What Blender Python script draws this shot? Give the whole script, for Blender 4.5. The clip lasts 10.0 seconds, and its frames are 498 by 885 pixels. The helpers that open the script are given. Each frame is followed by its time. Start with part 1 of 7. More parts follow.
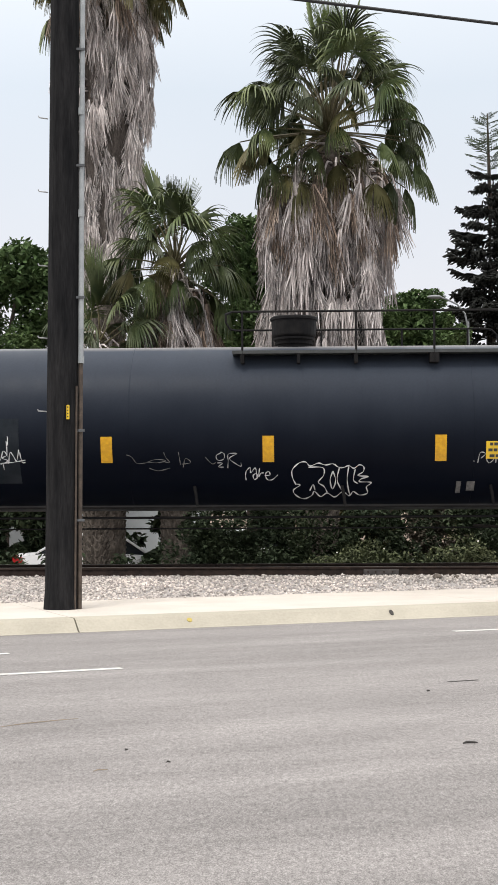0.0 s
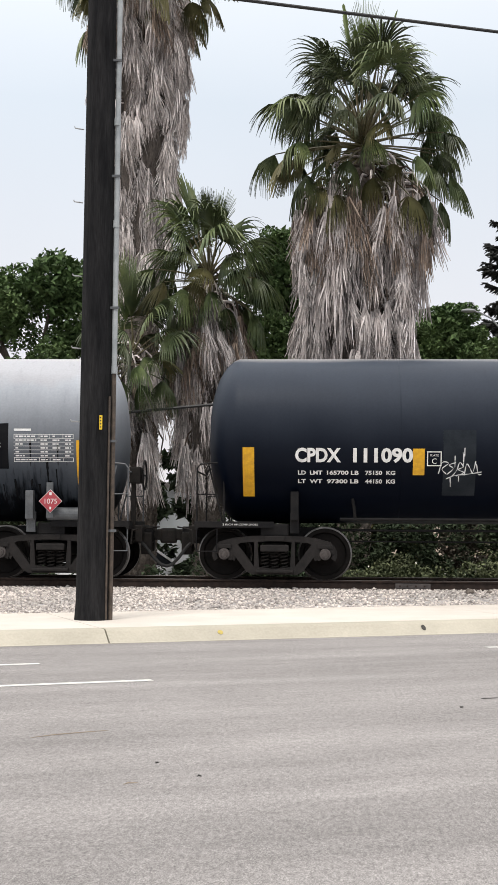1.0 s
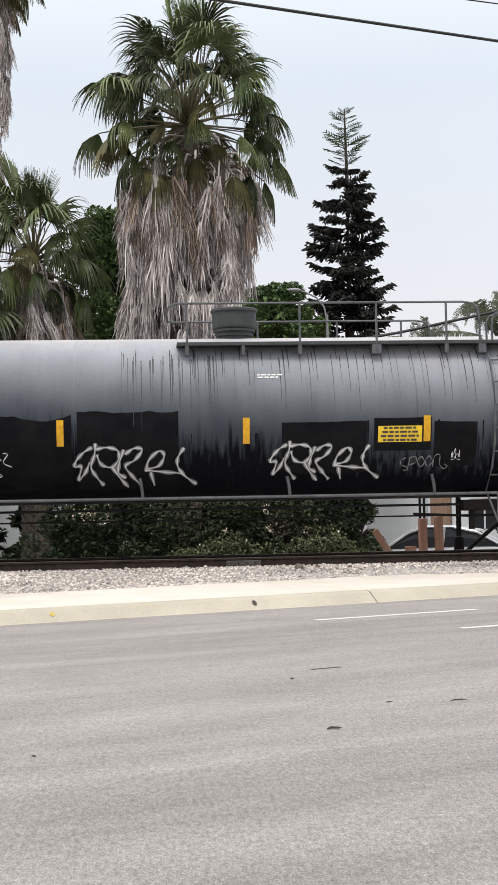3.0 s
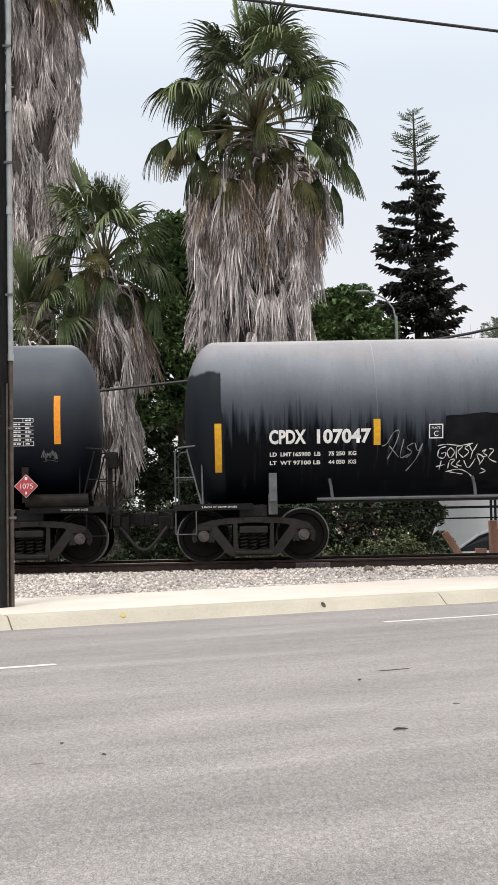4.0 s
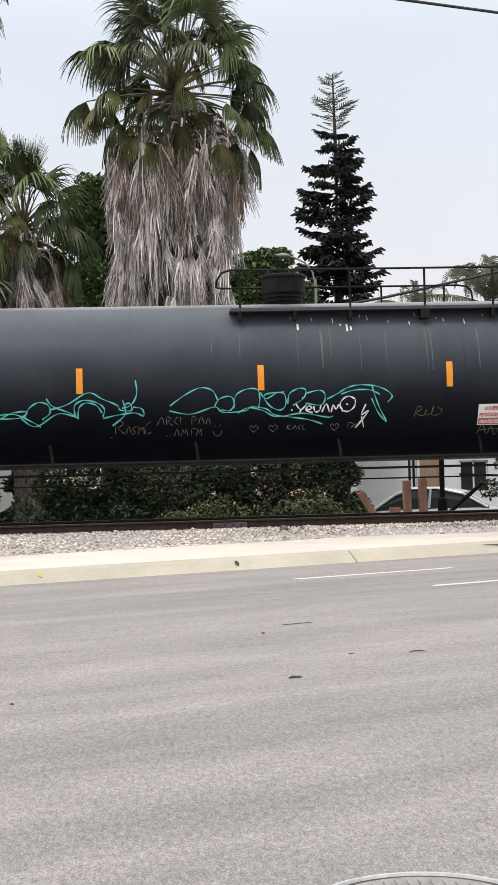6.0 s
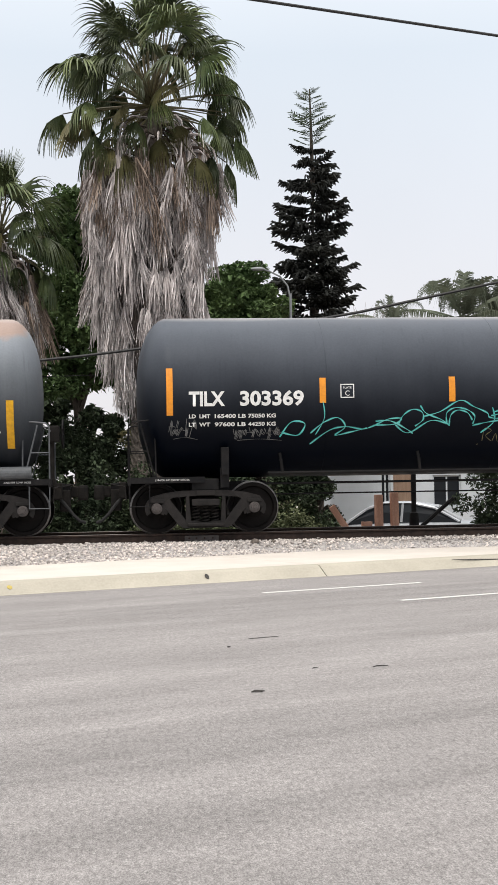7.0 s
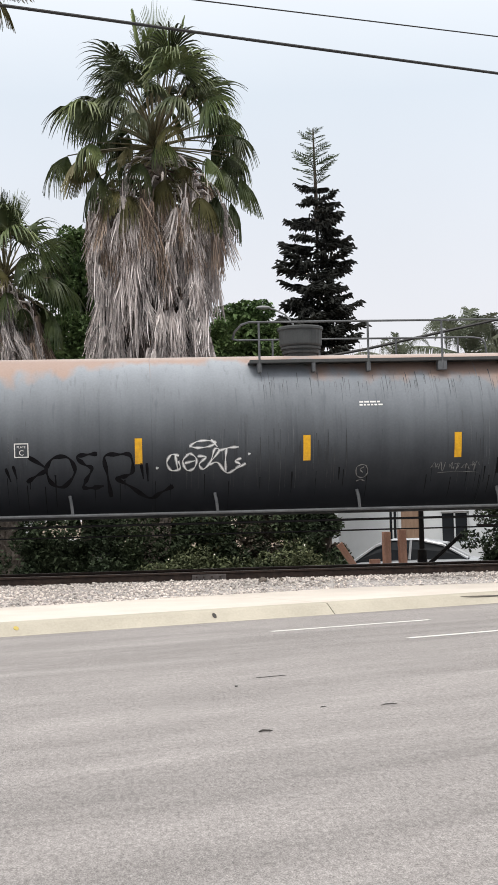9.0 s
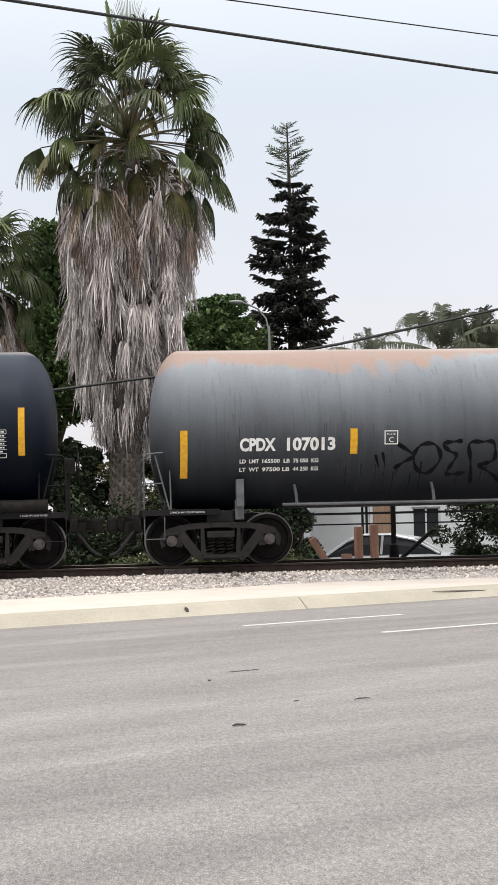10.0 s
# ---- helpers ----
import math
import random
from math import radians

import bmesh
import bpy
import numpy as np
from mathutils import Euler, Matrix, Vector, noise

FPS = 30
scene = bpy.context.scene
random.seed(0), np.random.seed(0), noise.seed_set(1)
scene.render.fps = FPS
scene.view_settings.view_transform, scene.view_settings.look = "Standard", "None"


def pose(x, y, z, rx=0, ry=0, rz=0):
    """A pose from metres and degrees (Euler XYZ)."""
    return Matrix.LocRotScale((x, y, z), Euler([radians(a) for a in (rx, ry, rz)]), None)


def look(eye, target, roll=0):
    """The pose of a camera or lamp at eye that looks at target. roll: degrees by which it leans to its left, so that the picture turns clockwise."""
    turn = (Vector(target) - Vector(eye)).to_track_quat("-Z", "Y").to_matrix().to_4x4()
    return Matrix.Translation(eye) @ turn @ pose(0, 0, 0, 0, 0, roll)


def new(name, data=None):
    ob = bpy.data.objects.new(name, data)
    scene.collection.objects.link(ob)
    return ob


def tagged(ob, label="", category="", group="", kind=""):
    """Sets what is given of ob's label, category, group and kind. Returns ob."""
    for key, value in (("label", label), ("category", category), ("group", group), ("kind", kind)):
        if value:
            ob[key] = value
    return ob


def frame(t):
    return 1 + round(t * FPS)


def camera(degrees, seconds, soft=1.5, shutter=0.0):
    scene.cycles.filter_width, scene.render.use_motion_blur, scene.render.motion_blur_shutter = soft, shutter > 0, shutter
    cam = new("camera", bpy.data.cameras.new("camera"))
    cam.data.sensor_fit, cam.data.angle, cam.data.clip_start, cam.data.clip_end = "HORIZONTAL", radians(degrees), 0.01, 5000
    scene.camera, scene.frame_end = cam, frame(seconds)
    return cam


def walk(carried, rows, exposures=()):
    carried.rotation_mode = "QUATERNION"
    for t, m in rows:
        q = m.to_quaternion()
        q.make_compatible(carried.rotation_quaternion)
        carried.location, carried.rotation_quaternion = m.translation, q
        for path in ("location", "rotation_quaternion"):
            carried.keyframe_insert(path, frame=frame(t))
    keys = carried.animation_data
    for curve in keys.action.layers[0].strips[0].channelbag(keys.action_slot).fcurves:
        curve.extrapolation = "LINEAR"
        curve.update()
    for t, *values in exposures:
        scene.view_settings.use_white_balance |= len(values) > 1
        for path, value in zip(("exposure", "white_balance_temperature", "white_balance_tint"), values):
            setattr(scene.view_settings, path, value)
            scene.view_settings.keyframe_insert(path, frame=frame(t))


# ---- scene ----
cam = camera(20.82, 10.0)
# seconds, eye x y z, yaw, pitch, roll
ROWS = [
    (0, -0.087, 0.263, 1.445, 1.456, 2.912, -0.300),
    (0.5, -0.104, 0.316, 1.441, 2.823, 3.365, 0.107),
    (1, -0.111, 0.330, 1.443, 2.773, 3.439, 0.352),
    (1.5, -0.115, 0.317, 1.443, 0.978, 3.302, 0.333),
    (2, -0.137, 0.388, 1.400, -1.943, 3.127, 0.067),
    (2.2, -0.141, 0.378, 1.400, -3.057, 2.972, 0.006),
    (3.3, -0.096, 0.222, 1.437, -4.492, 2.529, -1.114),
    (3.5, -0.117, 0.228, 1.436, -3.794, 2.581, -1.053),
    (4, -0.080, 0.150, 1.433, -1.433, 2.694, -1.125),
    (4.5, 0.065, 0.037, 1.433, 0.145, 2.554, -1.215),
    (5, 0.072, -0.099, 1.443, -0.191, 2.060, -1.279),
    (5.5, 0.030, -0.221, 1.429, -2.200, 1.458, -1.532),
    (6, 0.076, -0.284, 1.428, -4.480, 1.005, -1.435),
    (6.2, 0.102, -0.293, 1.434, -5.156, 0.919, -1.250),
    (7.3, 0.150, -0.395, 1.452, -5.480, 1.920, -0.950),
    (7.5, 0.152, -0.409, 1.456, -5.259, 2.230, -0.936),
    (8, 0.182, -0.298, 1.425, -4.989, 2.848, -1.344),
    (8.5, 0.186, -0.307, 1.426, -5.033, 3.114, -1.525),
    (9, 0.169, -0.324, 1.437, -5.201, 3.141, -1.484),
    (9.5, 0.146, -0.346, 1.444, -5.708, 3.055, -1.360),
    (10, 0.148, -0.294, 1.430, -6.401, 2.892, -1.246),
]
walk(cam, [(t, pose(x, y, z, 90 + p, 0, w) @ pose(0, 0, 0, 0, 0, r)) for t, x, y, z, w, p, r in ROWS])

# ---------------------------------------------------------------- light
SUN_ELEV, SUN_AZ = 62.0, 205.0
world = bpy.data.worlds.new("overcast_sky")
scene.world = world
world.use_nodes = True
wn, wl = world.node_tree.nodes, world.node_tree.links
wn.clear()
w_out = wn.new("ShaderNodeOutputWorld")
w_sky = wn.new("ShaderNodeTexSky")
w_sky.sky_type, w_sky.sun_disc = "NISHITA", False
w_sky.sun_elevation, w_sky.sun_rotation = radians(SUN_ELEV), radians(SUN_AZ)
w_sky.dust_density, w_sky.air_density = 4.0, 1.0
w_bg1, w_bg2, w_add = wn.new("ShaderNodeBackground"), wn.new("ShaderNodeBackground"), wn.new("ShaderNodeAddShader")
w_bg1.inputs[1].default_value = 0.012
wl.new(w_sky.outputs[0], w_bg1.inputs[0])
w_tc, w_sep, w_ramp = wn.new("ShaderNodeTexCoord"), wn.new("ShaderNodeSeparateXYZ"), wn.new("ShaderNodeValToRGB")
wl.new(w_tc.outputs["Generated"], w_sep.inputs[0])
wl.new(w_sep.outputs[2], w_ramp.inputs[0])
# an overcast sky, three times as bright overhead as at the horizon
for n, (at, col) in enumerate(((0.0, (0.84, 0.815, 0.83)), (0.10, (0.845, 0.835, 0.87)), (0.30, (0.75, 0.815, 0.89)), (1.0, (2.15, 2.05, 1.95)))):
    e = w_ramp.color_ramp.elements[n] if n < 2 else w_ramp.color_ramp.elements.new(at)
    e.position, e.color = at, (*col, 1)
w_noise, w_mul, w_map = wn.new("ShaderNodeTexNoise"), wn.new("ShaderNodeMixRGB"), wn.new("ShaderNodeMapRange")
w_noise.inputs["Scale"].default_value, w_noise.inputs["Detail"].default_value = 2.2, 5
wl.new(w_tc.outputs["Generated"], w_noise.inputs["Vector"])
w_map.inputs[1].default_value, w_map.inputs[2].default_value, w_map.inputs[3].default_value, w_map.inputs[4].default_value = 0.3, 0.7, 0.96, 1.04
wl.new(w_noise.outputs[0], w_map.inputs[0])
w_mul.blend_type, w_mul.inputs[0].default_value = "MULTIPLY", 1
wl.new(w_ramp.outputs[0], w_mul.inputs[1])
wl.new(w_map.outputs[0], w_mul.inputs[2])
wl.new(w_mul.outputs[0], w_bg2.inputs[0])
w_bg2.inputs[1].default_value = 1.0
wl.new(w_bg1.outputs[0], w_add.inputs[0])
wl.new(w_bg2.outputs[0], w_add.inputs[1])
wl.new(w_add.outputs[0], w_out.inputs[0])
sun = new("sun", bpy.data.lights.new("sun", "SUN"))
sun.data.energy, sun.data.angle, sun.data.color = 1.5, radians(14), (1.0, 0.96, 0.9)
sun_dir = Vector((math.sin(radians(SUN_AZ)) * math.cos(radians(SUN_ELEV)), math.cos(radians(SUN_AZ)) * math.cos(radians(SUN_ELEV)), math.sin(radians(SUN_ELEV))))
sun.matrix_world = look(sun_dir * 50, (0, 0, 0))
scene.view_settings.exposure = 0.0


# ---------------------------------------------------------------- materials
def material(name, base, other=None, scale=6.0, rough=0.7, metal=0.0, bump=0.0, bump_scale=60.0, stretch=(1, 1, 1), vary=0.0, spec=0.5, fine=0.0, space="Object", island=0.0):
    """A surface of two colours mixed by noise of that scale (per metre), with fine grain, relief and a shift from piece to piece."""
    m = bpy.data.materials.new(name)
    m.use_nodes = True
    n, l = m.node_tree.nodes, m.node_tree.links
    b = n["Principled BSDF"]
    b.inputs["Metallic"].default_value, b.inputs["Roughness"].default_value = metal, rough
    b.inputs["Specular IOR Level"].default_value = spec
    tc, mp, nz = n.new("ShaderNodeTexCoord"), n.new("ShaderNodeMapping"), n.new("ShaderNodeTexNoise")
    mp.inputs["Scale"].default_value = stretch
    l.new(tc.outputs[space], mp.inputs["Vector"])
    l.new(mp.outputs[0], nz.inputs["Vector"])
    nz.inputs["Scale"].default_value, nz.inputs["Detail"].default_value, nz.inputs["Roughness"].default_value = scale, 6, 0.6
    ramp = n.new("ShaderNodeValToRGB")
    ramp.color_ramp.elements[0].position, ramp.color_ramp.elements[1].position = 0.35, 0.65
    ramp.color_ramp.elements[0].color = (*base, 1)
    ramp.color_ramp.elements[1].color = (*(other or base), 1)
    l.new(nz.outputs[0], ramp.inputs[0])
    col = ramp.outputs[0]
    if fine or bump:
        fz = n.new("ShaderNodeTexNoise")
        fz.inputs["Scale"].default_value, fz.inputs["Detail"].default_value = bump_scale, 4
        l.new(mp.outputs[0], fz.inputs["Vector"])
    if fine:
        mr, mx = n.new("ShaderNodeMapRange"), n.new("ShaderNodeMixRGB")
        mr.inputs[1].default_value, mr.inputs[2].default_value, mr.inputs[3].default_value, mr.inputs[4].default_value = 0.3, 0.7, 1 - fine, 1 + fine
        l.new(fz.outputs[0], mr.inputs[0])
        mx.blend_type, mx.inputs[0].default_value = "MULTIPLY", 1
        l.new(col, mx.inputs[1]), l.new(mr.outputs[0], mx.inputs[2])
        col = mx.outputs[0]
    if vary or island:
        if island:
            src = n.new("ShaderNodeNewGeometry").outputs["Random Per Island"]
        else:
            src = n.new("ShaderNodeObjectInfo").outputs["Random"]
        amount = island or vary
        mr, mx = n.new("ShaderNodeMapRange"), n.new("ShaderNodeMixRGB")
        mr.inputs[3].default_value, mr.inputs[4].default_value = 1 - amount, 1 + amount
        l.new(src, mr.inputs[0])
        mx.blend_type, mx.inputs[0].default_value = "MULTIPLY", 1
        l.new(col, mx.inputs[1]), l.new(mr.outputs[0], mx.inputs[2])
        col = mx.outputs[0]
    l.new(col, b.inputs["Base Color"])
    if bump:
        bp = n.new("ShaderNodeBump")
        bp.inputs["Strength"].default_value, bp.inputs["Distance"].default_value = bump, 0.02
        l.new(fz.outputs[0], bp.inputs["Height"]), l.new(bp.outputs[0], b.inputs["Normal"])
    return m


def glow_less_glass(name, tint):
    m = bpy.data.materials.new(name)
    m.use_nodes = True
    b = m.node_tree.nodes["Principled BSDF"]
    b.inputs["Base Color"].default_value, b.inputs["Roughness"].default_value = (*tint, 1), 0.08
    b.inputs["Specular IOR Level"].default_value = 0.15
    return m


def tank_material(name, low, high, span, streak, border=None, foot=(0.002, 0.003, 0.005), rust=0.0, rough=0.42, spec=0.3, tilt=0.0, power=1.0, end=None):
    """Tank paint: chalked and dusty towards the crown over a span of heights, with sky sheen and belly shade painted
    into the same ramp; below the border fresh black paint, its edge drawn out in drips; rust along the crown.
    """
    m = bpy.data.materials.new(name)
    m.use_nodes = True
    n, l = m.node_tree.nodes, m.node_tree.links
    b = n["Principled BSDF"]
    tc, sep = n.new("ShaderNodeTexCoord"), n.new("ShaderNodeSeparateXYZ")
    l.new(tc.outputs["Object"], sep.inputs[0])

    def noisy(scale, stretch, detail=6):
        mp, nz = n.new("ShaderNodeMapping"), n.new("ShaderNodeTexNoise")
        mp.inputs["Scale"].default_value = stretch
        l.new(tc.outputs["Object"], mp.inputs["Vector"]), l.new(mp.outputs[0], nz.inputs["Vector"])
        nz.inputs["Scale"].default_value, nz.inputs["Detail"].default_value = scale, detail
        return nz.outputs[0]

    def math_node(op, a, c):
        k = n.new("ShaderNodeMath")
        k.operation = op
        for i, v in enumerate((a, c)):
            if isinstance(v, (int, float)):
                k.inputs[i].default_value = v
            else:
                l.new(v, k.inputs[i])
        return k.outputs[0]

    def ranged(v, a, c, lo=0.0, hi=1.0):
        k = n.new("ShaderNodeMapRange")
        for i, x in enumerate((a, c, lo, hi)):
            k.inputs[i + 1].default_value = x
        l.new(v, k.inputs[0])
        return k.outputs[0]

    def mixed(fac, a, c, mode="MIX"):
        k = n.new("ShaderNodeMixRGB")
        k.blend_type = mode
        for i, v in enumerate((fac, a, c)):
            if isinstance(v, tuple):
                k.inputs[i].default_value = (*v, 1)
            elif isinstance(v, (int, float)):
                k.inputs[i].default_value = v
            else:
                l.new(v, k.inputs[i])
        return k.outputs[0]

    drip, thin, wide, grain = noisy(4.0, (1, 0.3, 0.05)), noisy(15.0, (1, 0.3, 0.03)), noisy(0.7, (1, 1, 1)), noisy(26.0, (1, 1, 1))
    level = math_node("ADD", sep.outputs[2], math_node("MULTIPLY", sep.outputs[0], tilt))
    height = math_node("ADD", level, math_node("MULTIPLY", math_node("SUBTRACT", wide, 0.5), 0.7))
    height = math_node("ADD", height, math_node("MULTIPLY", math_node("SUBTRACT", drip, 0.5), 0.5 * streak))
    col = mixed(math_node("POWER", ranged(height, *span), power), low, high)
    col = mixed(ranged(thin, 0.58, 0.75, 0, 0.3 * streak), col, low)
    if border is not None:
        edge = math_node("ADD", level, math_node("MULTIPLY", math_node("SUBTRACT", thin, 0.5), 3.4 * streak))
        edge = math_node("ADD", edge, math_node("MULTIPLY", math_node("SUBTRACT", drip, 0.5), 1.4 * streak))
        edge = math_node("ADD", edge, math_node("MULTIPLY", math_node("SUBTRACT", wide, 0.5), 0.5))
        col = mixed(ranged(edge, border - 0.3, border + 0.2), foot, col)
    if end:
        near = ranged(math_node("ADD", sep.outputs[0], math_node("MULTIPLY", math_node("SUBTRACT", wide, 0.5), 0.5)), end[0], end[0] + 0.02, 1.0, 0.0)
        under = ranged(math_node("ADD", sep.outputs[2], math_node("MULTIPLY", drip, 0.3)), end[1], end[1] + 0.05, 1.0, 0.0)
        col = mixed(math_node("MULTIPLY", near, under), col, (0.012, 0.015, 0.019))
    if rust:
        r = math_node("ADD", sep.outputs[2], math_node("MULTIPLY", math_node("SUBTRACT", noisy(0.4, (1, 1, 1), 3), 0.5), 1.7))
        r = math_node("ADD", r, math_node("MULTIPLY", math_node("SUBTRACT", noisy(2.6, (1, 0.4, 0.3)), 0.5), 0.55))
        col = mixed(ranged(r, 1.12, 1.27, 0, rust), col, (0.37, 0.248, 0.19))
    # Crown band: settled dust, with the grazing sky reflection painted into its colour.
    dust_sheen = math_node("ADD", sep.outputs[2], math_node("MULTIPLY", math_node("SUBTRACT", wide, 0.5), 0.12))
    col = mixed(ranged(dust_sheen, 1.39, 1.5, 0, 0.55), col, (0.5, 0.475, 0.46))
    col = mixed(1.0, col, ranged(grain, 0.3, 0.7, 0.95, 1.05), "MULTIPLY")
    b.inputs["Specular IOR Level"].default_value = spec
    l.new(col, b.inputs["Base Color"])
    l.new(ranged(math_node("ADD", wide, math_node("MULTIPLY", drip, 0.5)), 0.5, 1.0, rough - 0.07, rough + 0.12), b.inputs["Roughness"])
    bp = n.new("ShaderNodeBump")
    bp.inputs["Strength"].default_value, bp.inputs["Distance"].default_value = 0.12, 0.02
    l.new(noisy(1.6, (1, 1, 1), 3), bp.inputs["Height"]), l.new(bp.outputs[0], b.inputs["Normal"])
    return m


def asphalt_material():
    """Worn asphalt: pale stones in darker binder, blotches, and wheel tracks that run with the road."""
    m = bpy.data.materials.new("asphalt")
    m.use_nodes = True
    n, l = m.node_tree.nodes, m.node_tree.links
    b = n["Principled BSDF"]
    b.inputs["Roughness"].default_value, b.inputs["Specular IOR Level"].default_value = 0.9, 0.2
    tc = n.new("ShaderNodeTexCoord")

    def noisy(scale, stretch=(1, 1, 1), detail=4, rough=0.6, turn=-24.38):
        mp, nz = n.new("ShaderNodeMapping"), n.new("ShaderNodeTexNoise")
        mp.inputs["Rotation"].default_value = (0, 0, radians(turn))
        st = n.new("ShaderNodeMapping")
        st.inputs["Scale"].default_value = stretch
        l.new(tc.outputs["Object"], mp.inputs["Vector"]), l.new(mp.outputs[0], st.inputs["Vector"]), l.new(st.outputs[0], nz.inputs["Vector"])
        nz.inputs["Scale"].default_value, nz.inputs["Detail"].default_value, nz.inputs["Roughness"].default_value = scale, detail, rough
        return nz.outputs[0]

    def ranged(v, a, c, lo, hi):
        k = n.new("ShaderNodeMapRange")
        for i, x in enumerate((a, c, lo, hi)):
            k.inputs[i + 1].default_value = x
        l.new(v, k.inputs[0])
        return k.outputs[0]

    def times(a, c):
        k = n.new("ShaderNodeMath")
        k.operation = "MULTIPLY"
        l.new(a, k.inputs[0]), l.new(c, k.inputs[1])
        return k.outputs[0]

    grain = noisy(120, (1, 0.5, 1), 8, 0.8, 0)
    value = times(ranged(grain, 0.36, 0.64, 0.5, 1.5), ranged(noisy(40, (1, 0.4, 1), 6, 0.85, 0), 0.32, 0.68, 0.56, 1.44))
    value = times(value, ranged(noisy(9, (1, 0.5, 1), 5, 0.75, 0), 0.32, 0.68, 0.92, 1.08))
    value = times(value, ranged(noisy(1.0, (0.05, 0.9, 1), 3), 0.35, 0.65, 0.83, 1.08))
    value = times(value, ranged(noisy(1.6, (0.4, 1.0, 1), 5), 0.35, 0.65, 0.92, 1.07))
    mix = n.new("ShaderNodeMixRGB")
    mix.blend_type, mix.inputs[0].default_value, mix.inputs[1].default_value = "MULTIPLY", 1, (0.272, 0.257, 0.251, 1)
    l.new(value, mix.inputs[2])
    l.new(mix.outputs[0], b.inputs["Base Color"])
    bp = n.new("ShaderNodeBump")
    bp.inputs["Strength"].default_value, bp.inputs["Distance"].default_value = 0.5, 0.008
    l.new(grain, bp.inputs["Height"]), l.new(bp.outputs[0], b.inputs["Normal"])
    return m


ASPHALT = asphalt_material()
CONCRETE = material("pavement_concrete", (0.575, 0.525, 0.47), (0.645, 0.595, 0.54), 1.1, 0.85, bump=0.15, bump_scale=70, fine=0.05)
KERB = material("kerb_concrete", (0.385, 0.355, 0.29), (0.46, 0.425, 0.35), 0.9, 0.85, bump=0.15, bump_scale=30, fine=0.06)
LANE_PAINT = material("lane_paint", (0.7, 0.69, 0.66), (0.52, 0.51, 0.49), 9, 0.7, fine=0.15)
SOIL = material("soil", (0.16, 0.12, 0.085), (0.25, 0.2, 0.15), 1.5, 0.95, bump=0.5, bump_scale=30, fine=0.2)
GRAVEL = material("ballast_bed", (0.28, 0.265, 0.26), (0.5, 0.465, 0.44), 12, 0.95, bump=0.8, bump_scale=40, fine=0.4)
STONE = material("ballast_stone", (0.42, 0.385, 0.36), (0.63, 0.565, 0.52), 0.6, 0.9, bump=0.2, bump_scale=60, island=0.5)
STEEL_RUST = material("rail_steel", (0.02, 0.014, 0.012), (0.045, 0.03, 0.024), 8, 0.7, spec=0.2, fine=0.2)
RAIL_TOP = material("rail_head", (0.28, 0.26, 0.25), (0.2, 0.17, 0.15), 8, 0.35, metal=0.8)
TIE_WOOD = material("tie_wood", (0.055, 0.04, 0.032), (0.1, 0.08, 0.065), 5, 0.9, bump=0.3, stretch=(1, 0.2, 1))
POLE_WOOD = material("creosoted_wood", (0.0075, 0.0078, 0.0088), (0.021, 0.0205, 0.0215), 5, 0.9, spec=0.15, bump=0.5, bump_scale=30, stretch=(2.5, 2.5, 0.25), fine=0.3)
CONDUIT = material("grey_conduit", (0.27, 0.295, 0.305), (0.4, 0.42, 0.43), 4, 0.5, fine=0.1)
RUSTY_PIPE = material("rusty_conduit", (0.045, 0.035, 0.028), (0.1, 0.075, 0.058), 9, 0.75, fine=0.2)
GALV = material("galvanised_steel", (0.4, 0.41, 0.42), (0.5, 0.51, 0.52), 6, 0.45, metal=0.7)
BLACK_STEEL = material("black_steel", (0.006, 0.006, 0.007), (0.015, 0.014, 0.014), 5, 0.6, spec=0.15, fine=0.2, bump=0.1)
TRUCK_STEEL = material("truck_steel", (0.006, 0.0055, 0.005), (0.017, 0.014, 0.012), 6, 0.7, spec=0.2, fine=0.3, bump=0.2)
HUB_STEEL = material("hub_steel", (0.05, 0.044, 0.042), (0.1, 0.085, 0.08), 10, 0.55, metal=0.2)
FRAME_STEEL = material("cast_frame_steel", (0.010, 0.009, 0.0086), (0.021, 0.018, 0.017), 5, 0.7, spec=0.25, fine=0.25, bump=0.15)
DOME_STEEL = material("dark_dome_steel", (0.032, 0.036, 0.037), (0.05, 0.054, 0.055), 4, 0.6, fine=0.2)
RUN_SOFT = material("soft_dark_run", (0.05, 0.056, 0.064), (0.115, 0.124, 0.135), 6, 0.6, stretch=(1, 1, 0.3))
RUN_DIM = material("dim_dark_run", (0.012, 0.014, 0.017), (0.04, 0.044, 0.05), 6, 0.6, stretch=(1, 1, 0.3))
DRIP_GREY = material("dark_run_mark", (0.022, 0.025, 0.029), (0.06, 0.065, 0.072), 4, 0.6, stretch=(1, 1, 0.3))
WHEEL_STEEL = material("wheel_steel", (0.004, 0.0035, 0.0033), (0.009, 0.0075, 0.007), 5, 0.7, spec=0.1, fine=0.2)
TREAD = material("wheel_rim", (0.10, 0.098, 0.095), (0.2, 0.19, 0.185), 8, 0.35, metal=0.5)
GREY_STEEL = material("weathered_grey_steel", (0.062, 0.067, 0.073), (0.11, 0.117, 0.125), 5, 0.6, fine=0.15)
# Black tanks: sky reflection painted as a paler upper colour, shade as the dark belly.
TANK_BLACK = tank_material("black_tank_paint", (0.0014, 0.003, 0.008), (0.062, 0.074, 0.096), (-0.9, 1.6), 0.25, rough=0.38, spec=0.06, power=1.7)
TANK_SLATE = tank_material("sheen_black_tank_paint", (0.0014, 0.0026, 0.006), (0.13, 0.145, 0.17), (-0.9, 1.6), 0.3, rough=0.38, spec=0.06, power=1.7)
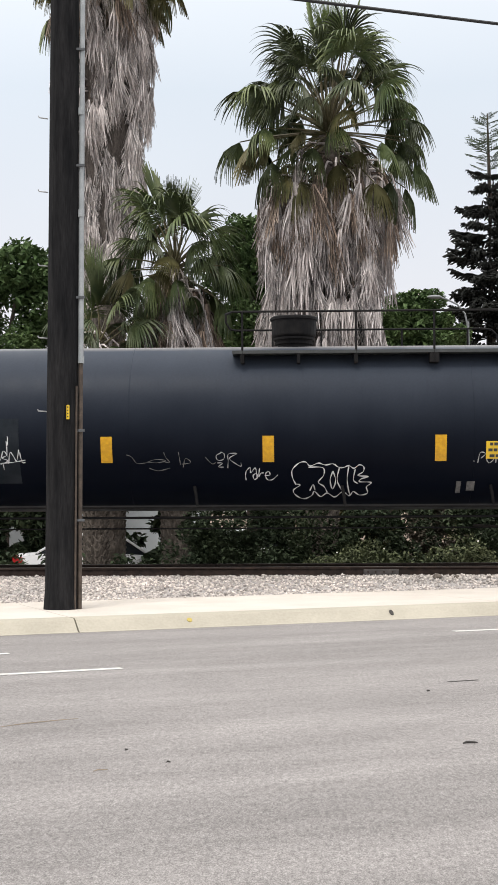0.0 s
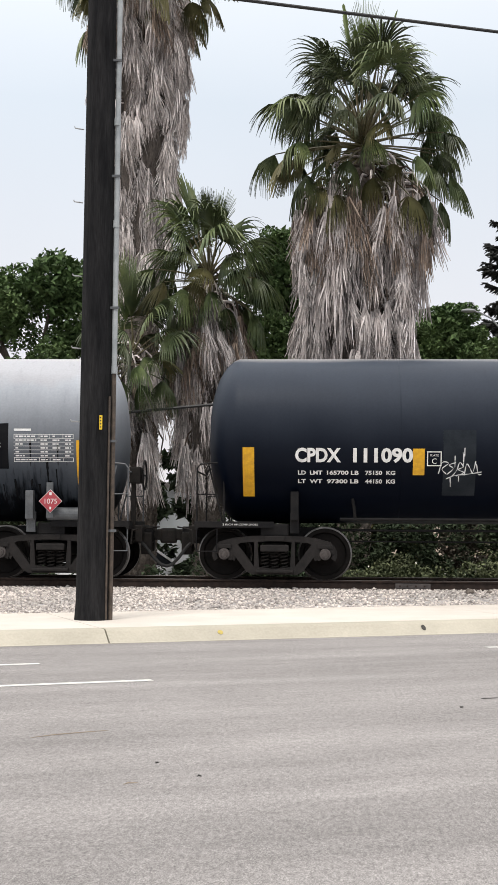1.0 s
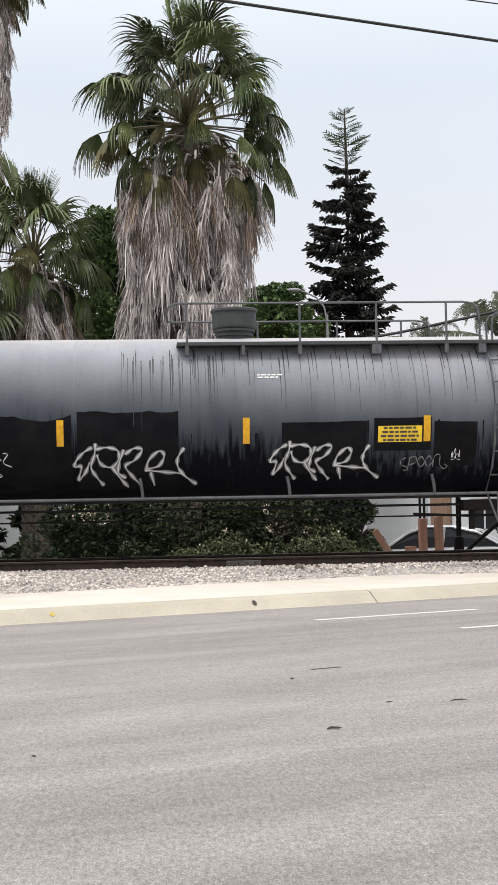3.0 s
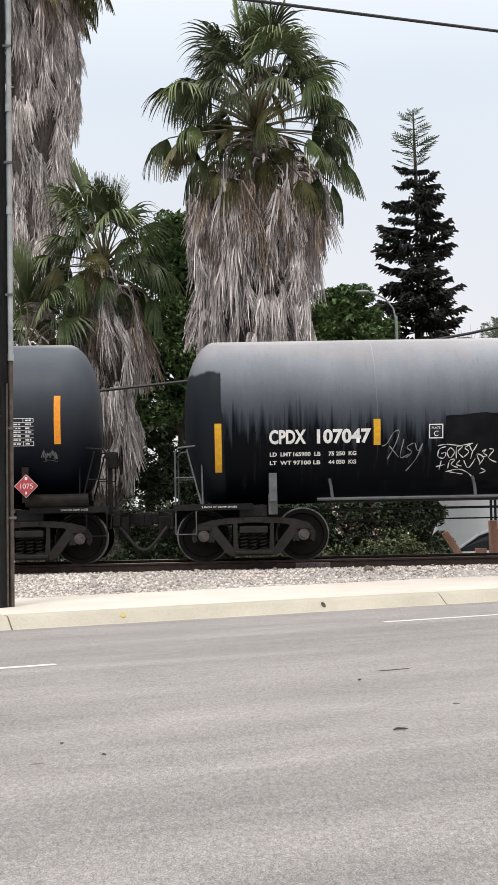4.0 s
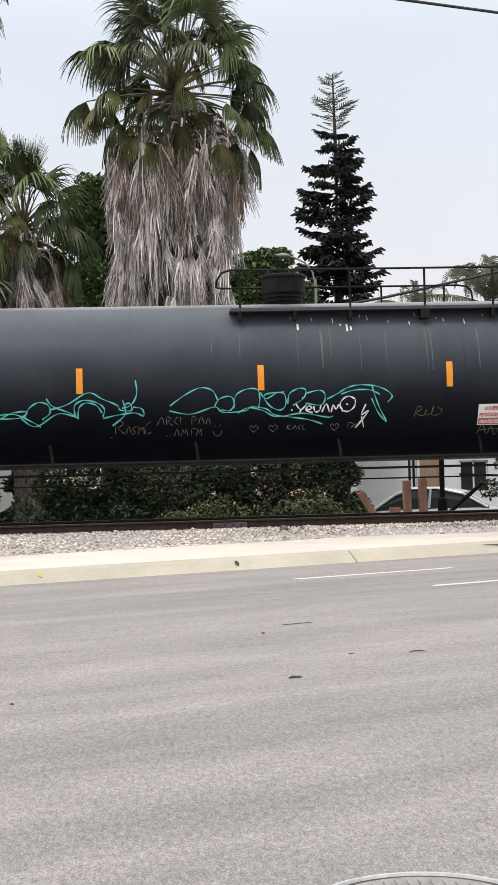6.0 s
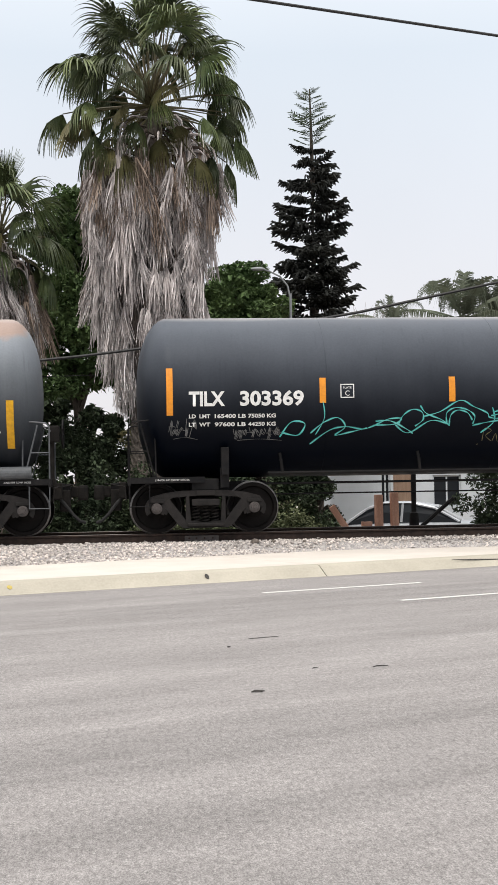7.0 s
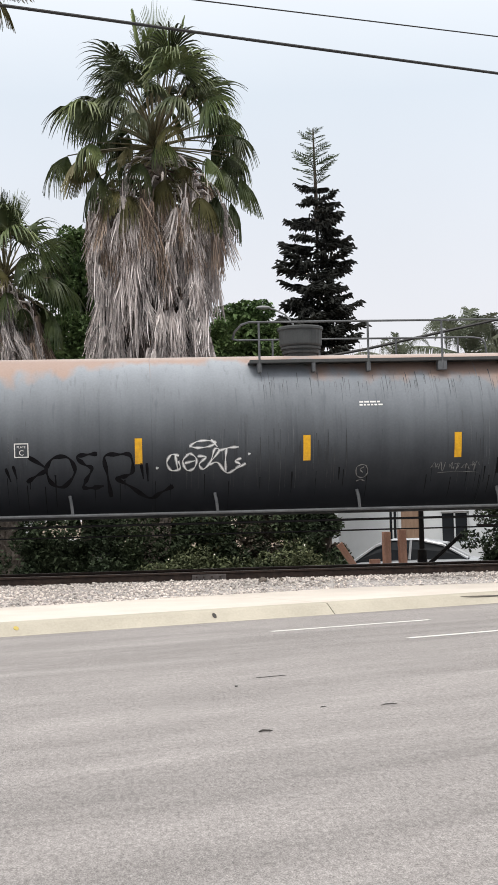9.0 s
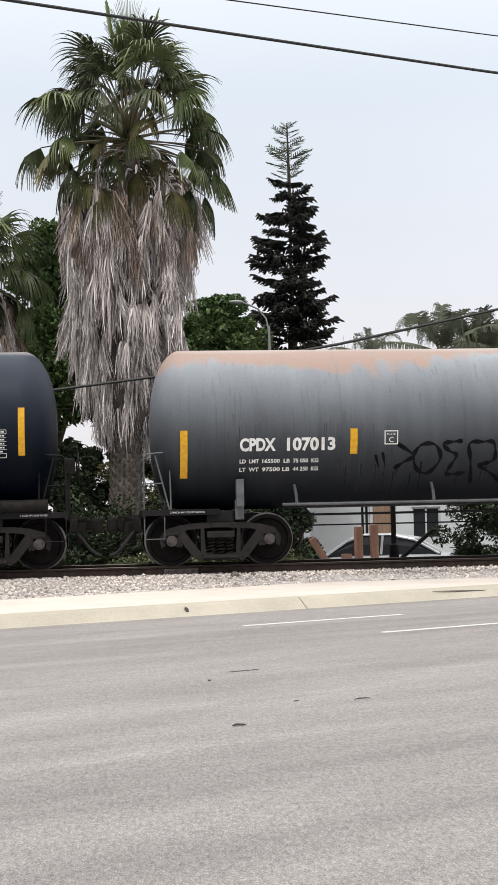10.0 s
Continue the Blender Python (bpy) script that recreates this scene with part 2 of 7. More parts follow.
# Chalk, plus sky sheen painted into the upper colour in place of gloss.
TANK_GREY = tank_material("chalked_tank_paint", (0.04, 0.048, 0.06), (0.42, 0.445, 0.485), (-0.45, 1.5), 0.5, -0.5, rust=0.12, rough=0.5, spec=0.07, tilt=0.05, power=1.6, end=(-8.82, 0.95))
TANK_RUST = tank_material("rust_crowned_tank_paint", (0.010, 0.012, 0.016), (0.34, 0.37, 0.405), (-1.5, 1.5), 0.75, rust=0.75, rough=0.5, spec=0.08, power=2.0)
PATCH = material("black_patch_paint", (0.005, 0.0055, 0.007), (0.010, 0.0105, 0.012), 3, 0.6, fine=0.1, spec=0.06)
PATCH_SLATE = material("slate_patch_paint", (0.012, 0.016, 0.021), (0.024, 0.029, 0.036), 2, 0.5, fine=0.1, spec=0.08)
WHITE_MARK = material("white_marking", (0.78, 0.78, 0.77), (0.62, 0.62, 0.61), 9, 0.6)
SCRATCH_PAINT = material("faint_chalk", (0.07, 0.072, 0.075), (0.17, 0.17, 0.17), 12, 0.7)
RUN_MARK = material("pale_run_mark", (0.05, 0.052, 0.056), (0.09, 0.092, 0.096), 5, 0.6, stretch=(1, 1, 0.3))
SPRAY_WHITE = material("white_spray_paint", (0.72, 0.73, 0.74), (0.52, 0.53, 0.54), 7, 0.6)
SPRAY_PALE = material("pale_spray_paint", (0.42, 0.43, 0.44), (0.28, 0.29, 0.30), 7, 0.6)
SPRAY_OCHRE = material("thin_ochre_spray", (0.15, 0.13, 0.06), (0.08, 0.07, 0.04), 9, 0.7)
SPRAY_HAZE = material("thin_white_spray", (0.26, 0.265, 0.27), (0.14, 0.145, 0.15), 7, 0.7)
SPRAY_TEAL_THIN = material("thin_teal_spray", (0.015, 0.10, 0.10), (0.03, 0.16, 0.155), 6, 0.6)
SPRAY_TEAL = material("teal_spray_paint", (0.05, 0.42, 0.40), (0.14, 0.58, 0.55), 6, 0.55)
SPRAY_BLACK = material("black_spray_paint", (0.004, 0.004, 0.005), (0.008, 0.008, 0.010), 6, 0.7, spec=0.08)
REFLECT = material("yellow_reflector", (0.72, 0.39, 0.008), (0.55, 0.28, 0.008), 14, 0.4)
REFLECT_ORANGE = material("orange_reflector", (0.80, 0.30, 0.015), (0.68, 0.24, 0.015), 14, 0.4)
SIGN_YELLOW = material("yellow_label", (0.82, 0.56, 0.02), (0.76, 0.5, 0.03), 6, 0.5)
SIGN_PALE = material("pale_yellow_label", (0.85, 0.77, 0.42), (0.8, 0.72, 0.36), 6, 0.5)
LABEL_PINK = material("worn_pink_label", (0.56, 0.40, 0.39), (0.66, 0.55, 0.53), 9, 0.6)
PLACARD_RED = material("red_placard", (0.42, 0.05, 0.065), (0.34, 0.04, 0.055), 8, 0.45)
TEXT_DARK = material("dark_print", (0.03, 0.03, 0.03), (0.05, 0.05, 0.05), 8, 0.6)
TEXT_RED = material("red_print", (0.42, 0.08, 0.08), (0.35, 0.07, 0.07), 8, 0.6)
LEAF_PALM = material("palm_leaf", (0.045, 0.07, 0.028), (0.118, 0.142, 0.054), 1.8, 0.48, vary=0.6, bump=0.1)
LEAF_NEW = material("new_palm_leaf", (0.12, 0.17, 0.055), (0.19, 0.24, 0.09), 1.8, 0.45, vary=0.2)
LEAF_YELLOW = material("ageing_palm_leaf", (0.085, 0.088, 0.034), (0.175, 0.155, 0.066), 2.0, 0.55, vary=0.45)
STALK = material("palm_stalk", (0.085, 0.082, 0.035), (0.13, 0.105, 0.055), 3, 0.5, vary=0.35)
DEAD_TAN = material("dead_palm_leaf_tan", (0.46, 0.36, 0.29), (0.2, 0.145, 0.11), 2.0, 0.85, stretch=(3, 3, 0.5), fine=0.3, island=0.6)
DEAD_STALK = material("dead_palm_stalk", (0.05, 0.036, 0.028), (0.11, 0.08, 0.06), 4, 0.85, vary=0.3)
DEAD_GREY = material("dead_palm_leaf_grey", (0.86, 0.8, 0.78), (0.4, 0.355, 0.34), 2.0, 0.88, stretch=(3, 3, 0.5), fine=0.3, island=0.7)
THATCH = material("shaded_thatch", (0.06, 0.05, 0.043), (0.15, 0.127, 0.112), 5, 0.95, bump=0.9, bump_scale=24, stretch=(4, 4, 0.35), fine=0.5)
TRUNK = material("palm_trunk", (0.09, 0.075, 0.062), (0.17, 0.145, 0.125), 4, 0.9, bump=0.6, bump_scale=14, fine=0.3)
BARK = material("tree_bark", (0.05, 0.04, 0.032), (0.1, 0.08, 0.065), 6, 0.9, bump=0.5, bump_scale=25, stretch=(1, 1, 0.3))
LEAF_TREE = material("tree_leaf", (0.062, 0.108, 0.04), (0.115, 0.17, 0.065), 0.8, 0.7, spec=0.2, island=0.45)
LEAF_DARK = material("dark_tree_leaf", (0.028, 0.042, 0.024), (0.055, 0.074, 0.04), 0.8, 0.7, spec=0.15, island=0.5)
LEAF_HEDGE = material("hedge_leaf", (0.085, 0.105, 0.055), (0.15, 0.17, 0.092), 0.7, 0.7, spec=0.15, island=0.5)
LEAF_OLIVE = material("olive_scrub_leaf", (0.12, 0.115, 0.05), (0.2, 0.18, 0.09), 0.8, 0.75, spec=0.15, island=0.5)
LEAF_DRY = material("dry_vine", (0.115, 0.092, 0.07), (0.07, 0.064, 0.045), 0.9, 0.8, island=0.5)
BLOSSOM = material("white_blossom", (0.75, 0.74, 0.7), (0.65, 0.64, 0.58), 5, 0.6, island=0.2)
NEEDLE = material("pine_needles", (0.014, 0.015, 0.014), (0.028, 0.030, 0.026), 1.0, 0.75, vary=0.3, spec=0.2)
# Lighter green for the sparse top; the lower tiers stay near black.
NEEDLE_TOP = material("top_pine_needles", (0.045, 0.07, 0.035), (0.07, 0.10, 0.05), 1.0, 0.7, vary=0.3)
WALL_WHITE = material("white_render", (0.62, 0.66, 0.69), (0.52, 0.56, 0.59), 0.8, 0.85, fine=0.06)
DOOR_BROWN = material("brown_door_wood", (0.23, 0.15, 0.10), (0.31, 0.21, 0.15), 3, 0.6, stretch=(3, 3, 0.4), fine=0.15)
ROOF_GREY = material("roof_felt", (0.2, 0.19, 0.19), (0.27, 0.26, 0.25), 2, 0.9)
WINDOW_DARK = glow_less_glass("dark_window", (0.02, 0.023, 0.027))
CAR_WHITE = material("white_car_paint", (0.75, 0.76, 0.78), (0.72, 0.73, 0.75), 1, 0.25)
CAR_SILVER = material("silver_car_paint", (0.5, 0.52, 0.55), (0.46, 0.48, 0.51), 1, 0.25, metal=0.3)
RUBBER = material("tyre_rubber", (0.018, 0.018, 0.018), (0.03, 0.03, 0.03), 10, 0.85)
TAIL_RED = material("tail_light_red", (0.5, 0.02, 0.025), (0.4, 0.02, 0.02), 5, 0.2)
POST_WOOD = material("orange_brown_post", (0.48, 0.26, 0.18), (0.58, 0.34, 0.25), 4, 0.8, stretch=(3, 3, 0.4), fine=0.2)
CABLE = material("black_cable", (0.012, 0.012, 0.013), (0.02, 0.02, 0.02), 4, 0.6)
LAMP_GREY = material("lamp_post_grey", (0.2, 0.21, 0.22), (0.26, 0.27, 0.28), 3, 0.5)
MARK_DARK = material("tar_spot", (0.035, 0.032, 0.03), (0.06, 0.055, 0.05), 20, 0.8)
MARK_YELLOW = material("yellow_survey_paint", (0.55, 0.42, 0.08), (0.42, 0.34, 0.12), 20, 0.8)
COVER_STEEL = material("worn_cover_steel", (0.62, 0.62, 0.61), (0.5, 0.5, 0.5), 6, 0.4, metal=0.4, fine=0.1)
LID_GREY = material("dull_lid_steel", (0.2, 0.195, 0.19), (0.27, 0.265, 0.26), 9, 0.6, fine=0.2)
TWIG = material("dry_twig", (0.25, 0.2, 0.15), (0.38, 0.31, 0.24), 8, 0.9)


# ---------------------------------------------------------------- mesh helpers
def put(name, bm, mat, parent=None, m=None, smooth=False):
    me = bpy.data.meshes.new(name)
    bm.to_mesh(me)
    bm.free()
    for mm in mat if isinstance(mat, (list, tuple)) else [mat]:
        me.materials.append(mm)
    if smooth:
        me.polygons.foreach_set("use_smooth", [True] * len(me.polygons))
    ob = new(name, me)
    if parent is not None:
        ob.parent = parent
    if m is not None:
        ob.matrix_basis = m
    return ob


def part(name, bm, mat, parent, label="", m=None, smooth=False):
    ob = put(name, bm, mat, parent, m, smooth)
    return tagged(ob, label) if label else ob


def shared(name, mesh, parent, m):
    ob = new(name, mesh)
    ob.parent, ob.matrix_basis = parent, m
    return ob


def root(name, m, label, category, group="", kind=""):
    ob = new(name)
    ob.matrix_basis = m
    ob.empty_display_size = 0.2
    return tagged(ob, label, category, group, kind)


def box(bm, c, s, bevel=0.0, m=None):
    r = bmesh.ops.create_cube(bm, size=1.0)["verts"]
    bmesh.ops.scale(bm, vec=s, verts=r)
    if m is not None:
        bmesh.ops.transform(bm, matrix=m, verts=r)
    bmesh.ops.translate(bm, vec=c, verts=r)
    if bevel:
        es = list({e for v in r for e in v.link_edges})
        bmesh.ops.bevel(bm, geom=es, offset=bevel, segments=2, affect="EDGES", profile=0.6)
    return bm


def rod(bm, a, b, r0, r1=None, n=10, caps=True):
    a, b = Vector(a), Vector(b)
    d = b - a
    q = d.to_track_quat("Z", "Y").to_matrix().to_4x4()
    bmesh.ops.create_cone(bm, cap_ends=caps, segments=n, radius1=r0, radius2=r0 if r1 is None else r1, depth=d.length, matrix=Matrix.Translation((a + b) / 2) @ q)
    return bm


def tube(bm, pts, r, n=6):
    """A bent pipe along the points; r a number or one a point."""
    rs = r if isinstance(r, (list, tuple)) else [r] * len(pts)
    pts = [Vector(p) for p in pts]
    rings = []
    for i, p in enumerate(pts):
        d = (pts[min(i + 1, len(pts) - 1)] - pts[max(i - 1, 0)]).normalized()
        q = d.to_track_quat("Z", "Y")
        rings.append([bm.verts.new(p + q @ Vector((rs[i] * math.cos(k * math.tau / n), rs[i] * math.sin(k * math.tau / n), 0))) for k in range(n)])
    for a, b in zip(rings, rings[1:]):
        for k in range(n):
            bm.faces.new((a[k], a[(k + 1) % n], b[(k + 1) % n], b[k]))
    bm.faces.new(rings[0][::-1]), bm.faces.new(rings[-1])
    return bm


def lathe(bm, profile, n=32, m=None, axis="x"):
    """Turns a profile of (along, radius) round an axis."""
    rings = []
    for along, rad in profile:
        ring = []
        for k in range(n):
            a, b = rad * math.cos(k * math.tau / n), rad * math.sin(k * math.tau / n)
            v = Vector((along, a, b)) if axis == "x" else Vector((a, along, b)) if axis == "y" else Vector((a, b, along))
            ring.append(bm.verts.new(m @ v if m is not None else v))
        rings.append(ring)
    for a, b in zip(rings, rings[1:]):
        for k in range(n):
            bm.faces.new((a[k], b[k], b[(k + 1) % n], a[(k + 1) % n]))
    bm.faces.new(rings[0]), bm.faces.new(rings[-1][::-1])
    bmesh.ops.recalc_face_normals(bm, faces=bm.faces)
    return bm


def bm_():
    return bmesh.new()


def mesh_from(name, verts, faces, mat, smooth=False):
    me = bpy.data.meshes.new(name)
    me.from_pydata(verts, [], faces)
    for mm in mat if isinstance(mat, (list, tuple)) else [mat]:
        me.materials.append(mm)
    if smooth:
        me.polygons.foreach_set("use_smooth", [True] * len(me.polygons))
    return me


rng = random.Random(11)

# ---------------------------------------------------------------- ground, road, pavement
ROAD_TURN = 24.38
EX, EY = Vector((math.cos(radians(ROAD_TURN)), math.sin(radians(ROAD_TURN)), 0)), Vector((-math.sin(radians(ROAD_TURN)), math.cos(radians(ROAD_TURN)), 0))
KERB_D, BACK_D = 16.42, 19.55
RAIL_Y, RAIL_Z, TRACK_Y = 24.47, 0.46, 25.22


def along(s, d, z=0.0):
    return EX * s + EY * d + Vector((0, 0, z))


def back_edge(x):
    """y of the pavement's rear edge."""
    return min((BACK_D + x * math.sin(radians(ROAD_TURN))) / math.cos(radians(ROAD_TURN)), 23.35)


def smooth01(v):
    v = max(0.0, min(1.0, v))
    return v * v * (3 - 2 * v)


def bed_height(x, y):
    """The track bed: a stone bank between the pavement and the lower yard behind."""
    e = back_edge(x)
    up = 0.10 + 0.19 * smooth01((y - e + 0.15) / max(0.5, 23.3 - e + 0.4)) if y > e - 0.2 else 0.06
    if y > 27.2:
        up = 0.29 - 0.79 * smooth01((y - 27.2) / 4.0)
    return up


bm = bm_()
xs = [-1500, -200, -60, -25] + [-20 + 0.5 * i for i in range(81)] + [25, 60, 200, 1500]
ys = [-1500, -200, -40, -10, 5, 15, 18, 20, 22, 24, 26, 28, 29, 30, 31, 33, 40, 60, 120, 400, 3000]
grid = [[bm.verts.new((x, y, -0.06 if y < 22 else -0.5 * smooth01((y - 24) / 7.0) - 0.06)) for x in xs] for y in ys]
for a, b in zip(grid, grid[1:]):
    for i in range(len(xs) - 1):
        bm.faces.new((a[i], a[i + 1], b[i + 1], b[i]))
tagged(put("ground", bm, SOIL), "bare brown earth of the yard behind the track", "ground", kind="structure")

bm = bm_()
road_verts = [along(-300, -40, 0), along(300, -40, 0), along(300, KERB_D + 0.02, 0), along(-300, KERB_D + 0.02, 0)]
low = [v - Vector((0, 0, 0.05)) for v in road_verts]
rv = [bm.verts.new(v) for v in road_verts + low]
bm.faces.new(rv[:4]), bm.faces.new(rv[7:3:-1])
for i in range(4):
    bm.faces.new((rv[i], rv[i + 4], rv[(i + 1) % 4 + 4], rv[(i + 1) % 4]))
road = tagged(put("road", bm, ASPHALT), "worn light grey asphalt road with faint dark wheel tracks", "road", kind="structure")


def strip(name, s0, s1, d0, d1, mat, z=0.004, label=""):
    b = bm_()
    c = (along((s0 + s1) / 2, (d0 + d1) / 2, z / 2))
    box(b, (0, 0, 0), (s1 - s0, d1 - d0, z))
    return part(name, b, mat, road, label, pose(c.x, c.y, c.z + 0.002, 0, 0, ROAD_TURN))


for s0, d in ((8.6, 14.31), (0.75, 14.12), (16.4, 14.35), (-7.0, 14.1)):
    strip("lane_dash", s0, s0 + 2.45, d - 0.055, d + 0.055, LANE_PAINT, label="white painted lane dash")
for s0, d in ((9.29, 12.37), (1.35, 12.36), (17.2, 12.37), (-6.5, 12.36)):
    strip("lane_dash", s0, s0 + 2.5, d - 0.055, d + 0.055, LANE_PAINT, label="white painted lane dash")

# kerb in cast lengths, with open joints
kerb = root("kerb", pose(0, 0, 0), "pale yellowish concrete kerb with open joints", "kerb", kind="structure")
JOINTS = (-30, -16, -8, -1.7, 4.52, 10.76, 17.0, 23.0)
for a, b in zip(JOINTS, JOINTS[1:]):
    t = bm_()
    prof = [(-0.26, -0.05), (-0.26, 0.004), (-0.23, 0.014), (-0.07, 0.135), (-0.035, 0.152), (0.0, 0.158), (0.2, 0.158), (0.2, -0.05)]
    half = (b - a - 0.02) / 2
    l, r = [t.verts.new((-half, y, z)) for y, z in prof], [t.verts.new((half, y, z)) for y, z in prof]
    for i in range(len(prof)):
        j = (i + 1) % len(prof)
        t.faces.new((l[i], l[j], r[j], r[i]))
    t.faces.new(l[::-1]), t.faces.new(r)
    bmesh.ops.recalc_face_normals(t, faces=t.faces)
    c = along((a + b) / 2, KERB_D, 0.0)
    part("kerb_stone", t, KERB, kerb, "", pose(c.x, c.y, c.z, 0, 0, ROAD_TURN))
pavement = root("pavement", pose(0, 0, 0), "sunlit cream concrete pavement slabs beside the ballast", "pavement", kind="structure")
for a, b in zip(JOINTS, JOINTS[1:]):
    bm = bm_()
    n = 8
    rows = []
    for i in range(n + 1):
        s = a + 0.006 + (b - a - 0.012) * i / n
        p0 = along(s, KERB_D + 0.205)
        far = BACK_D + 0.03 * math.sin(s * 2.1)
        p1 = along(s, far)
        if p1.y > 23.35:
            k = (23.35 - p0.y) / (p1.y - p0.y)
            p1 = p0 + (p1 - p0) * max(0.05, k)
        rows.append((p0, p1))
    top = [[bm.verts.new((p.x, p.y, 0.155)) for p in r] for r in rows]
    bot = [[bm.verts.new((p.x, p.y, 0.0)) for p in r] for r in rows]
    for i in range(n):
        bm.faces.new((top[i][0], top[i + 1][0], top[i + 1][1], top[i][1]))
        for k in (0, 1):
            bm.faces.new((top[i][k], bot[i][k], bot[i + 1][k], top[i + 1][k]))
    for i in (0, n):
        bm.faces.new((top[i][0], top[i][1], bot[i][1], bot[i][0]))
    bmesh.ops.recalc_face_normals(bm, faces=bm.faces)
    part("slab", bm, CONCRETE, pavement)

# marks on kerb and road
def kerb_mark(s, z, w, h, mat, label, name, tilt=0):
    b = bm_()
    lathe(b, [(-0.003, 0.5), (0.003, 0.5)], 14, axis="y")
    bmesh.ops.scale(b, vec=(w, 1, h), verts=b.verts)
    c = along(s, KERB_D - 0.23 + (z - 0.014) * 1.32 - 0.004, z + 0.004)
    part(name, b, mat, kerb, label, pose(c.x, c.y, c.z, 0, 0, ROAD_TURN) @ pose(0, 0, 0, -50, tilt, 0))


kerb_mark(8.85, 0.085, 0.075, 0.1, MARK_DARK, "dark round drain hole in the kerb", "drain_hole", 20)
kerb_mark(5.98, 0.09, 0.07, 0.07, MARK_YELLOW, "faded yellow survey dot", "survey_dot")
kerb_mark(13.9, 0.1, 1.5, 0.02, MARK_DARK, "dark scrape along the kerb", "scrape", 2)

# loose bits on the road
def litter(x, y, l, w, turn, mat, name, label, cat, h=0.012):
    b = bm_()
    pts = [(-l / 2, 0, 0), (-l / 5, w, h * 0.4), (l / 4, -w * 0.5, h * 0.3), (l / 2, w * 0.6, 0)]
    tube(b, pts, [w * 0.3, w * 0.6, w * 0.5, w * 0.2], 6)
    return tagged(put(name, b, mat, None, pose(x, y, w * 0.5, 0, 0, turn)), label, cat)


litter(1.06, 8.77, 0.1, 0.014, 15, MARK_DARK, "dead_leaf", "small dark dead leaf lying on the asphalt", "leaf")
litter(-1.77, 9.63, 0.6, 0.006, 38, TWIG, "twig", "thin dry twig lying on the asphalt", "twig")
litter(2.1, 9.82, 0.14, 0.008, 20, MARK_DARK, "dead_leaf", "narrow dark leaf stalk on the asphalt", "leaf")
litter(-0.76, 8.14, 0.025, 0.009, 0, MARK_DARK, "pebble", "tiny dark pebble on the asphalt", "pebble")
litter(-1.12, 7.9, 0.09, 0.006, 30, TWIG, "twig", "short pale twig lying on the asphalt", "twig")
litter(-1.05, 8.55, 0.025, 0.008, 60, MARK_DARK, "pebble", "tiny dark pebble on the asphalt", "pebble")
litter(1.06, 11.22, 0.04, 0.01, 60, MARK_DARK, "pebble", "tiny dark pebble on the asphalt", "pebble")
litter(1.6, 9.82, 0.05, 0.006, 10, MARK_DARK, "pebble", "tiny dark pebble on the asphalt", "pebble")
for s, d, l, w in ((6.05, 10.22, 0.3, 0.025),):
    strip("tar_patch", s, s + l, d, d + w, MARK_DARK, 0.002, "thin dark tar crack fill")

# manhole cover in the near lane
MANHOLE = (0.94, 3.98)
cover = root("manhole_cover", pose(*MANHOLE, 0.0), "round grey steel manhole cover with a pale rim", "manhole cover")
bm = bm_()
lathe(bm, [(0.0, 0.4), (0.012, 0.397), (0.012, 0.384), (0.0, 0.38)], 48, axis="z")
part("frame_ring", bm, COVER_STEEL, cover, "worn bright steel ring")
bm = bm_()
lathe(bm, [(0.001, 0.381), (0.003, 0.38), (0.003, 0.353), (0.001, 0.351)], 48, axis="z")
part("joint", bm, MARK_DARK, cover, "black gap round the lid")
bm = bm_()
lathe(bm, [(0.0, 0.351), (0.009, 0.347), (0.009, 0.02)], 48, axis="z")
for i in range(-7, 8):
    w = math.sqrt(max(0.0, 0.31 ** 2 - (i * 0.04) ** 2))
    box(bm, (i * 0.04, 0, 0.011), (0.018, 2 * w, 0.006))
part("lid", bm, LID_GREY, cover, "ribbed grey steel lid")

# ---------------------------------------------------------------- track
bm = bm_()
bx = [-120, -70, -40, -25] + [-16 + 0.5 * i for i in range(65)] + [25, 40, 70, 95]
by = [16.9 + 0.35 * i for i in range(46)]
g = [[bm.verts.new((x, y, bed_height(x, y) + 0.015 * noise.noise((x * 2, y * 2, 0)))) for x in bx] for y in by]
for a, b in zip(g, g[1:]):
    for i in range(len(bx) - 1):
        if by[g.index(a) + 1] > back_edge(bx[i]) - 0.6:
            bm.faces.new((a[i], a[i + 1], b[i + 1], b[i]))
bmesh.ops.delete(bm, geom=[v for v in bm.verts if not v.link_faces], context="VERTS")
tagged(put("track_bed", bm, GRAVEL), "pale grey ballast bank under the rails", "ballast", kind="structure")


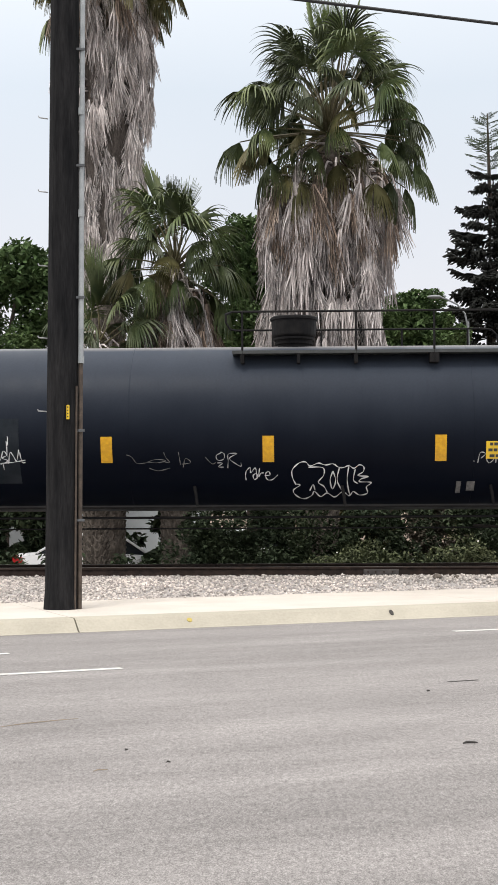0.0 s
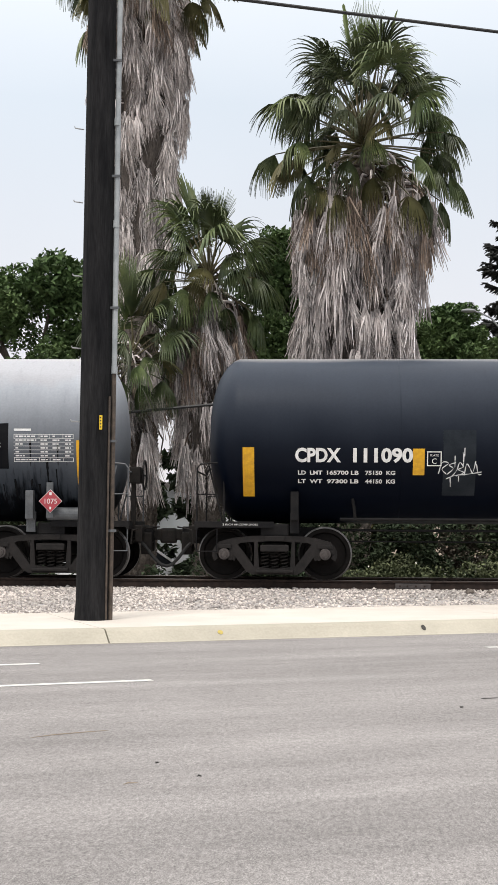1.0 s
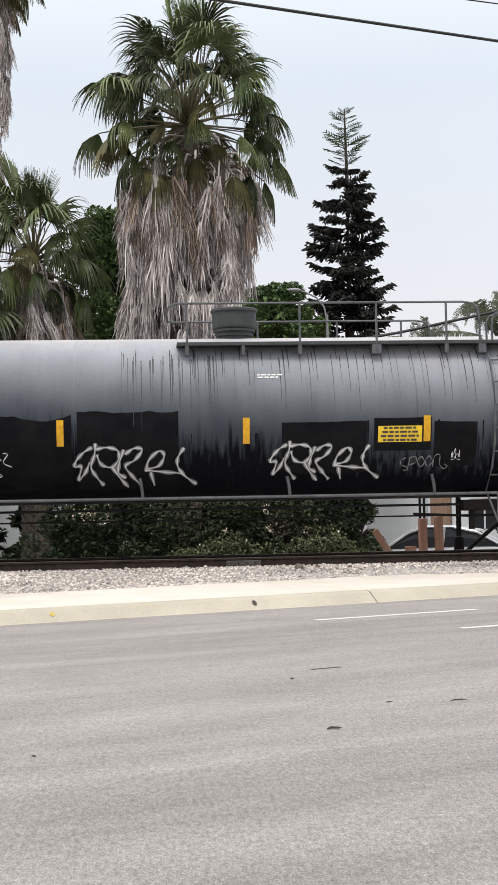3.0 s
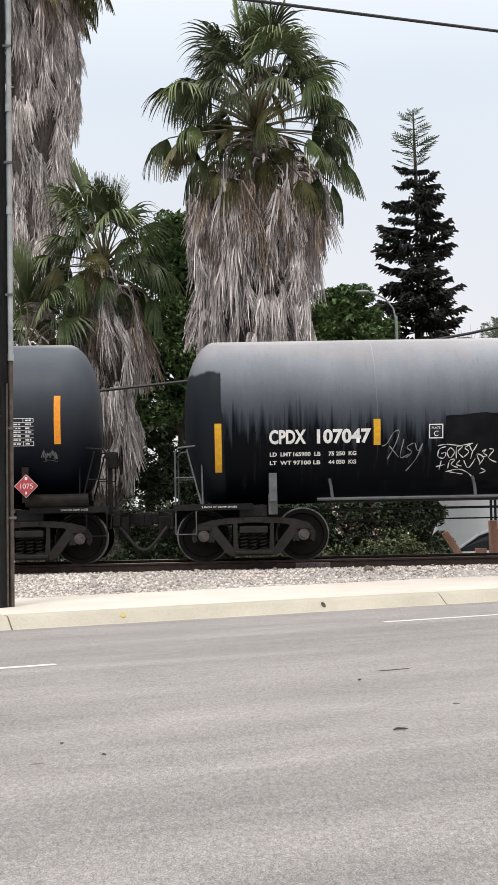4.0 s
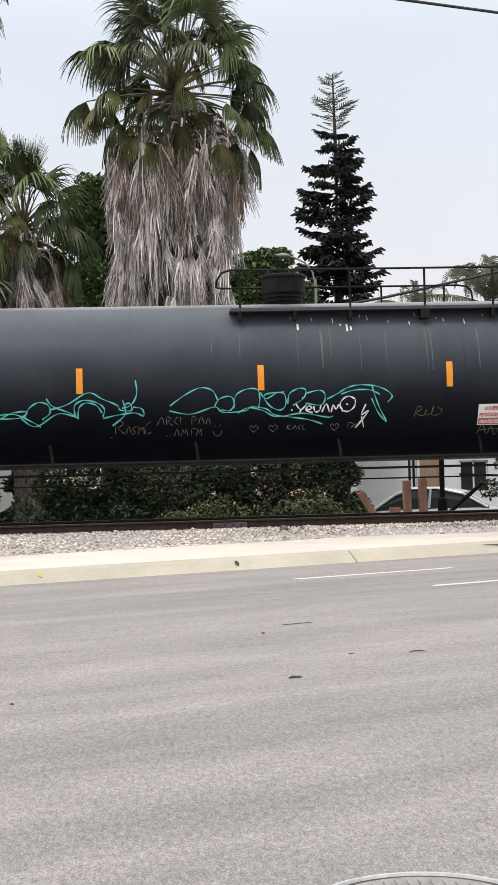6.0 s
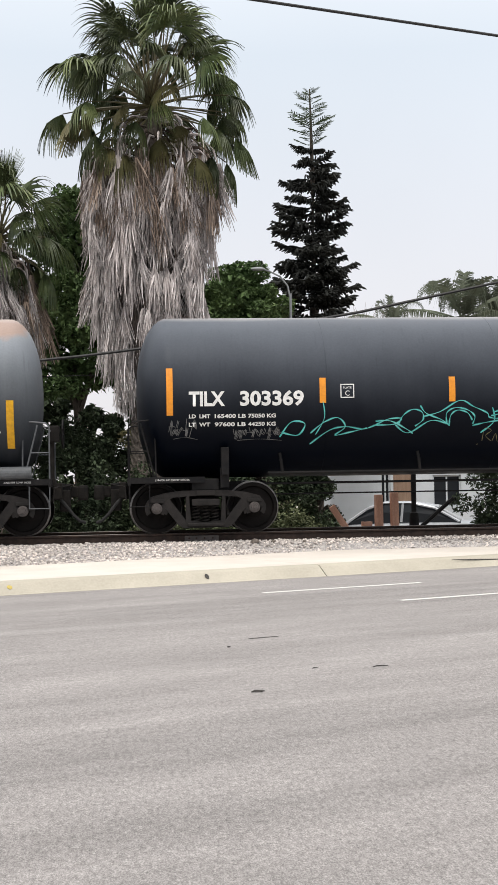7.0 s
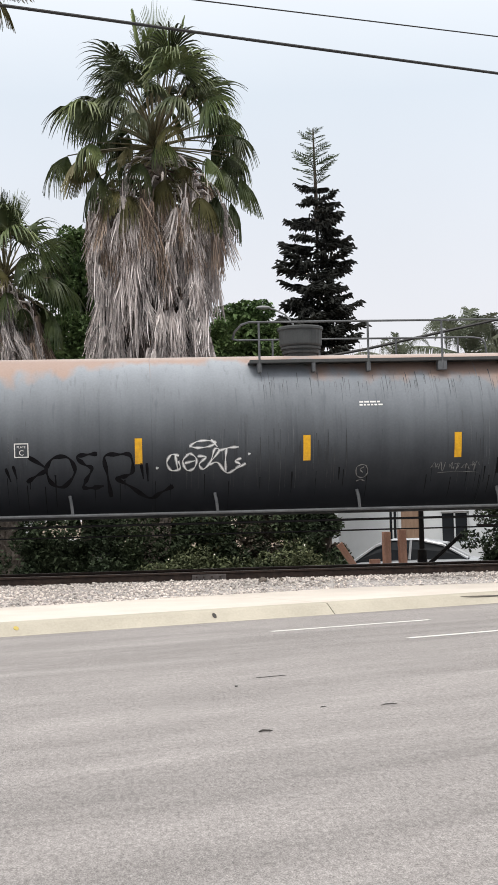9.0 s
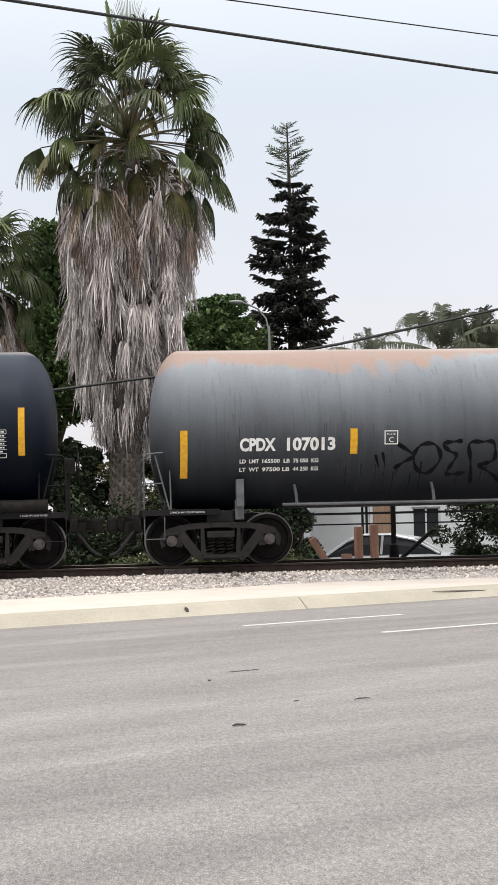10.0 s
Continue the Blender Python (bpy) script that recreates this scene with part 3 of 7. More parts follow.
def rocks(name, count, x0, x1, y0, y1, size, seed, label):
    """Loose stones, each an uneven octahedron with a cut top."""
    r = random.Random(seed)
    vs, fs = [], []
    base = [(1, 0, 0), (-1, 0, 0), (0, 1, 0), (0, -1, 0), (0.3, 0.2, 0.8), (-0.3, -0.1, 0.85), (0, 0, -0.7)]
    tri = [(0, 2, 4), (2, 1, 5), (2, 5, 4), (1, 3, 5), (3, 0, 4), (3, 4, 5), (2, 0, 6), (1, 2, 6), (3, 1, 6), (0, 3, 6)]
    for _ in range(count):
        x, y = r.uniform(x0, x1), r.uniform(y0, y1)
        if y < back_edge(x) + 0.02 - 0.12 * r.random() ** 3:
            continue
        s = size * r.uniform(0.45, 1.25)
        m = Euler((r.uniform(-0.6, 0.6), r.uniform(-0.6, 0.6), r.uniform(0, 6.3))).to_matrix()
        z = max(bed_height(x, y), 0.155 if y < back_edge(x) + 0.02 else -1) + s * 0.25
        k = len(vs)
        for p in base:
            v = m @ Vector((p[0] * r.uniform(0.7, 1.2), p[1] * r.uniform(0.6, 1.0), p[2] * r.uniform(0.6, 1.0))) * s
            vs.append((x + v.x, y + v.y, z + v.z))
        fs += [tuple(k + i for i in t) for t in tri]
    return tagged(new(name, mesh_from(name, vs, fs, STONE)), label, "ballast", kind="stuff")


rocks("ballast_stones", 46000, -10, 10.5, 17.5, 24.6, 0.03, 5, "loose grey and pink crushed ballast stones")
rocks("ballast_stones", 5000, -12, 12, 24.4, 27.4, 0.045, 6, "grey crushed ballast stones between the rails")
for x, y, s in ((2.52, 23.49, 0.075), (2.85, 23.55, 0.05), (5.3, 23.3, 0.05), (3.4, 23.5, 0.04)):
    bm = bm_()
    bmesh.ops.create_icosphere(bm, subdivisions=2, radius=s)
    for v in bm.verts:
        v.co *= 1 + 0.35 * noise.noise(v.co * 14 + Vector((x, y, 0)))
        v.co.z *= 0.7
    tagged(put("stone", bm, TRUNK, None, pose(x, y, bed_height(x, y) + s * 0.5)), "dark brown loose stone on the ballast", "stone")

track = root("railway_track", pose(0, 0, 0), "rusty steel railway track on dark wooden ties", "track", kind="structure")
RAIL_PROFILE = [(-0.07, 0), (0.07, 0), (0.07, 0.015), (0.012, 0.03), (0.012, 0.12), (0.036, 0.135), (0.036, 0.165), (0.03, 0.17), (-0.03, 0.17), (-0.036, 0.165), (-0.036, 0.135), (-0.012, 0.12), (-0.012, 0.03), (-0.07, 0.015)]
for y in (RAIL_Y, RAIL_Y + 1.5):
    bm = bm_()
    ends = [[bm.verts.new((x, py, pz)) for py, pz in RAIL_PROFILE] for x in (-120, 1.45, 95)]
    k = len(RAIL_PROFILE)
    for a, b in zip(ends, ends[1:]):
        for i in range(k):
            f = bm.faces.new((a[i], a[(i + 1) % k], b[(i + 1) % k], b[i]))
            f.material_index = 1 if i in (6, 7, 8) else 0
    bmesh.ops.recalc_face_normals(bm, faces=bm.faces)
    part("rail", bm, [STEEL_RUST, RAIL_TOP], track, "rust-brown steel rail with a worn bright head", pose(0, y, RAIL_Z - 0.17))
bm = bm_()
box(bm, (0, 0, 0), (0.62, 0.03, 0.09), 0.006)
bar = part("joint_bar", bm, HUB_STEEL, track, "grey bolted rail joint bar", pose(1.63, RAIL_Y - 0.03, RAIL_Z - 0.095))
bm = bm_()
lathe(bm, [(0, 0.018), (-0.03, 0.018)], 6, axis="y")
bolt = part("bolt", bm, STEEL_RUST, bar, "", pose(-0.23, -0.014, 0))
for dx in (-0.1, 0.05, 0.2):
    shared("bolt", bolt.data, bar, pose(dx, -0.014, 0))
bm = bm_()
box(bm, (0, 0, 0), (0.22, 2.6, 0.16), 0.012)
tie = part("tie", bm, TIE_WOOD, track, "", pose(-20, TRACK_Y, 0.205))
for i in range(1, 80):
    shared("tie", tie.data, track, pose(-20 + 0.51 * i, TRACK_Y + rng.uniform(-0.04, 0.04), 0.205 + rng.uniform(-0.01, 0.01), 0, 0, rng.uniform(-1, 1)))

# ---------------------------------------------------------------- the train
TANK_R, TANK_Z, TANK_HALF = 1.505, 2.968 - RAIL_Z, 9.5  # heights in car space start at the rail head
TRUCK_X, AXLE, WHEEL_R = 8.29, 0.885, 0.457


def train_shift(t):
    return 7.38 * t - 0.0148 * t * t


def skin(x, z, lift=0.004):
    """A point on the near side of the tank: x along the car, z above the rail head."""
    dz = max(-TANK_R, min(TANK_R, z - TANK_Z))
    r = TANK_R + lift
    a = math.asin(max(-1, min(1, dz / TANK_R)))
    return Vector((x, -r * math.cos(a), TANK_Z + r * math.sin(a)))


def tank_profile():
    body = [(-TANK_HALF + 0.62 + (2 * TANK_HALF - 1.24) * i / 7, TANK_R) for i in range(8)]
    left = [(-TANK_HALF + 0.62 * (1 - math.sin(math.pi / 2 * i / 10)), TANK_R * math.cos(math.pi / 2 * i / 10) ** 0.8 + 0.01) for i in range(10, 0, -1)]
    right = [(-x, r) for x, r in left[::-1]]
    return left + body + right


def patch(name, x0, x1, z0, z1, mat, car, label="", lift=0.004, ragged=0.0, seed=0, nx=1):
    """A painted or stuck-on rectangle that follows the tank's curve."""
    r = random.Random(seed)
    nz = max(2, int((z1 - z0) / 0.08))
    bm = bm_()
    rows = []
    for j in range(nz + 1):
        row = []
        for i in range(nx + 1):
            x, z = x0 + (x1 - x0) * i / nx, z0 + (z1 - z0) * j / nz
            if ragged and j == nz:
                z += ragged * (noise.noise((x * 1.3, seed, 0)) + 0.3 * noise.noise((x * 6, seed, 1)))
            if ragged and j == 0:
                z += ragged * (noise.noise((x * 3, seed, 5)) - 0.4)
            row.append(bm.verts.new(skin(x, z, lift)))
        rows.append(row)
    for a, b in zip(rows, rows[1:]):
        for i in range(nx):
            bm.faces.new((a[i], a[i + 1], b[i + 1], b[i]))
    # thin rim, so the sheet has an edge
    g = bmesh.ops.extrude_face_region(bm, geom=list(bm.faces))
    for v in g["geom"]:
        if isinstance(v, bmesh.types.BMVert):
            v.co.y += 0.003
    bmesh.ops.recalc_face_normals(bm, faces=bm.faces)
    return part(name, bm, mat, car, label)


def bars(name, rects, mat, car, label="", lift=0.009):
    """Several thin strips on the tank in one mesh: (x0, x1, z0, z1)."""
    bm = bm_()
    for x0, x1, z0, z1 in rects:
        v = [bm.verts.new(skin(x, z, lift)) for x, z in ((x0, z0), (x1, z0), (x1, z1), (x0, z1))]
        bm.faces.new(v)
    return part(name, bm, mat, car, label)


def lettering(text, x, z, height, mat, car, label="", width=None, lift=0.008, bold=0.0, name="lettering", center=False):
    """Words in the built-in font, laid on the tank with the left end at x and the foot at z. Capitals are height tall."""
    cu = bpy.data.curves.new("lettering", "FONT")
    cu.body, cu.size, cu.offset = text, height / 0.729, bold
    cu.resolution_u = 3
    ob = new("lettering", cu)
    me = bpy.data.meshes.new_from_object(ob.evaluated_get(bpy.context.evaluated_depsgraph_get()))
    bpy.data.objects.remove(ob)
    xs = [v.co.x for v in me.vertices]
    k = width / (max(xs) - min(xs)) if width else 1.0
    x_left, x_mid = min(xs), (max(xs) + min(xs)) / 2
    for v in me.vertices:
        v.co = skin(x + (v.co.x - (x_mid if center else x_left)) * k, z + v.co.y, lift)
    me.materials.clear()
    me.materials.append(mat)
    o = new(name, me)
    o.parent = car
    return tagged(o, label) if label else o


def flat_words(text, x, z, height, width, y, car):
    """Stencilled words on an upright plate facing the street."""
    cu = bpy.data.curves.new("lettering", "FONT")
    cu.body, cu.size, cu.resolution_u = text, height / 0.729, 2
    ob = new("lettering", cu)
    me = bpy.data.meshes.new_from_object(ob.evaluated_get(bpy.context.evaluated_depsgraph_get()))
    bpy.data.objects.remove(ob)
    xs = [v.co.x for v in me.vertices]
    k = width / (max(xs) - min(xs))
    for v in me.vertices:
        v.co = (x + (v.co.x - min(xs)) * k, y, z + v.co.y)
    me.materials.clear()
    me.materials.append(WHITE_MARK)
    o = new("lettering", me)
    o.parent = car
    return o


def stroke(bm, pts, w, lift=0.006):
    """One sprayed line on the tank, through points (x, z), smoothed."""
    fine = []
    n = len(pts)
    for i in range(n - 1):
        p0, p1, p2, p3 = (Vector(pts[max(0, min(n - 1, i + k))]).to_2d() for k in (-1, 0, 1, 2))
        for s in range(6):
            t = s / 6
            fine.append(0.5 * (2 * p1 + (p2 - p0) * t + (2 * p0 - 5 * p1 + 4 * p2 - p3) * t * t + (3 * p1 - p0 - 3 * p2 + p3) * t ** 3))
    fine.append(Vector(pts[-1]).to_2d())
    prev = None
    for i, p in enumerate(fine):
        d = fine[min(i + 1, len(fine) - 1)] - fine[max(i - 1, 0)]
        d = d.normalized() if d.length > 1e-6 else Vector((1, 0))
        nrm = Vector((-d.y, d.x)) * w * 0.5 * (0.75 + 0.35 * math.sin(i * 0.9))
        pair = (bm.verts.new(skin(*(p + nrm), lift)), bm.verts.new(skin(*(p - nrm), lift)))
        if prev:
            bm.faces.new((prev[0], prev[1], pair[1], pair[0]))
        prev = pair


def scrawl(car, x, z, w, h, mat, seed, letters=5, width=0.02, label="", double=False, slant=0.15):
    """A hand-sprayed looping tag that spells nothing."""
    r = random.Random(seed)
    bm = bm_()
    cell = w / letters
    for k in range(letters):
        x0 = x + cell * k
        up = r.random() < 0.5
        pts = []
        for i in range(r.randint(4, 6)):
            pz = z + h * (r.uniform(0.7, 1.08) if up else r.uniform(-0.05, 0.35))
            if r.random() < 0.25:
                pz = z + h * r.uniform(0.4, 0.6)
            px = x0 + cell * (0.05 + 0.2 * i + r.uniform(-0.22, 0.22)) + slant * (pz - z)
            pts.append((px, pz))
            up = not up
        stroke(bm, pts, width)
        if double:
            stroke(bm, [(px + width * 1.6, pz - width * 1.1) for px, pz in pts[1:]], width * 0.7)
        if r.random() < 0.6:
            pz = z + h * r.uniform(0.3, 0.8)
            stroke(bm, [(x0, pz), (x0 + cell * 0.5, pz + h * r.uniform(-0.1, 0.1)), (x0 + cell * r.uniform(0.7, 1.1), pz)], width * 0.8)
    stroke(bm, [(x + w * 0.15, z - h * 0.15), (x + w * 0.6, z - h * 0.05), (x + w * 1.05, z - h * 0.2)], width * 0.7)
    return part("graffiti", bm, mat, car, label)


def drips(car, xs, z_top, lengths, mat, w0=0.02, label="", seed=0):
    r = random.Random(seed)
    bm = bm_()
    for x, ln in zip(xs, lengths):
        x += r.gauss(0, 0.05)
        top = z_top + r.uniform(-0.16, 0.1)
        w = w0 * r.choice((0.45, 0.7, 0.9, 1.3))
        n = max(6, int(ln / 0.05))
        prev = None
        for i in range(n + 1):
            z = top - ln * i / n
            ww = w * (0.5 + 0.5 * r.random()) * (1 - 0.7 * i / n)
            pair = (bm.verts.new(skin(x - ww / 2, z, 0.003)), bm.verts.new(skin(x + ww / 2, z, 0.003)))
            if prev:
                bm.faces.new((prev[0], prev[1], pair[1], pair[0]))
            prev = pair
    return tagged(part("drip_mark", bm, mat, car, label), kind="stuff")


# running gear, built once and shared
def wheel_mesh():
    bm = bm_()
    prof = [(-0.01, 0.02), (-0.01, 0.1), (0.0, 0.12), (0.035, 0.2), (0.03, 0.36), (-0.02, 0.385), (-0.021, WHEEL_R - 0.024), (-0.02, WHEEL_R - 0.006), (-0.012, WHEEL_R), (0.085, WHEEL_R + 0.004), (0.095, WHEEL_R + 0.025), (0.12, WHEEL_R + 0.02), (0.12, 0.38), (0.08, 0.36), (0.08, 0.12), (0.1, 0.1), (0.1, 0.02)]
    lathe(bm, prof, 40, axis="y")
    for f in bm.faces:
        c = f.calc_center_median()
        rr = math.hypot(c.x, c.z)
        if rr > 0.444:
            f.material_index = 1
    me = bpy.data.meshes.new("wheel")
    bm.to_mesh(me)
    bm.free()
    me.materials.append(WHEEL_STEEL), me.materials.append(TREAD)
    return me


def cap_mesh():
    """The turning bearing cap with its three bolts."""
    bm = bm_()
    lathe(bm, [(0.06, 0.1), (-0.02, 0.1), (-0.035, 0.09), (-0.035, 0.062), (-0.055, 0.055), (-0.055, 0.01)], 20, axis="y")
    for k in range(3):
        a = k * math.tau / 3
        rod(bm, (0.055 * math.cos(a), -0.03, 0.055 * math.sin(a)), (0.055 * math.cos(a), -0.072, 0.055 * math.sin(a)), 0.018, n=6)
    box(bm, (0, -0.06, 0), (0.05, 0.02, 0.05), 0.004)
    me = bpy.data.meshes.new("bearing_cap")
    bm.to_mesh(me)
    bm.free()
    me.materials.append(HUB_STEEL)
    return me


def side_frame_mesh():
    """Cast side frame: an arched top chord, two sloping arms, a spring seat below, and pedestals over the bearings."""
    bm = bm_()
    hw = 0.075

    def slab(poly, y0=-hw, y1=hw):
        a = [bm.verts.new((x, y0, z)) for x, z in poly]
        b = [bm.verts.new((x, y1, z)) for x, z in poly]
        bm.faces.new(a), bm.faces.new(b[::-1])
        for i in range(len(poly)):
            j = (i + 1) % len(poly)
            bm.faces.new((a[i], b[i], b[j], a[j]))

    for s in (-1, 1):
        slab([(s * x, z) for x, z in ((0.0, 0.68), (0.0, 0.78), (0.42, 0.775), (0.72, 0.74), (0.98, 0.67), (1.07, 0.56), (1.05, 0.47), (0.98, 0.46), (0.93, 0.56), (0.8, 0.585), (0.72, 0.58), (0.6, 0.65), (0.3, 0.675))])
        slab([(s * x, z) for x, z in ((0.78, 0.6), (0.66, 0.64), (0.36, 0.24), (0.0, 0.2), (0.0, 0.1), (0.4, 0.1), (0.5, 0.16), (0.76, 0.5))])
        slab([(s * x, z) for x, z in ((0.36, 0.66), (0.3, 0.68), (0.27, 0.22), (0.36, 0.22))])
        slab([(s * x, z) for x, z in ((0.78, 0.58), (0.72, 0.5), (0.76, 0.34), (0.82, 0.36), (0.8, 0.5))])
        box(bm, (s * AXLE, 0, 0.59), (0.26, 0.2, 0.07), 0.01)
        ring = [radians(-35 + 25 * k) for k in range(11)]
        for a0, a1 in zip(ring, ring[1:]):
            slab([(s * AXLE + rr * math.cos(a), WHEEL_R + rr * math.sin(a)) for rr, a in ((0.13, a0), (0.215, a0), (0.215, a1), (0.13, a1))], -0.06, 0.06)
    box(bm, (0, -0.02, 0.56), (0.5, 0.24, 0.12), 0.02)
    box(bm, (0, -0.03, 0.16), (0.66, 0.26, 0.06), 0.015)
    box(bm, (0, -0.1, 0.73), (0.34, 0.03, 0.09), 0.01)
    bmesh.ops.recalc_face_normals(bm, faces=bm.faces)
    me = bpy.data.meshes.new("side_frame")
    bm.to_mesh(me)
    bm.free()
    me.materials.append(FRAME_STEEL)
    return me


def spring_mesh():
    bm = bm_()
    pts = [(0.062 * math.cos(a), 0.062 * math.sin(a), 0.19 + 0.3 * a / (math.tau * 5)) for a in [math.tau * 5 * i / 60 for i in range(61)]]
    tube(bm, pts, 0.014, 5)
    me = bpy.data.meshes.new("spring")
    bm.to_mesh(me)
    bm.free()
    me.materials.append(TRUCK_STEEL)
    return me


WHEEL_ME, CAP_ME, FRAME_ME, SPRING_ME = wheel_mesh(), cap_mesh(), side_frame_mesh(), spring_mesh()
bm = bm_()
rod(bm, (0, -0.95, 0), (0, 0.95, 0), 0.075, n=12)
AXLE_ME = bpy.data.meshes.new("axle")
bm.to_mesh(AXLE_ME)
bm.free()
AXLE_ME.materials.append(WHEEL_STEEL)
bm = bm_()
box(bm, (0, 0, 0.52), (0.36, 1.9, 0.26), 0.03)
box(bm, (0, 0, 0.72), (0.5, 0.5, 0.14), 0.03)
for y in (-0.62, 0.62):
    box(bm, (0, y, 0.33), (1.1, 0.06, 0.1), 0.01)
BOLSTER_ME = bpy.data.meshes.new("bolster")
bm.to_mesh(BOLSTER_ME)
bm.free()
BOLSTER_ME.materials.append(TRUCK_STEEL)
WHEELSETS = []


def tank_car(u, paint, label, strips, metal, reflector):
    """A pressure tank car. Car space: x along the train, y across, z from the rail head."""
    car = root("tank_car", pose(u, TRACK_Y, RAIL_Z), label, "tank car", "cars of the passing train")
    bm = bm_()
    lathe(bm, tank_profile(), 72, axis="x")
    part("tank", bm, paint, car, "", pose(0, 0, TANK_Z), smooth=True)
    # weld seams
    for x in (-6.1, -2.9, 3.1, 6.2):
        b = bm_()
        lathe(b, [(-0.012, TANK_R - 0.01), (-0.008, TANK_R + 0.0035), (0.008, TANK_R + 0.0035), (0.012, TANK_R - 0.01)], 48, axis="x")
        part("weld_seam", b, paint, car, "", pose(x, 0, TANK_Z), smooth=True)
    # long pipe rail under the tank's flank, with its brackets
    b = bm_()
    z_sill = 1.075
    rod(b, (-7.15, -1.05, z_sill), (7.1, -1.05, z_sill), 0.028, n=8)
    part("flank_rail", b, metal, car, "thin steel rail along the foot of the tank")
    for x in (-6.9, -4.35, -1.75, 0.85, 3.45, 6.05):
        b = bm_()
        p = skin(x, z_sill + 0.36, 0.0)
        tube(b, [(x + 0.02, -1.05, z_sill), (x, (p.y - 1.05) / 2 - 0.02, z_sill + 0.2), (p.x - 0.03, p.y, p.z)], 0.03, 6)
        part("rail_bracket", b, metal, car)
    # far side rail
    b = bm_()
    rod(b, (-7.1, 1.05, z_sill), (7.1, 1.05, z_sill), 0.028, n=8)
    part("flank_rail", b, metal, car)
    # end stub sills, bolsters, cradle and couplers
    for s in (-1, 1):
        b = bm_()
        box(b, (s * 8.55, 0, 0.78), (2.9, 0.42, 0.3), 0.02)
        box(b, (s * TRUCK_X, 0, 0.88), (0.5, 2.1, 0.22), 0.03)
        part("stub_sill", b, BLACK_STEEL, car, "black steel stub sill over the truck")
        for y in (-1, 1):
            b = bm_()
            box(b, (s * (TRUCK_X - 0.35), y * 1.06, 1.0), (0.16, 0.1, 0.36), 0.01)
            box(b, (s * (TRUCK_X - 0.35), y * 1.2, 1.3), (0.14, 0.16, 0.5), 0.01)
            part("bolster_web", b, metal, car)
        b = bm_()
        box(b, (s * 9.0, 0, 0.98), (1.35, 2.25, 0.045), 0.006)
        box(b, (s * 9.0, -1.13, 0.97), (1.4, 0.03, 0.11), 0.006)
        box(b, (s * 9.66, 0, 0.95), (0.05, 2.3, 0.14), 0.006)
        part("end_platform", b, BLACK_STEEL, car, "black end platform with stencilled edge")
        flat_words("2 INCH HF COMP SHOES", -9.2 if s < 0 else 8.85, 0.955, 0.034, 0.62 if s < 0 else 0.48, -1.149, car)
        b = bm_()
        for y in (-1.08, 1.08):
            tube(b, [(s * 9.66, y, 0.98), (s * 9.66, y, 1.96), (s * 9.6, y, 2.03), (s * 9.28, y, 2.06), (s * 9.19, y, 2.0), (s * 9.18, y, 1.0)], 0.016, 6)
            tube(b, [(s * 9.45, y, 2.0), (s * 9.2, y, 1.0)], 0.016, 6)
            tube(b, [(s * 9.66, y, 1.5), (s * 9.32, y, 1.5)], 0.012, 6)
        tube(b, [(s * 9.66, -1.08, 1.9), (s * 9.66, 1.08, 1.9)], 0.016, 6)
        tube(b, [(s * 9.66, -1.12, 0.9), (s * 9.66, -1.14, 0.5), (s * 9.3, -1.14, 0.5), (s * 9.3, -1.12, 0.9)], 0.015, 6)
        part("grab_iron", b, metal, car, "bent steel grab irons and sill step")
        b = bm_()
        box(b, (s * 9.95, 0, 0.78), (0.55, 0.14, 0.2), 0.03)
        box(b, (s * 10.22, 0.03, 0.76), (0.2, 0.26, 0.28), 0.05)
        part("coupler", b, TRUCK_STEEL, car, "rust-dark knuckle coupler")
        b = bm_()
        box(b, (s * 9.78, 0, 0.8), (0.14, 1.1, 0.3), 0.02)
        box(b, (s * 9.9, -0.28, 0.62), (0.2, 0.12, 0.4), 0.03)
        box(b, (s * 9.9, 0.3, 0.62), (0.16, 0.16, 0.3), 0.03)
        part("draft_gear", b, TRUCK_STEEL, car, "grimy draft gear and striker plate")
        b = bm_()
        tube(b, [(s * 9.72, -1.1, 0.62), (s * 9.74, -1.08, 0.86), (s * 9.8, -0.9, 0.88), (s * 9.95, -0.3, 0.9), (s * 10.1, -0.05, 0.92)], 0.014, 6)
        part("uncoupling_lever", b, TRUCK_STEEL, car)
        b = bm_()
        tube(b, [(s * 9.76, -0.38, 0.7), (s * 9.88, -0.4, 0.58), (s * 10.05, -0.38, 0.36), (s * 10.17, -0.34, 0.24), (s * 10.27, -0.3, 0.21)], 0.03, 8)
        part("brake_hose", b, RUBBER, car, "black rubber air hose with pale end")
        b = bm_()
        tube(b, [(s * 9.62, -0.36, 0.62), (s * 9.68, -0.37, 0.7), (s * 9.78, -0.385, 0.69)], 0.036, 8)
        part("hose_coupling", b, TRUCK_STEEL, car)
        # trucks
        truck = new("truck")
        truck.parent, truck.matrix_basis = car, pose(s * TRUCK_X, 0, 0)
        tagged(truck, "black cast steel four-wheel truck")
        shared("side_frame", FRAME_ME, truck, pose(0, -0.99, 0))
        shared("side_frame", FRAME_ME, truck, pose(0, 0.99, 0, 0, 0, 180))
        shared("bolster", BOLSTER_ME, truck, pose(0, 0, 0))
        for y in (-1.0, 1.0):
            for dx in (-0.17, 0, 0.17):
                shared("spring", SPRING_ME, truck, pose(dx, y, 0))
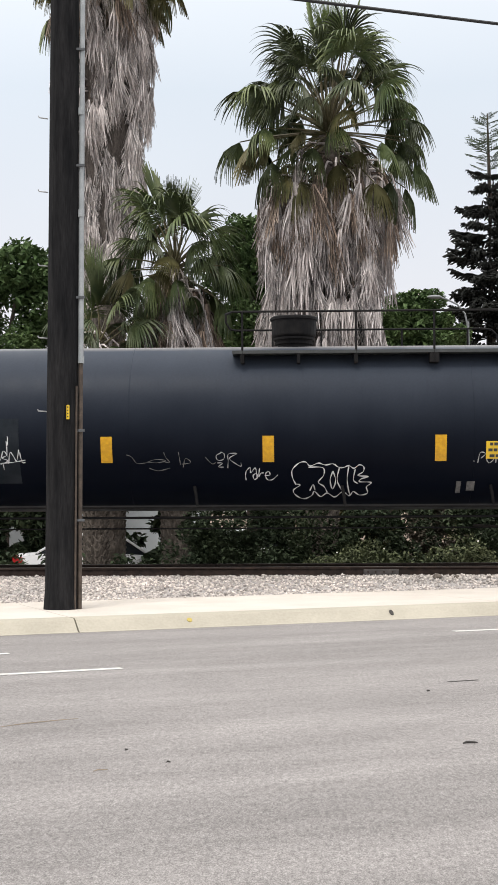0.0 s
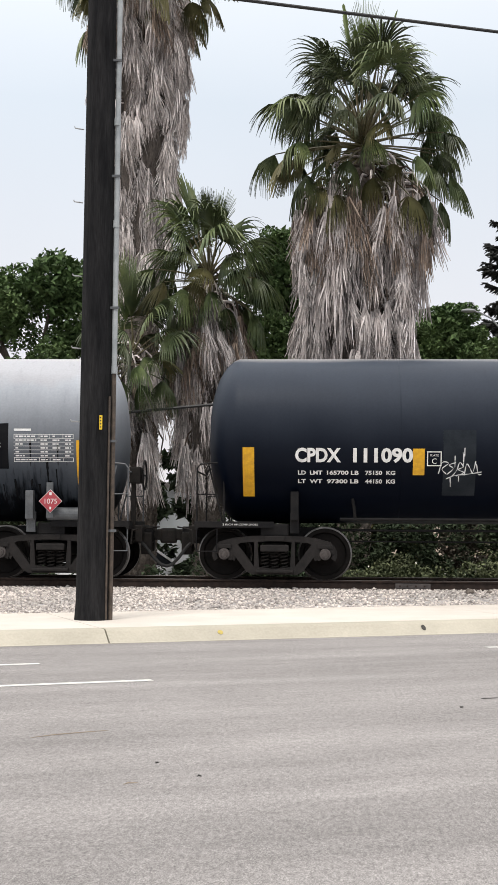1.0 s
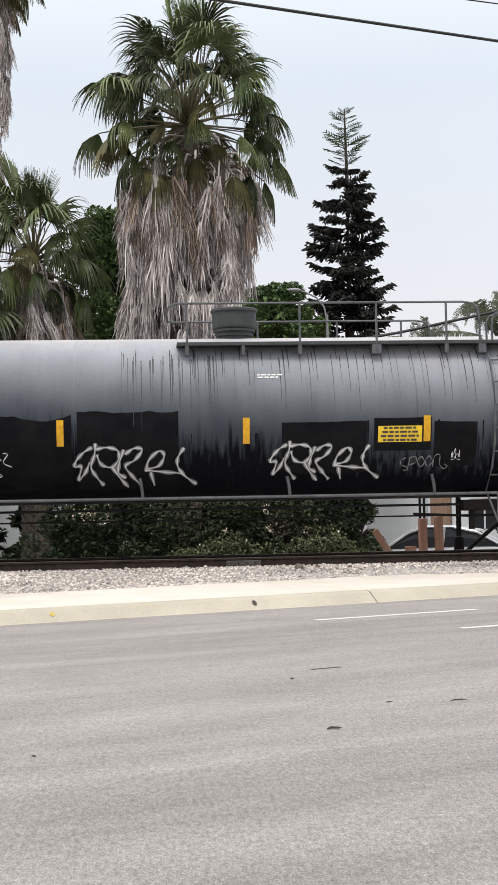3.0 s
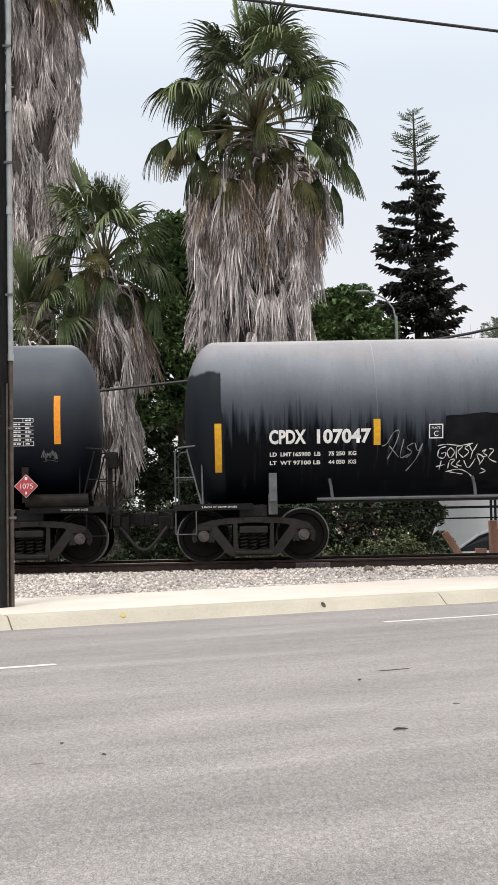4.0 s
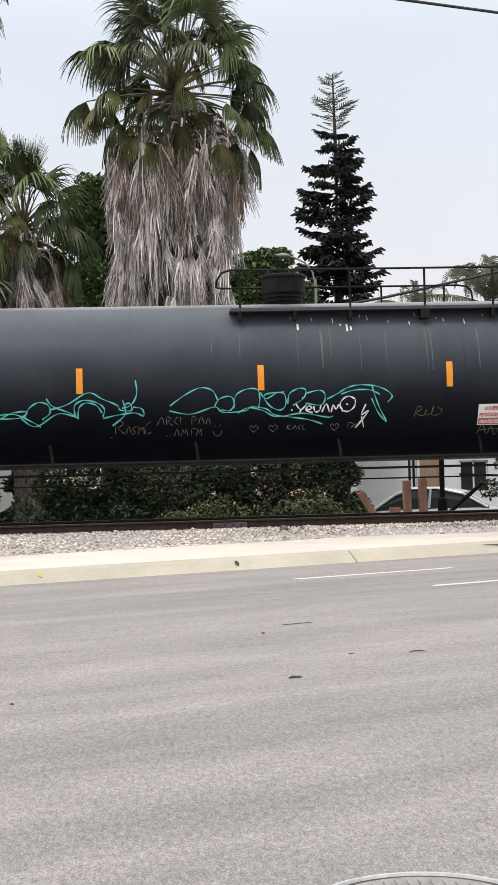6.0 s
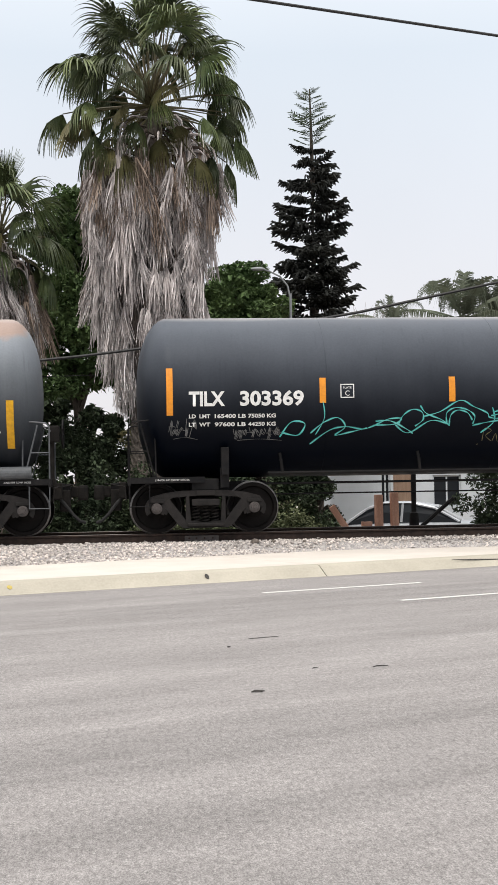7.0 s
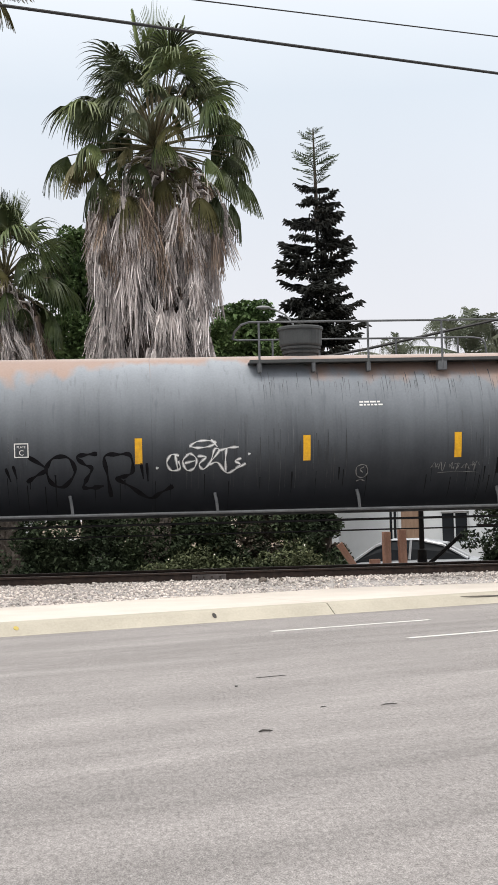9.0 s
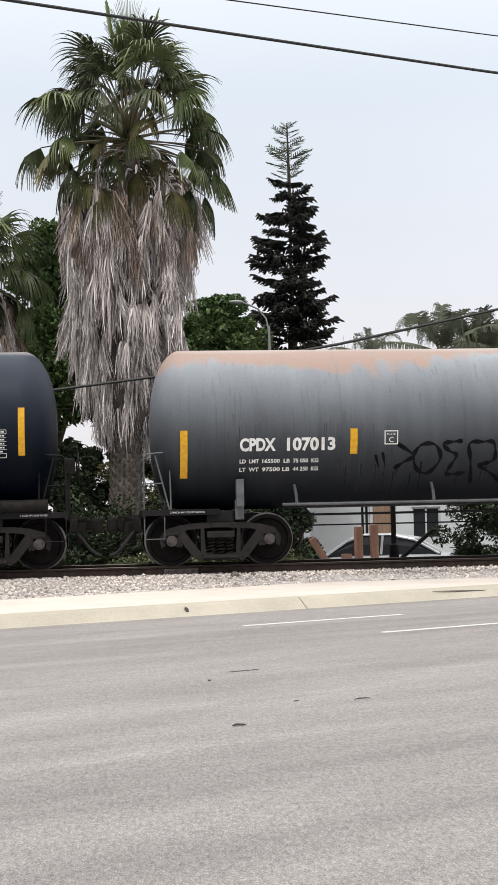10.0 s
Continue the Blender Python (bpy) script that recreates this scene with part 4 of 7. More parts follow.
        for ax in (-AXLE, AXLE):
            ws = new("wheelset")
            ws.parent, ws.matrix_basis = car, pose(s * TRUCK_X + ax, 0, WHEEL_R)
            WHEELSETS.append((ws, s * TRUCK_X + ax, u))
            shared("wheel", WHEEL_ME, ws, pose(0, -0.79, 0))
            shared("wheel", WHEEL_ME, ws, pose(0, 0.79, 0, 0, 0, 180))
            shared("axle", AXLE_ME, ws, pose(0, 0, 0))
            shared("bearing_cap", CAP_ME, ws, pose(0, -1.08, 0))
            shared("bearing_cap", CAP_ME, ws, pose(0, 1.08, 0, 0, 0, 180))
    # underside pipes, brake gear
    for y, z, rr in ((-0.5, 0.88, 0.022), (-0.3, 0.68, 0.014)):
        b = bm_()
        rod(b, (-7.2, y, z), (7.2, y, z), rr, n=6)
        part("brake_pipe", b, BLACK_STEEL, car)
    b = bm_()
    box(b, (5.6, -0.85, 0.88), (0.28, 0.26, 0.15), 0.02)
    part("brake_valve", b, GREY_STEEL, car, "small grey brake valve box under the tank")
    b = bm_()
    rod(b, (6.0, -0.75, 0.86), (6.6, -0.75, 0.86), 0.13, n=14)
    part("brake_cylinder", b, TRUCK_STEEL, car, "black brake cylinder under the tank")
    b = bm_()
    box(b, (4.75, -0.3, 0.86), (1.3, 0.5, 0.2), 0.02)
    box(b, (4.3, -0.35, 0.62), (0.1, 0.1, 0.4), 0.01)
    box(b, (5.25, -0.35, 0.66), (0.12, 0.12, 0.34), 0.01)
    tube(b, [(3.2, -0.4, 0.72), (4.3, -0.4, 0.66), (5.3, -0.4, 0.7), (7.0, -0.4, 0.6)], 0.025, 6)
    part("brake_rigging", b, TRUCK_STEEL, car, "black brake levers and rods under the tank")
    b = bm_()
    rod(b, (TRUCK_X - 0.05, -1.12, 1.14), (TRUCK_X + 1.05, -1.12, 1.14), 0.115, n=16)
    part("air_reservoir", b, metal if metal is GREY_STEEL else TRUCK_STEEL, car, "horizontal air reservoir on the end platform", smooth=False)
    # top walkway, dome and railing
    wx0, wx1, wz = -1.1, 5.28, TANK_R + TANK_Z - 0.26
    for y in (-1.02, 1.02):
        b = bm_()
        box(b, ((wx0 + wx1) / 2, y, wz + 0.03), (wx1 - wx0, 0.42, 0.03), 0.005)
        box(b, ((wx0 + wx1) / 2, y * 1.22, wz + 0.03), (wx1 - wx0, 0.03, 0.06), 0.005)
        part("walkway", b, DOME_STEEL, car, "narrow steel roof walkway beside the dome")
    for x, w in ((-0.92, 0.07), (0.07, 0.06), (1.08, 0.07), (2.45, 0.17), (3.71, 0.07), (4.36, 0.14), (5.0, 0.12)):
        b = bm_()
        box(b, (x, -1.16, wz - 0.07), (w, 0.18, 0.2), 0.012)
        part("walkway_bracket", b, metal, car)
    for y, far, posts in ((-1.24, 4.31, (-0.92, 1.08, 2.45, 3.71)), (1.24, 3.95, (-0.4, 0.54, 2.1, 3.37))):
        b = bm_()
        tube(b, [(wx0 - 0.12, y * 0.8, wz + 0.735), (wx0, y, wz + 0.745), (0.5, y, wz + 0.745), (far - 0.3, y, wz + 0.745), (far - 0.12, y, wz + 0.72), (far - 0.02, y, wz + 0.62), (far, y, wz + 0.45), (far, y, wz)], 0.021, 6)
        part("handrail", b, metal, car, "bent pipe safety railing")
        for x in posts:
            b = bm_()
            rod(b, (x, y, wz - 0.14), (x, y, wz + 0.745), 0.022, n=6)
            part("rail_post", b, metal, car)
    b = bm_()
    tube(b, [(wx0 - 0.12, -0.99, wz + 0.735), (wx0 - 0.16, 0, wz + 0.735), (wx0 - 0.12, 0.99, wz + 0.735)], 0.021, 6)
    part("end_rail", b, metal, car)
    b = bm_()
    lathe(b, [(0, 0.3), (0.12, 0.3), (0.12, 0.35), (0.16, 0.36), (0.16, 0.33), (0.2, 0.34), (0.2, 0.38), (0.24, 0.385), (0.24, 0.36), (0.28, 0.4), (0.3, 0.405), (0.56, 0.415), (0.57, 0.44), (0.61, 0.44), (0.63, 0.42), (0.64, 0.1)], 28, axis="z")
    part("dome", b, DOME_STEEL if metal is GREY_STEEL else BLACK_STEEL, car, "round steel protective dome housing", pose(0, 0, TANK_Z + TANK_R - 0.08))
    # ladder
    b = bm_()
    lx0, lx1 = 4.47, 4.97
    for x in (lx0, lx1):
        tube(b, [(x, -1.62, 0.55)] + [(x, skin(x, z, 0.09).y, skin(x, z, 0.09).z) for z in (1.2, 1.6, 2.0, 2.5, 3.0, 3.4, 3.7, 3.9)], 0.02, 6)
        tube(b, [(x, -1.62, 0.55), (x, -1.62, 1.1)], 0.02, 6)
    part("ladder_stile", b, metal, car, "upright bars of the side ladder")
    for k in range(8):
        z = 0.58 + 0.41 * k
        y = skin(0, z, 0.09).y if z > 1.2 else -1.62
        if k == 1:
            y = -1.62
        b = bm_()
        rod(b, (lx0, y, z), (lx1, y, z), 0.015, n=6)
        part("rung", b, metal, car)
    b = bm_()
    for y in (-1.2, -0.8):
        tube(b, [(4.55, y, wz), (4.55, y, wz + 0.42), (4.6, y, wz + 0.53), (4.7, y, wz + 0.57), (4.95, y, wz + 0.58), (5.1, y, wz + 0.72), (5.26, y, wz + 0.73)], 0.02, 6)
        rod(b, (5.11, y, wz - 0.12), (5.11, y, wz + 0.73), 0.021, n=6)
        rod(b, (4.96, y, wz), (4.96, y, wz + 0.58), 0.016, n=6)
    part("ladder_hoop", b, metal, car)
    # hand brake on the front end
    b = bm_()
    box(b, (9.72, -0.5, 1.85), (0.2, 0.34, 0.3), 0.03)
    box(b, (9.68, -0.5, 1.3), (0.08, 0.1, 0.9), 0.01)
    brake = part("hand_brake", b, TRUCK_STEEL, car, "dark hand brake gearbox on the car's end")
    b = bm_()
    ring = [(9.88, -0.5 + 0.26 * math.cos(k * math.tau / 20), 1.85 + 0.26 * math.sin(k * math.tau / 20)) for k in range(21)]
    tube(b, ring, 0.018, 6)
    for k in range(3):
        rod(b, (9.84, -0.5, 1.85), ring[k * 7], 0.014, n=6)
    part("brake_wheel", b, BLACK_STEEL, brake)
    # reflectors along the flank
    half, z_low, z_end, places = strips
    for k, x in enumerate(places):
        end = k in (0, len(places) - 1)
        z, tall = (z_end, 0.42) if end else (z_low, 0.225)
        patch("reflector", x - half, x + half, z - tall, z + tall, reflector, car, "upright yellow reflective strip", 0.006)
    return car


def data_table(car, x, z, w, h):
    """A stencilled grid of small figures."""
    r = [(x, x + w, z + h * k / 7 - 0.004, z + h * k / 7 + 0.004) for k in range(8)]
    r += [(x + w * k, x + w * k + 0.008, z, z + h) for k in (0, 0.42, 0.6, 0.82, 0.992)]
    print_mark = random.Random(int(abs(x) * 100))
    for k in range(7):
        for c0, c1 in ((0.03, 0.38), (0.45, 0.57), (0.65, 0.78), (0.86, 0.96)):
            a = c0
            while a < c1 - 0.02 and print_mark.random() < 0.92:
                ln = print_mark.uniform(0.03, 0.08)
                r.append((x + w * a, x + w * min(a + ln, c1), z + h * (k + 0.34) / 7, z + h * (k + 0.68) / 7))
                a += ln + 0.014
    bars("data_table", r, WHITE_MARK, car, "stencilled white table of fine print")
    bars("table_heading", [(x, x + 0.3, z + h + 0.06, z + h + 0.1)], WHITE_MARK, car)


def placard(car, x, z, red=PLACARD_RED):
    """A diamond placard held by its frame."""
    b = bm_()
    box(b, (0, 0, 0), (0.292, 0.012, 0.292), 0.004, pose(0, 0, 0, 0, 45, 0))
    p = Vector((x, -1.34, z))
    ob = part("placard", b, WHITE_MARK, car, "red diamond hazard placard with white number", pose(*p))
    b = bm_()
    box(b, (0, -0.009, 0), (0.28, 0.006, 0.28), 0.002, pose(0, 0, 0, 0, 45, 0))
    part("placard_face", b, red, ob)
    cu = bpy.data.curves.new("number", "FONT")
    cu.body, cu.size, cu.align_x = "1075", 0.125, "CENTER"
    o = new("number", cu)
    me = bpy.data.meshes.new_from_object(o.evaluated_get(bpy.context.evaluated_depsgraph_get()))
    bpy.data.objects.remove(o)
    me.materials.clear()
    me.materials.append(WHITE_MARK)
    n = new("number", me)
    n.parent, n.matrix_basis = ob, pose(0, -0.016, -0.043, 90, 0, 0)
    b = bm_()
    box(b, (0, -0.0135, 0.13), (0.045, 0.003, 0.05), 0)
    box(b, (0, -0.0135, -0.12), (0.03, 0.003, 0.045), 0)
    tagged(part("placard_symbol", b, WHITE_MARK, ob), kind="stuff")
    b = bm_()
    box(b, (x - 0.02, -1.3, z + 0.02), (0.12, 0.03, 0.62), 0.006)
    part("placard_bracket", b, TRUCK_STEEL if car["label"].startswith("black") else GREY_STEEL, car)


def weights(car, x, z, h, marks, number, gap, lines, columns):
    """Reporting marks with the load limit and light weight below. marks, number: words and width; columns: start and width of each."""
    lettering(marks[0], x, z, h, WHITE_MARK, car, "white stencilled reporting marks", marks[1], bold=0.012)
    lettering(number[0], x + marks[1] + gap, z, h, WHITE_MARK, car, "white stencilled car number", number[1], bold=0.012)
    for dz, words in zip((-0.22, -0.365), lines):
        for word, (start, width) in zip(words, columns):
            lettering(word, x + start, z + dz, 0.068, WHITE_MARK, car, "white stencilled weight line", width, bold=0.003)


def plate_c(car, x, z):
    bars("plate_frame", [(x, x + 0.25, z, z + 0.018), (x, x + 0.25, z + 0.232, z + 0.25), (x, x + 0.018, z, z + 0.25), (x + 0.232, x + 0.25, z, z + 0.25)], WHITE_MARK, car, "small white square frame")
    lettering("PLATE", x + 0.05, z + 0.165, 0.04, WHITE_MARK, car, "", 0.15)
    lettering("C", x + 0.125, z + 0.04, 0.095, WHITE_MARK, car, "", center=True)


def gas_words(car, x, z, w, mat, h=0.085, gap=0.14):
    for k, (word, ww) in enumerate((("NON-ODORIZED", 1.0), ("PETROLEUM GAS", 1.06), ("LIQUEFIED", 0.68))):
        lettering(word, x, z + gap * k, h, mat, car, "stencilled hazard words", w * ww, center=True, bold=0.004, lift=0.012)

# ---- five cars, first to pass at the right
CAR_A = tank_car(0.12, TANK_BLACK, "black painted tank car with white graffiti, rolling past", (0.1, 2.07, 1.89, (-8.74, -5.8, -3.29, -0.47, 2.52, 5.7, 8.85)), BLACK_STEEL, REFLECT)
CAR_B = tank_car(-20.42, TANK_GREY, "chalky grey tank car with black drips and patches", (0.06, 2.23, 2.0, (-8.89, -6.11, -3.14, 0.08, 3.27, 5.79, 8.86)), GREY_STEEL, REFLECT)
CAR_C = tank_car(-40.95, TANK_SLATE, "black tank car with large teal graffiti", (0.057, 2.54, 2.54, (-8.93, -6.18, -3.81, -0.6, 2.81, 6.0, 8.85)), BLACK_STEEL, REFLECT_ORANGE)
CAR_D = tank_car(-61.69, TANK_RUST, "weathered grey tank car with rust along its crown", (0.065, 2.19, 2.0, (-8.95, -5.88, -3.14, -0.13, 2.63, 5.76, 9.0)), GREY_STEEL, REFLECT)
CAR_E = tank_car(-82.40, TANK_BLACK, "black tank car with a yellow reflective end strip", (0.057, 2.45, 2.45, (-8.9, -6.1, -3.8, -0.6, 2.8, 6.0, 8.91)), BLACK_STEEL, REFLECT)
CARS = (CAR_A, CAR_B, CAR_C, CAR_D, CAR_E)


def label_bars(car, x, z, w, h, back, ink, rows, label, name="warning_label"):
    """A stuck-on label whose print is too fine to read."""
    patch(name, x, x + w, z, z + h, back, car, label, 0.007)
    r = random.Random(int(x * 10))
    rects = []
    for k in range(rows):
        zz = z + h * (k + 0.25) / rows
        a = x + w * r.uniform(0.04, 0.14)
        end = x + w * r.uniform(0.84, 0.96)
        while a < end - 0.03:
            ln = r.uniform(0.05, 0.16) * w
            rects.append((a, min(a + ln, end), zz, zz + h * 0.5 / rows))
            a += ln + 0.03 * w
    bars("label_print", rects, ink, car, lift=0.013)


def fine_print(car, x, z, w, rows=1, h=0.03, mat=None):
    r = random.Random(int(x * 7 + z * 13))
    rects = []
    for k in range(rows):
        a = x
        while a < x + w:
            ln = r.uniform(0.04, 0.12)
            rects.append((a, a + ln, z - k * h * 1.8, z - k * h * 1.8 + h))
            a += ln + 0.02
    bars("fine_print", rects, mat or WHITE_MARK, car, "tiny white stencilled print")


def tag(car, x0, z0, a0, b0, scale, width, mat, label, lines, lift=0.006):
    """Hand-sprayed letters drawn in sketch units: (a0, b0) on the sketch lies at (x0, z0) on the tank, scale units to a metre, b downwards."""
    b = bm_()
    for line in lines:
        stroke(b, [(x0 + (p - a0) / scale, z0 - (q - b0) / scale) for p, q in line], width, lift)
    return part("graffiti", b, mat, car, label)


# car space: z from the rail head, x from the car's middle
# black car with white graffiti
weights(CAR_A, -7.93, 2.07, 0.235, ("CPDX", 0.79), ("111090", 1.03), 0.21, (("LD  LMT", "165700 LB", "75150  KG"), ("LT  WT", "97300 LB", "44150  KG")), ((0.05, 0.42), (0.55, 0.55), (1.21, 0.52)))
plate_c(CAR_A, -5.66, 2.0)
patch("patch", -5.38, -4.82, 1.5, 2.62, PATCH_SLATE, CAR_A, "square of dull slate paint", 0.003)
tag(CAR_A, -5.8, 1.845, 905, 132, 167, 0.018, SPRAY_WHITE, "white sprayed graffiti tag", (
    ((962, 128), (972, 96), (990, 98), (972, 114), (984, 128)), ((1012, 96), (992, 103), (1004, 113), (986, 130)), ((1000, 136), (1014, 118), (1022, 96), (1032, 108), (1018, 116), (1034, 124), (1012, 134)),
    ((1036, 132), (1042, 100), (1052, 112), (1060, 124), (1068, 92)), ((984, 142), (1012, 132), (1050, 128), (1086, 122)), ((1070, 100), (1076, 128), (1086, 128)), ((996, 138), (998, 165)), ((1020, 134), (1021, 150))))
drips(CAR_A, (-5.08, -5.11, -5.05), 2.28, (0.26, 0.2, 0.15), SPRAY_WHITE, 0.035)
tag(CAR_A, -0.47, 1.845, 660, 130, 218, 0.014, SCRATCH_PAINT, "faint grey sprayed eye and scribbles", (
    ((120, 100), (140, 108), (160, 132), (195, 130)), ((195, 130), (230, 118), (270, 122), (240, 130), (200, 128)), ((205, 150), (240, 160), (285, 150)), ((262, 90), (270, 110), (285, 130), (260, 125)), ((318, 90), (322, 112), (325, 138)), ((330, 136), (365, 130), (345, 115), (335, 148)), ((420, 110), (445, 135), (460, 130))))
tag(CAR_A, -0.47, 1.845, 660, 130, 218, 0.016, SPRAY_PALE, "thin white sprayed letters", (
    ((480, 95), (462, 105), (468, 122), (490, 118), (492, 98), (478, 92)), ((505, 152), (507, 125), (508, 100), (540, 98), (512, 115), (535, 135), (555, 145), (555, 132)), ((465, 132), (485, 133), (470, 146), (490, 148))))
tag(CAR_A, -0.47, 1.845, 660, 130, 218, 0.018, SPRAY_WHITE, "thin white sprayed letters", (
    ((574, 197), (572, 178), (576, 162), (590, 150), (592, 170), (610, 152), (616, 192)), ((600, 180), (612, 172), (618, 185), (606, 195), (600, 180)), ((626, 152), (622, 185), (630, 172), (642, 170)), ((645, 180), (665, 178), (660, 165), (648, 175), (655, 195), (675, 195), (695, 178))))
tag(CAR_A, -0.47, 1.845, 660, 130, 218, 0.022, SPRAY_WHITE, "white bubble-letter graffiti outline", (
    ((765, 215), (752, 190), (750, 160), (775, 135), (800, 130), (818, 145), (850, 135), (875, 142), (905, 138), (925, 150), (945, 152), (965, 145), (985, 155), (1005, 142), (1022, 150), (1020, 168), (1000, 182), (1042, 186), (1015, 194), (1008, 205), (1052, 208), (1035, 225), (1040, 248), (1010, 255), (985, 242), (970, 258), (945, 242), (915, 262), (885, 247), (860, 260), (835, 240), (826, 256), (795, 268), (765, 255), (755, 235), (780, 217), (762, 212)),
    ((818, 238), (830, 215), (838, 236)), ((812, 150), (866, 152), (870, 180), (850, 206), (872, 222), (885, 245)), ((905, 165), (895, 198), (905, 232), (916, 200), (905, 165)), ((930, 150), (922, 200), (945, 242)), ((965, 148), (960, 200), (972, 255)), ((990, 158), (984, 198), (1002, 212))))
bars("paint_dab", [(2.82, 2.9, 1.3, 1.5), (3.0, 3.14, 1.34, 1.5)], SCRATCH_PAINT, CAR_A)
label_bars(CAR_A, 3.3, 1.88, 0.62, 0.3, SIGN_YELLOW, TEXT_DARK, 3, "yellow emergency contact label")
tag(CAR_A, -0.47, 1.845, 660, 130, 218, 0.018, SPRAY_PALE, "white sprayed graffiti letters under the label", (
    ((1436, 130), (1440, 132)), ((1452, 138), (1460, 100), (1480, 104), (1463, 121)), ((1500, 103), (1485, 120), (1495, 138), (1512, 122), (1500, 103)), ((1520, 138), (1523, 104), (1540, 110), (1525, 120), (1542, 138)), ((1546, 107), (1585, 103)), ((1562, 105), (1556, 138)), ((1484, 90), (1510, 72), (1560, 92))))
label_bars(CAR_A, 5.75, 1.9, 0.55, 0.38, WHITE_MARK, TEXT_RED, 3, "white hazard label")
data_table(CAR_A, 7.3, 1.85, 0.95, 0.5)
placard(CAR_A, 8.1, 1.36)

# chalky grey car
weights(CAR_B, -8.0, 2.06, 0.235, ("CPDX", 0.645), ("107047", 0.95), 0.19, (("LD  LMT", "165900  LB", "75 250  KG"), ("LT  WT", "97100 LB", "44 050  KG")), ((0.01, 0.38), (0.42, 0.48), (1.04, 0.49)))
plate_c(CAR_B, -5.2, 2.1)
tag(CAR_B, -3.14, 2.005, 581, 265, 142, 0.02, SPRAY_HAZE, "thin pale sprayed letters", (
    ((172, 268), (184, 262), (200, 236), (214, 232), (206, 262), (186, 300)), ((190, 268), (214, 296)), ((226, 252), (218, 296), (240, 288)), ((250, 262), (234, 272), (246, 284), (232, 298)), ((254, 262), (262, 282), (274, 262), (258, 300), (234, 330))))
patch("patch", -4.9, -2.95, 1.3, 2.5, PATCH, CAR_B, "broad patch of matt black paint", 0.003, 0.12, 3, 14)
patch("patch", -2.85, -1.1, 1.2, 2.58, PATCH, CAR_B, "broad patch of matt black paint", 0.003, 0.1, 4, 14)
tag(CAR_B, -3.14, 2.005, 738, 86, 178, 0.018, SPRAY_WHITE, "white scribbled graffiti tag", (
    ((425, 95), (405, 103), (402, 125), (420, 130), (426, 114), (412, 116)), ((440, 98), (430, 112), (440, 130), (453, 112), (440, 98)), ((460, 132), (459, 98), (478, 95), (464, 112), (482, 130)), ((502, 90), (485, 100), (498, 112), (484, 127)), ((500, 95), (510, 110), (524, 88)), ((510, 110), (505, 134)),
    ((435, 162), (440, 138), (456, 135), (445, 150), (467, 160)), ((472, 138), (462, 150), (480, 156)), ((484, 138), (500, 162), (520, 133)), ((536, 146), (524, 120), (546, 130), (534, 152)), ((540, 112), (552, 105), (545, 117), (556, 125), (540, 129)), ((562, 104), (576, 108), (562, 132), (588, 146)),
    ((430, 172), (470, 165), (500, 176), (517, 191)), ((484, 180), (460, 176), (438, 172)), ((398, 156), (424, 150)), ((413, 138), (408, 166)), ((540, 163), (556, 172), (538, 179)), ((400, 92), (428, 88), (470, 92), (510, 86))))
BIG_LETTERS = (
    ((835, 90), (808, 105), (785, 130), (780, 148), (800, 148), (790, 188), (812, 165), (826, 135)), ((845, 78), (842, 110), (830, 150), (848, 182), (868, 206)), ((845, 96), (880, 91), (912, 100), (916, 125), (895, 150), (862, 142), (848, 112)), ((895, 150), (922, 188), (945, 212)),
    ((932, 98), (918, 135), (914, 168), (938, 184)), ((935, 112), (965, 94), (988, 100), (965, 130), (936, 148), (958, 180), (985, 208)), ((1000, 166), (1008, 132), (1040, 104), (1056, 118), (1040, 148), (1005, 160), (1060, 168), (1110, 172)), ((1014, 168), (1026, 208)),
    ((1118, 95), (1100, 122), (1098, 150), (1120, 180), (1158, 206)))
for x0, scale in ((-3.14, 178), (0.294, 194)):
    tag(CAR_B, x0, 2.005, 738, 86, scale, 0.075, SPRAY_HAZE, "wide soft white sprayed letters", BIG_LETTERS)
    tag(CAR_B, x0, 2.005, 738, 86, scale, 0.026, SPRAY_WHITE, "white cores of the sprayed letters", BIG_LETTERS, 0.010)
patch("patch", 0.7, 2.2, 1.5, 2.36, PATCH, CAR_B, "broad patch of matt black paint", 0.003, 0.05, 6, 14)
patch("patch", 2.33, 3.35, 1.86, 2.42, PATCH, CAR_B, "black square round the label", 0.003, 0.02, 7, 6)
label_bars(CAR_B, 2.4, 2.0, 0.78, 0.28, SIGN_YELLOW, TEXT_DARK, 4, "yellow emergency contact label")
patch("patch", 3.4, 4.17, 1.58, 2.34, PATCH, CAR_B, "square of matt black paint", 0.003, 0.02, 8, 6)
tag(CAR_B, 5.79, 2.005, 1220, 257, 260, 0.018, SPRAY_HAZE, "thin grey sprayed letters", (
    ((472, 330), (450, 343), (455, 362), (480, 372), (484, 384), (468, 386)), ((492, 330), (484, 388)), ((488, 332), (516, 325), (521, 350), (494, 362)), ((545, 324), (528, 345), (545, 372), (561, 350), (545, 324)), ((580, 321), (565, 345), (578, 370), (599, 348), (580, 321)), ((601, 372), (606, 325), (630, 319), (633, 360), (655, 382), (669, 370), (655, 361))))
tag(CAR_B, 5.79, 2.005, 1220, 257, 260, 0.012, SCRATCH_PAINT, "faint scratched letters", (
    ((1368, 355), (1372, 325), (1384, 330), (1372, 340)), ((1392, 355), (1394, 325), (1406, 332), (1394, 340), (1408, 355)), ((1420, 325), (1412, 340), (1422, 355), (1432, 340), (1420, 325)), ((1440, 325), (1446, 352), (1456, 325), (1462, 352), (1472, 322))))
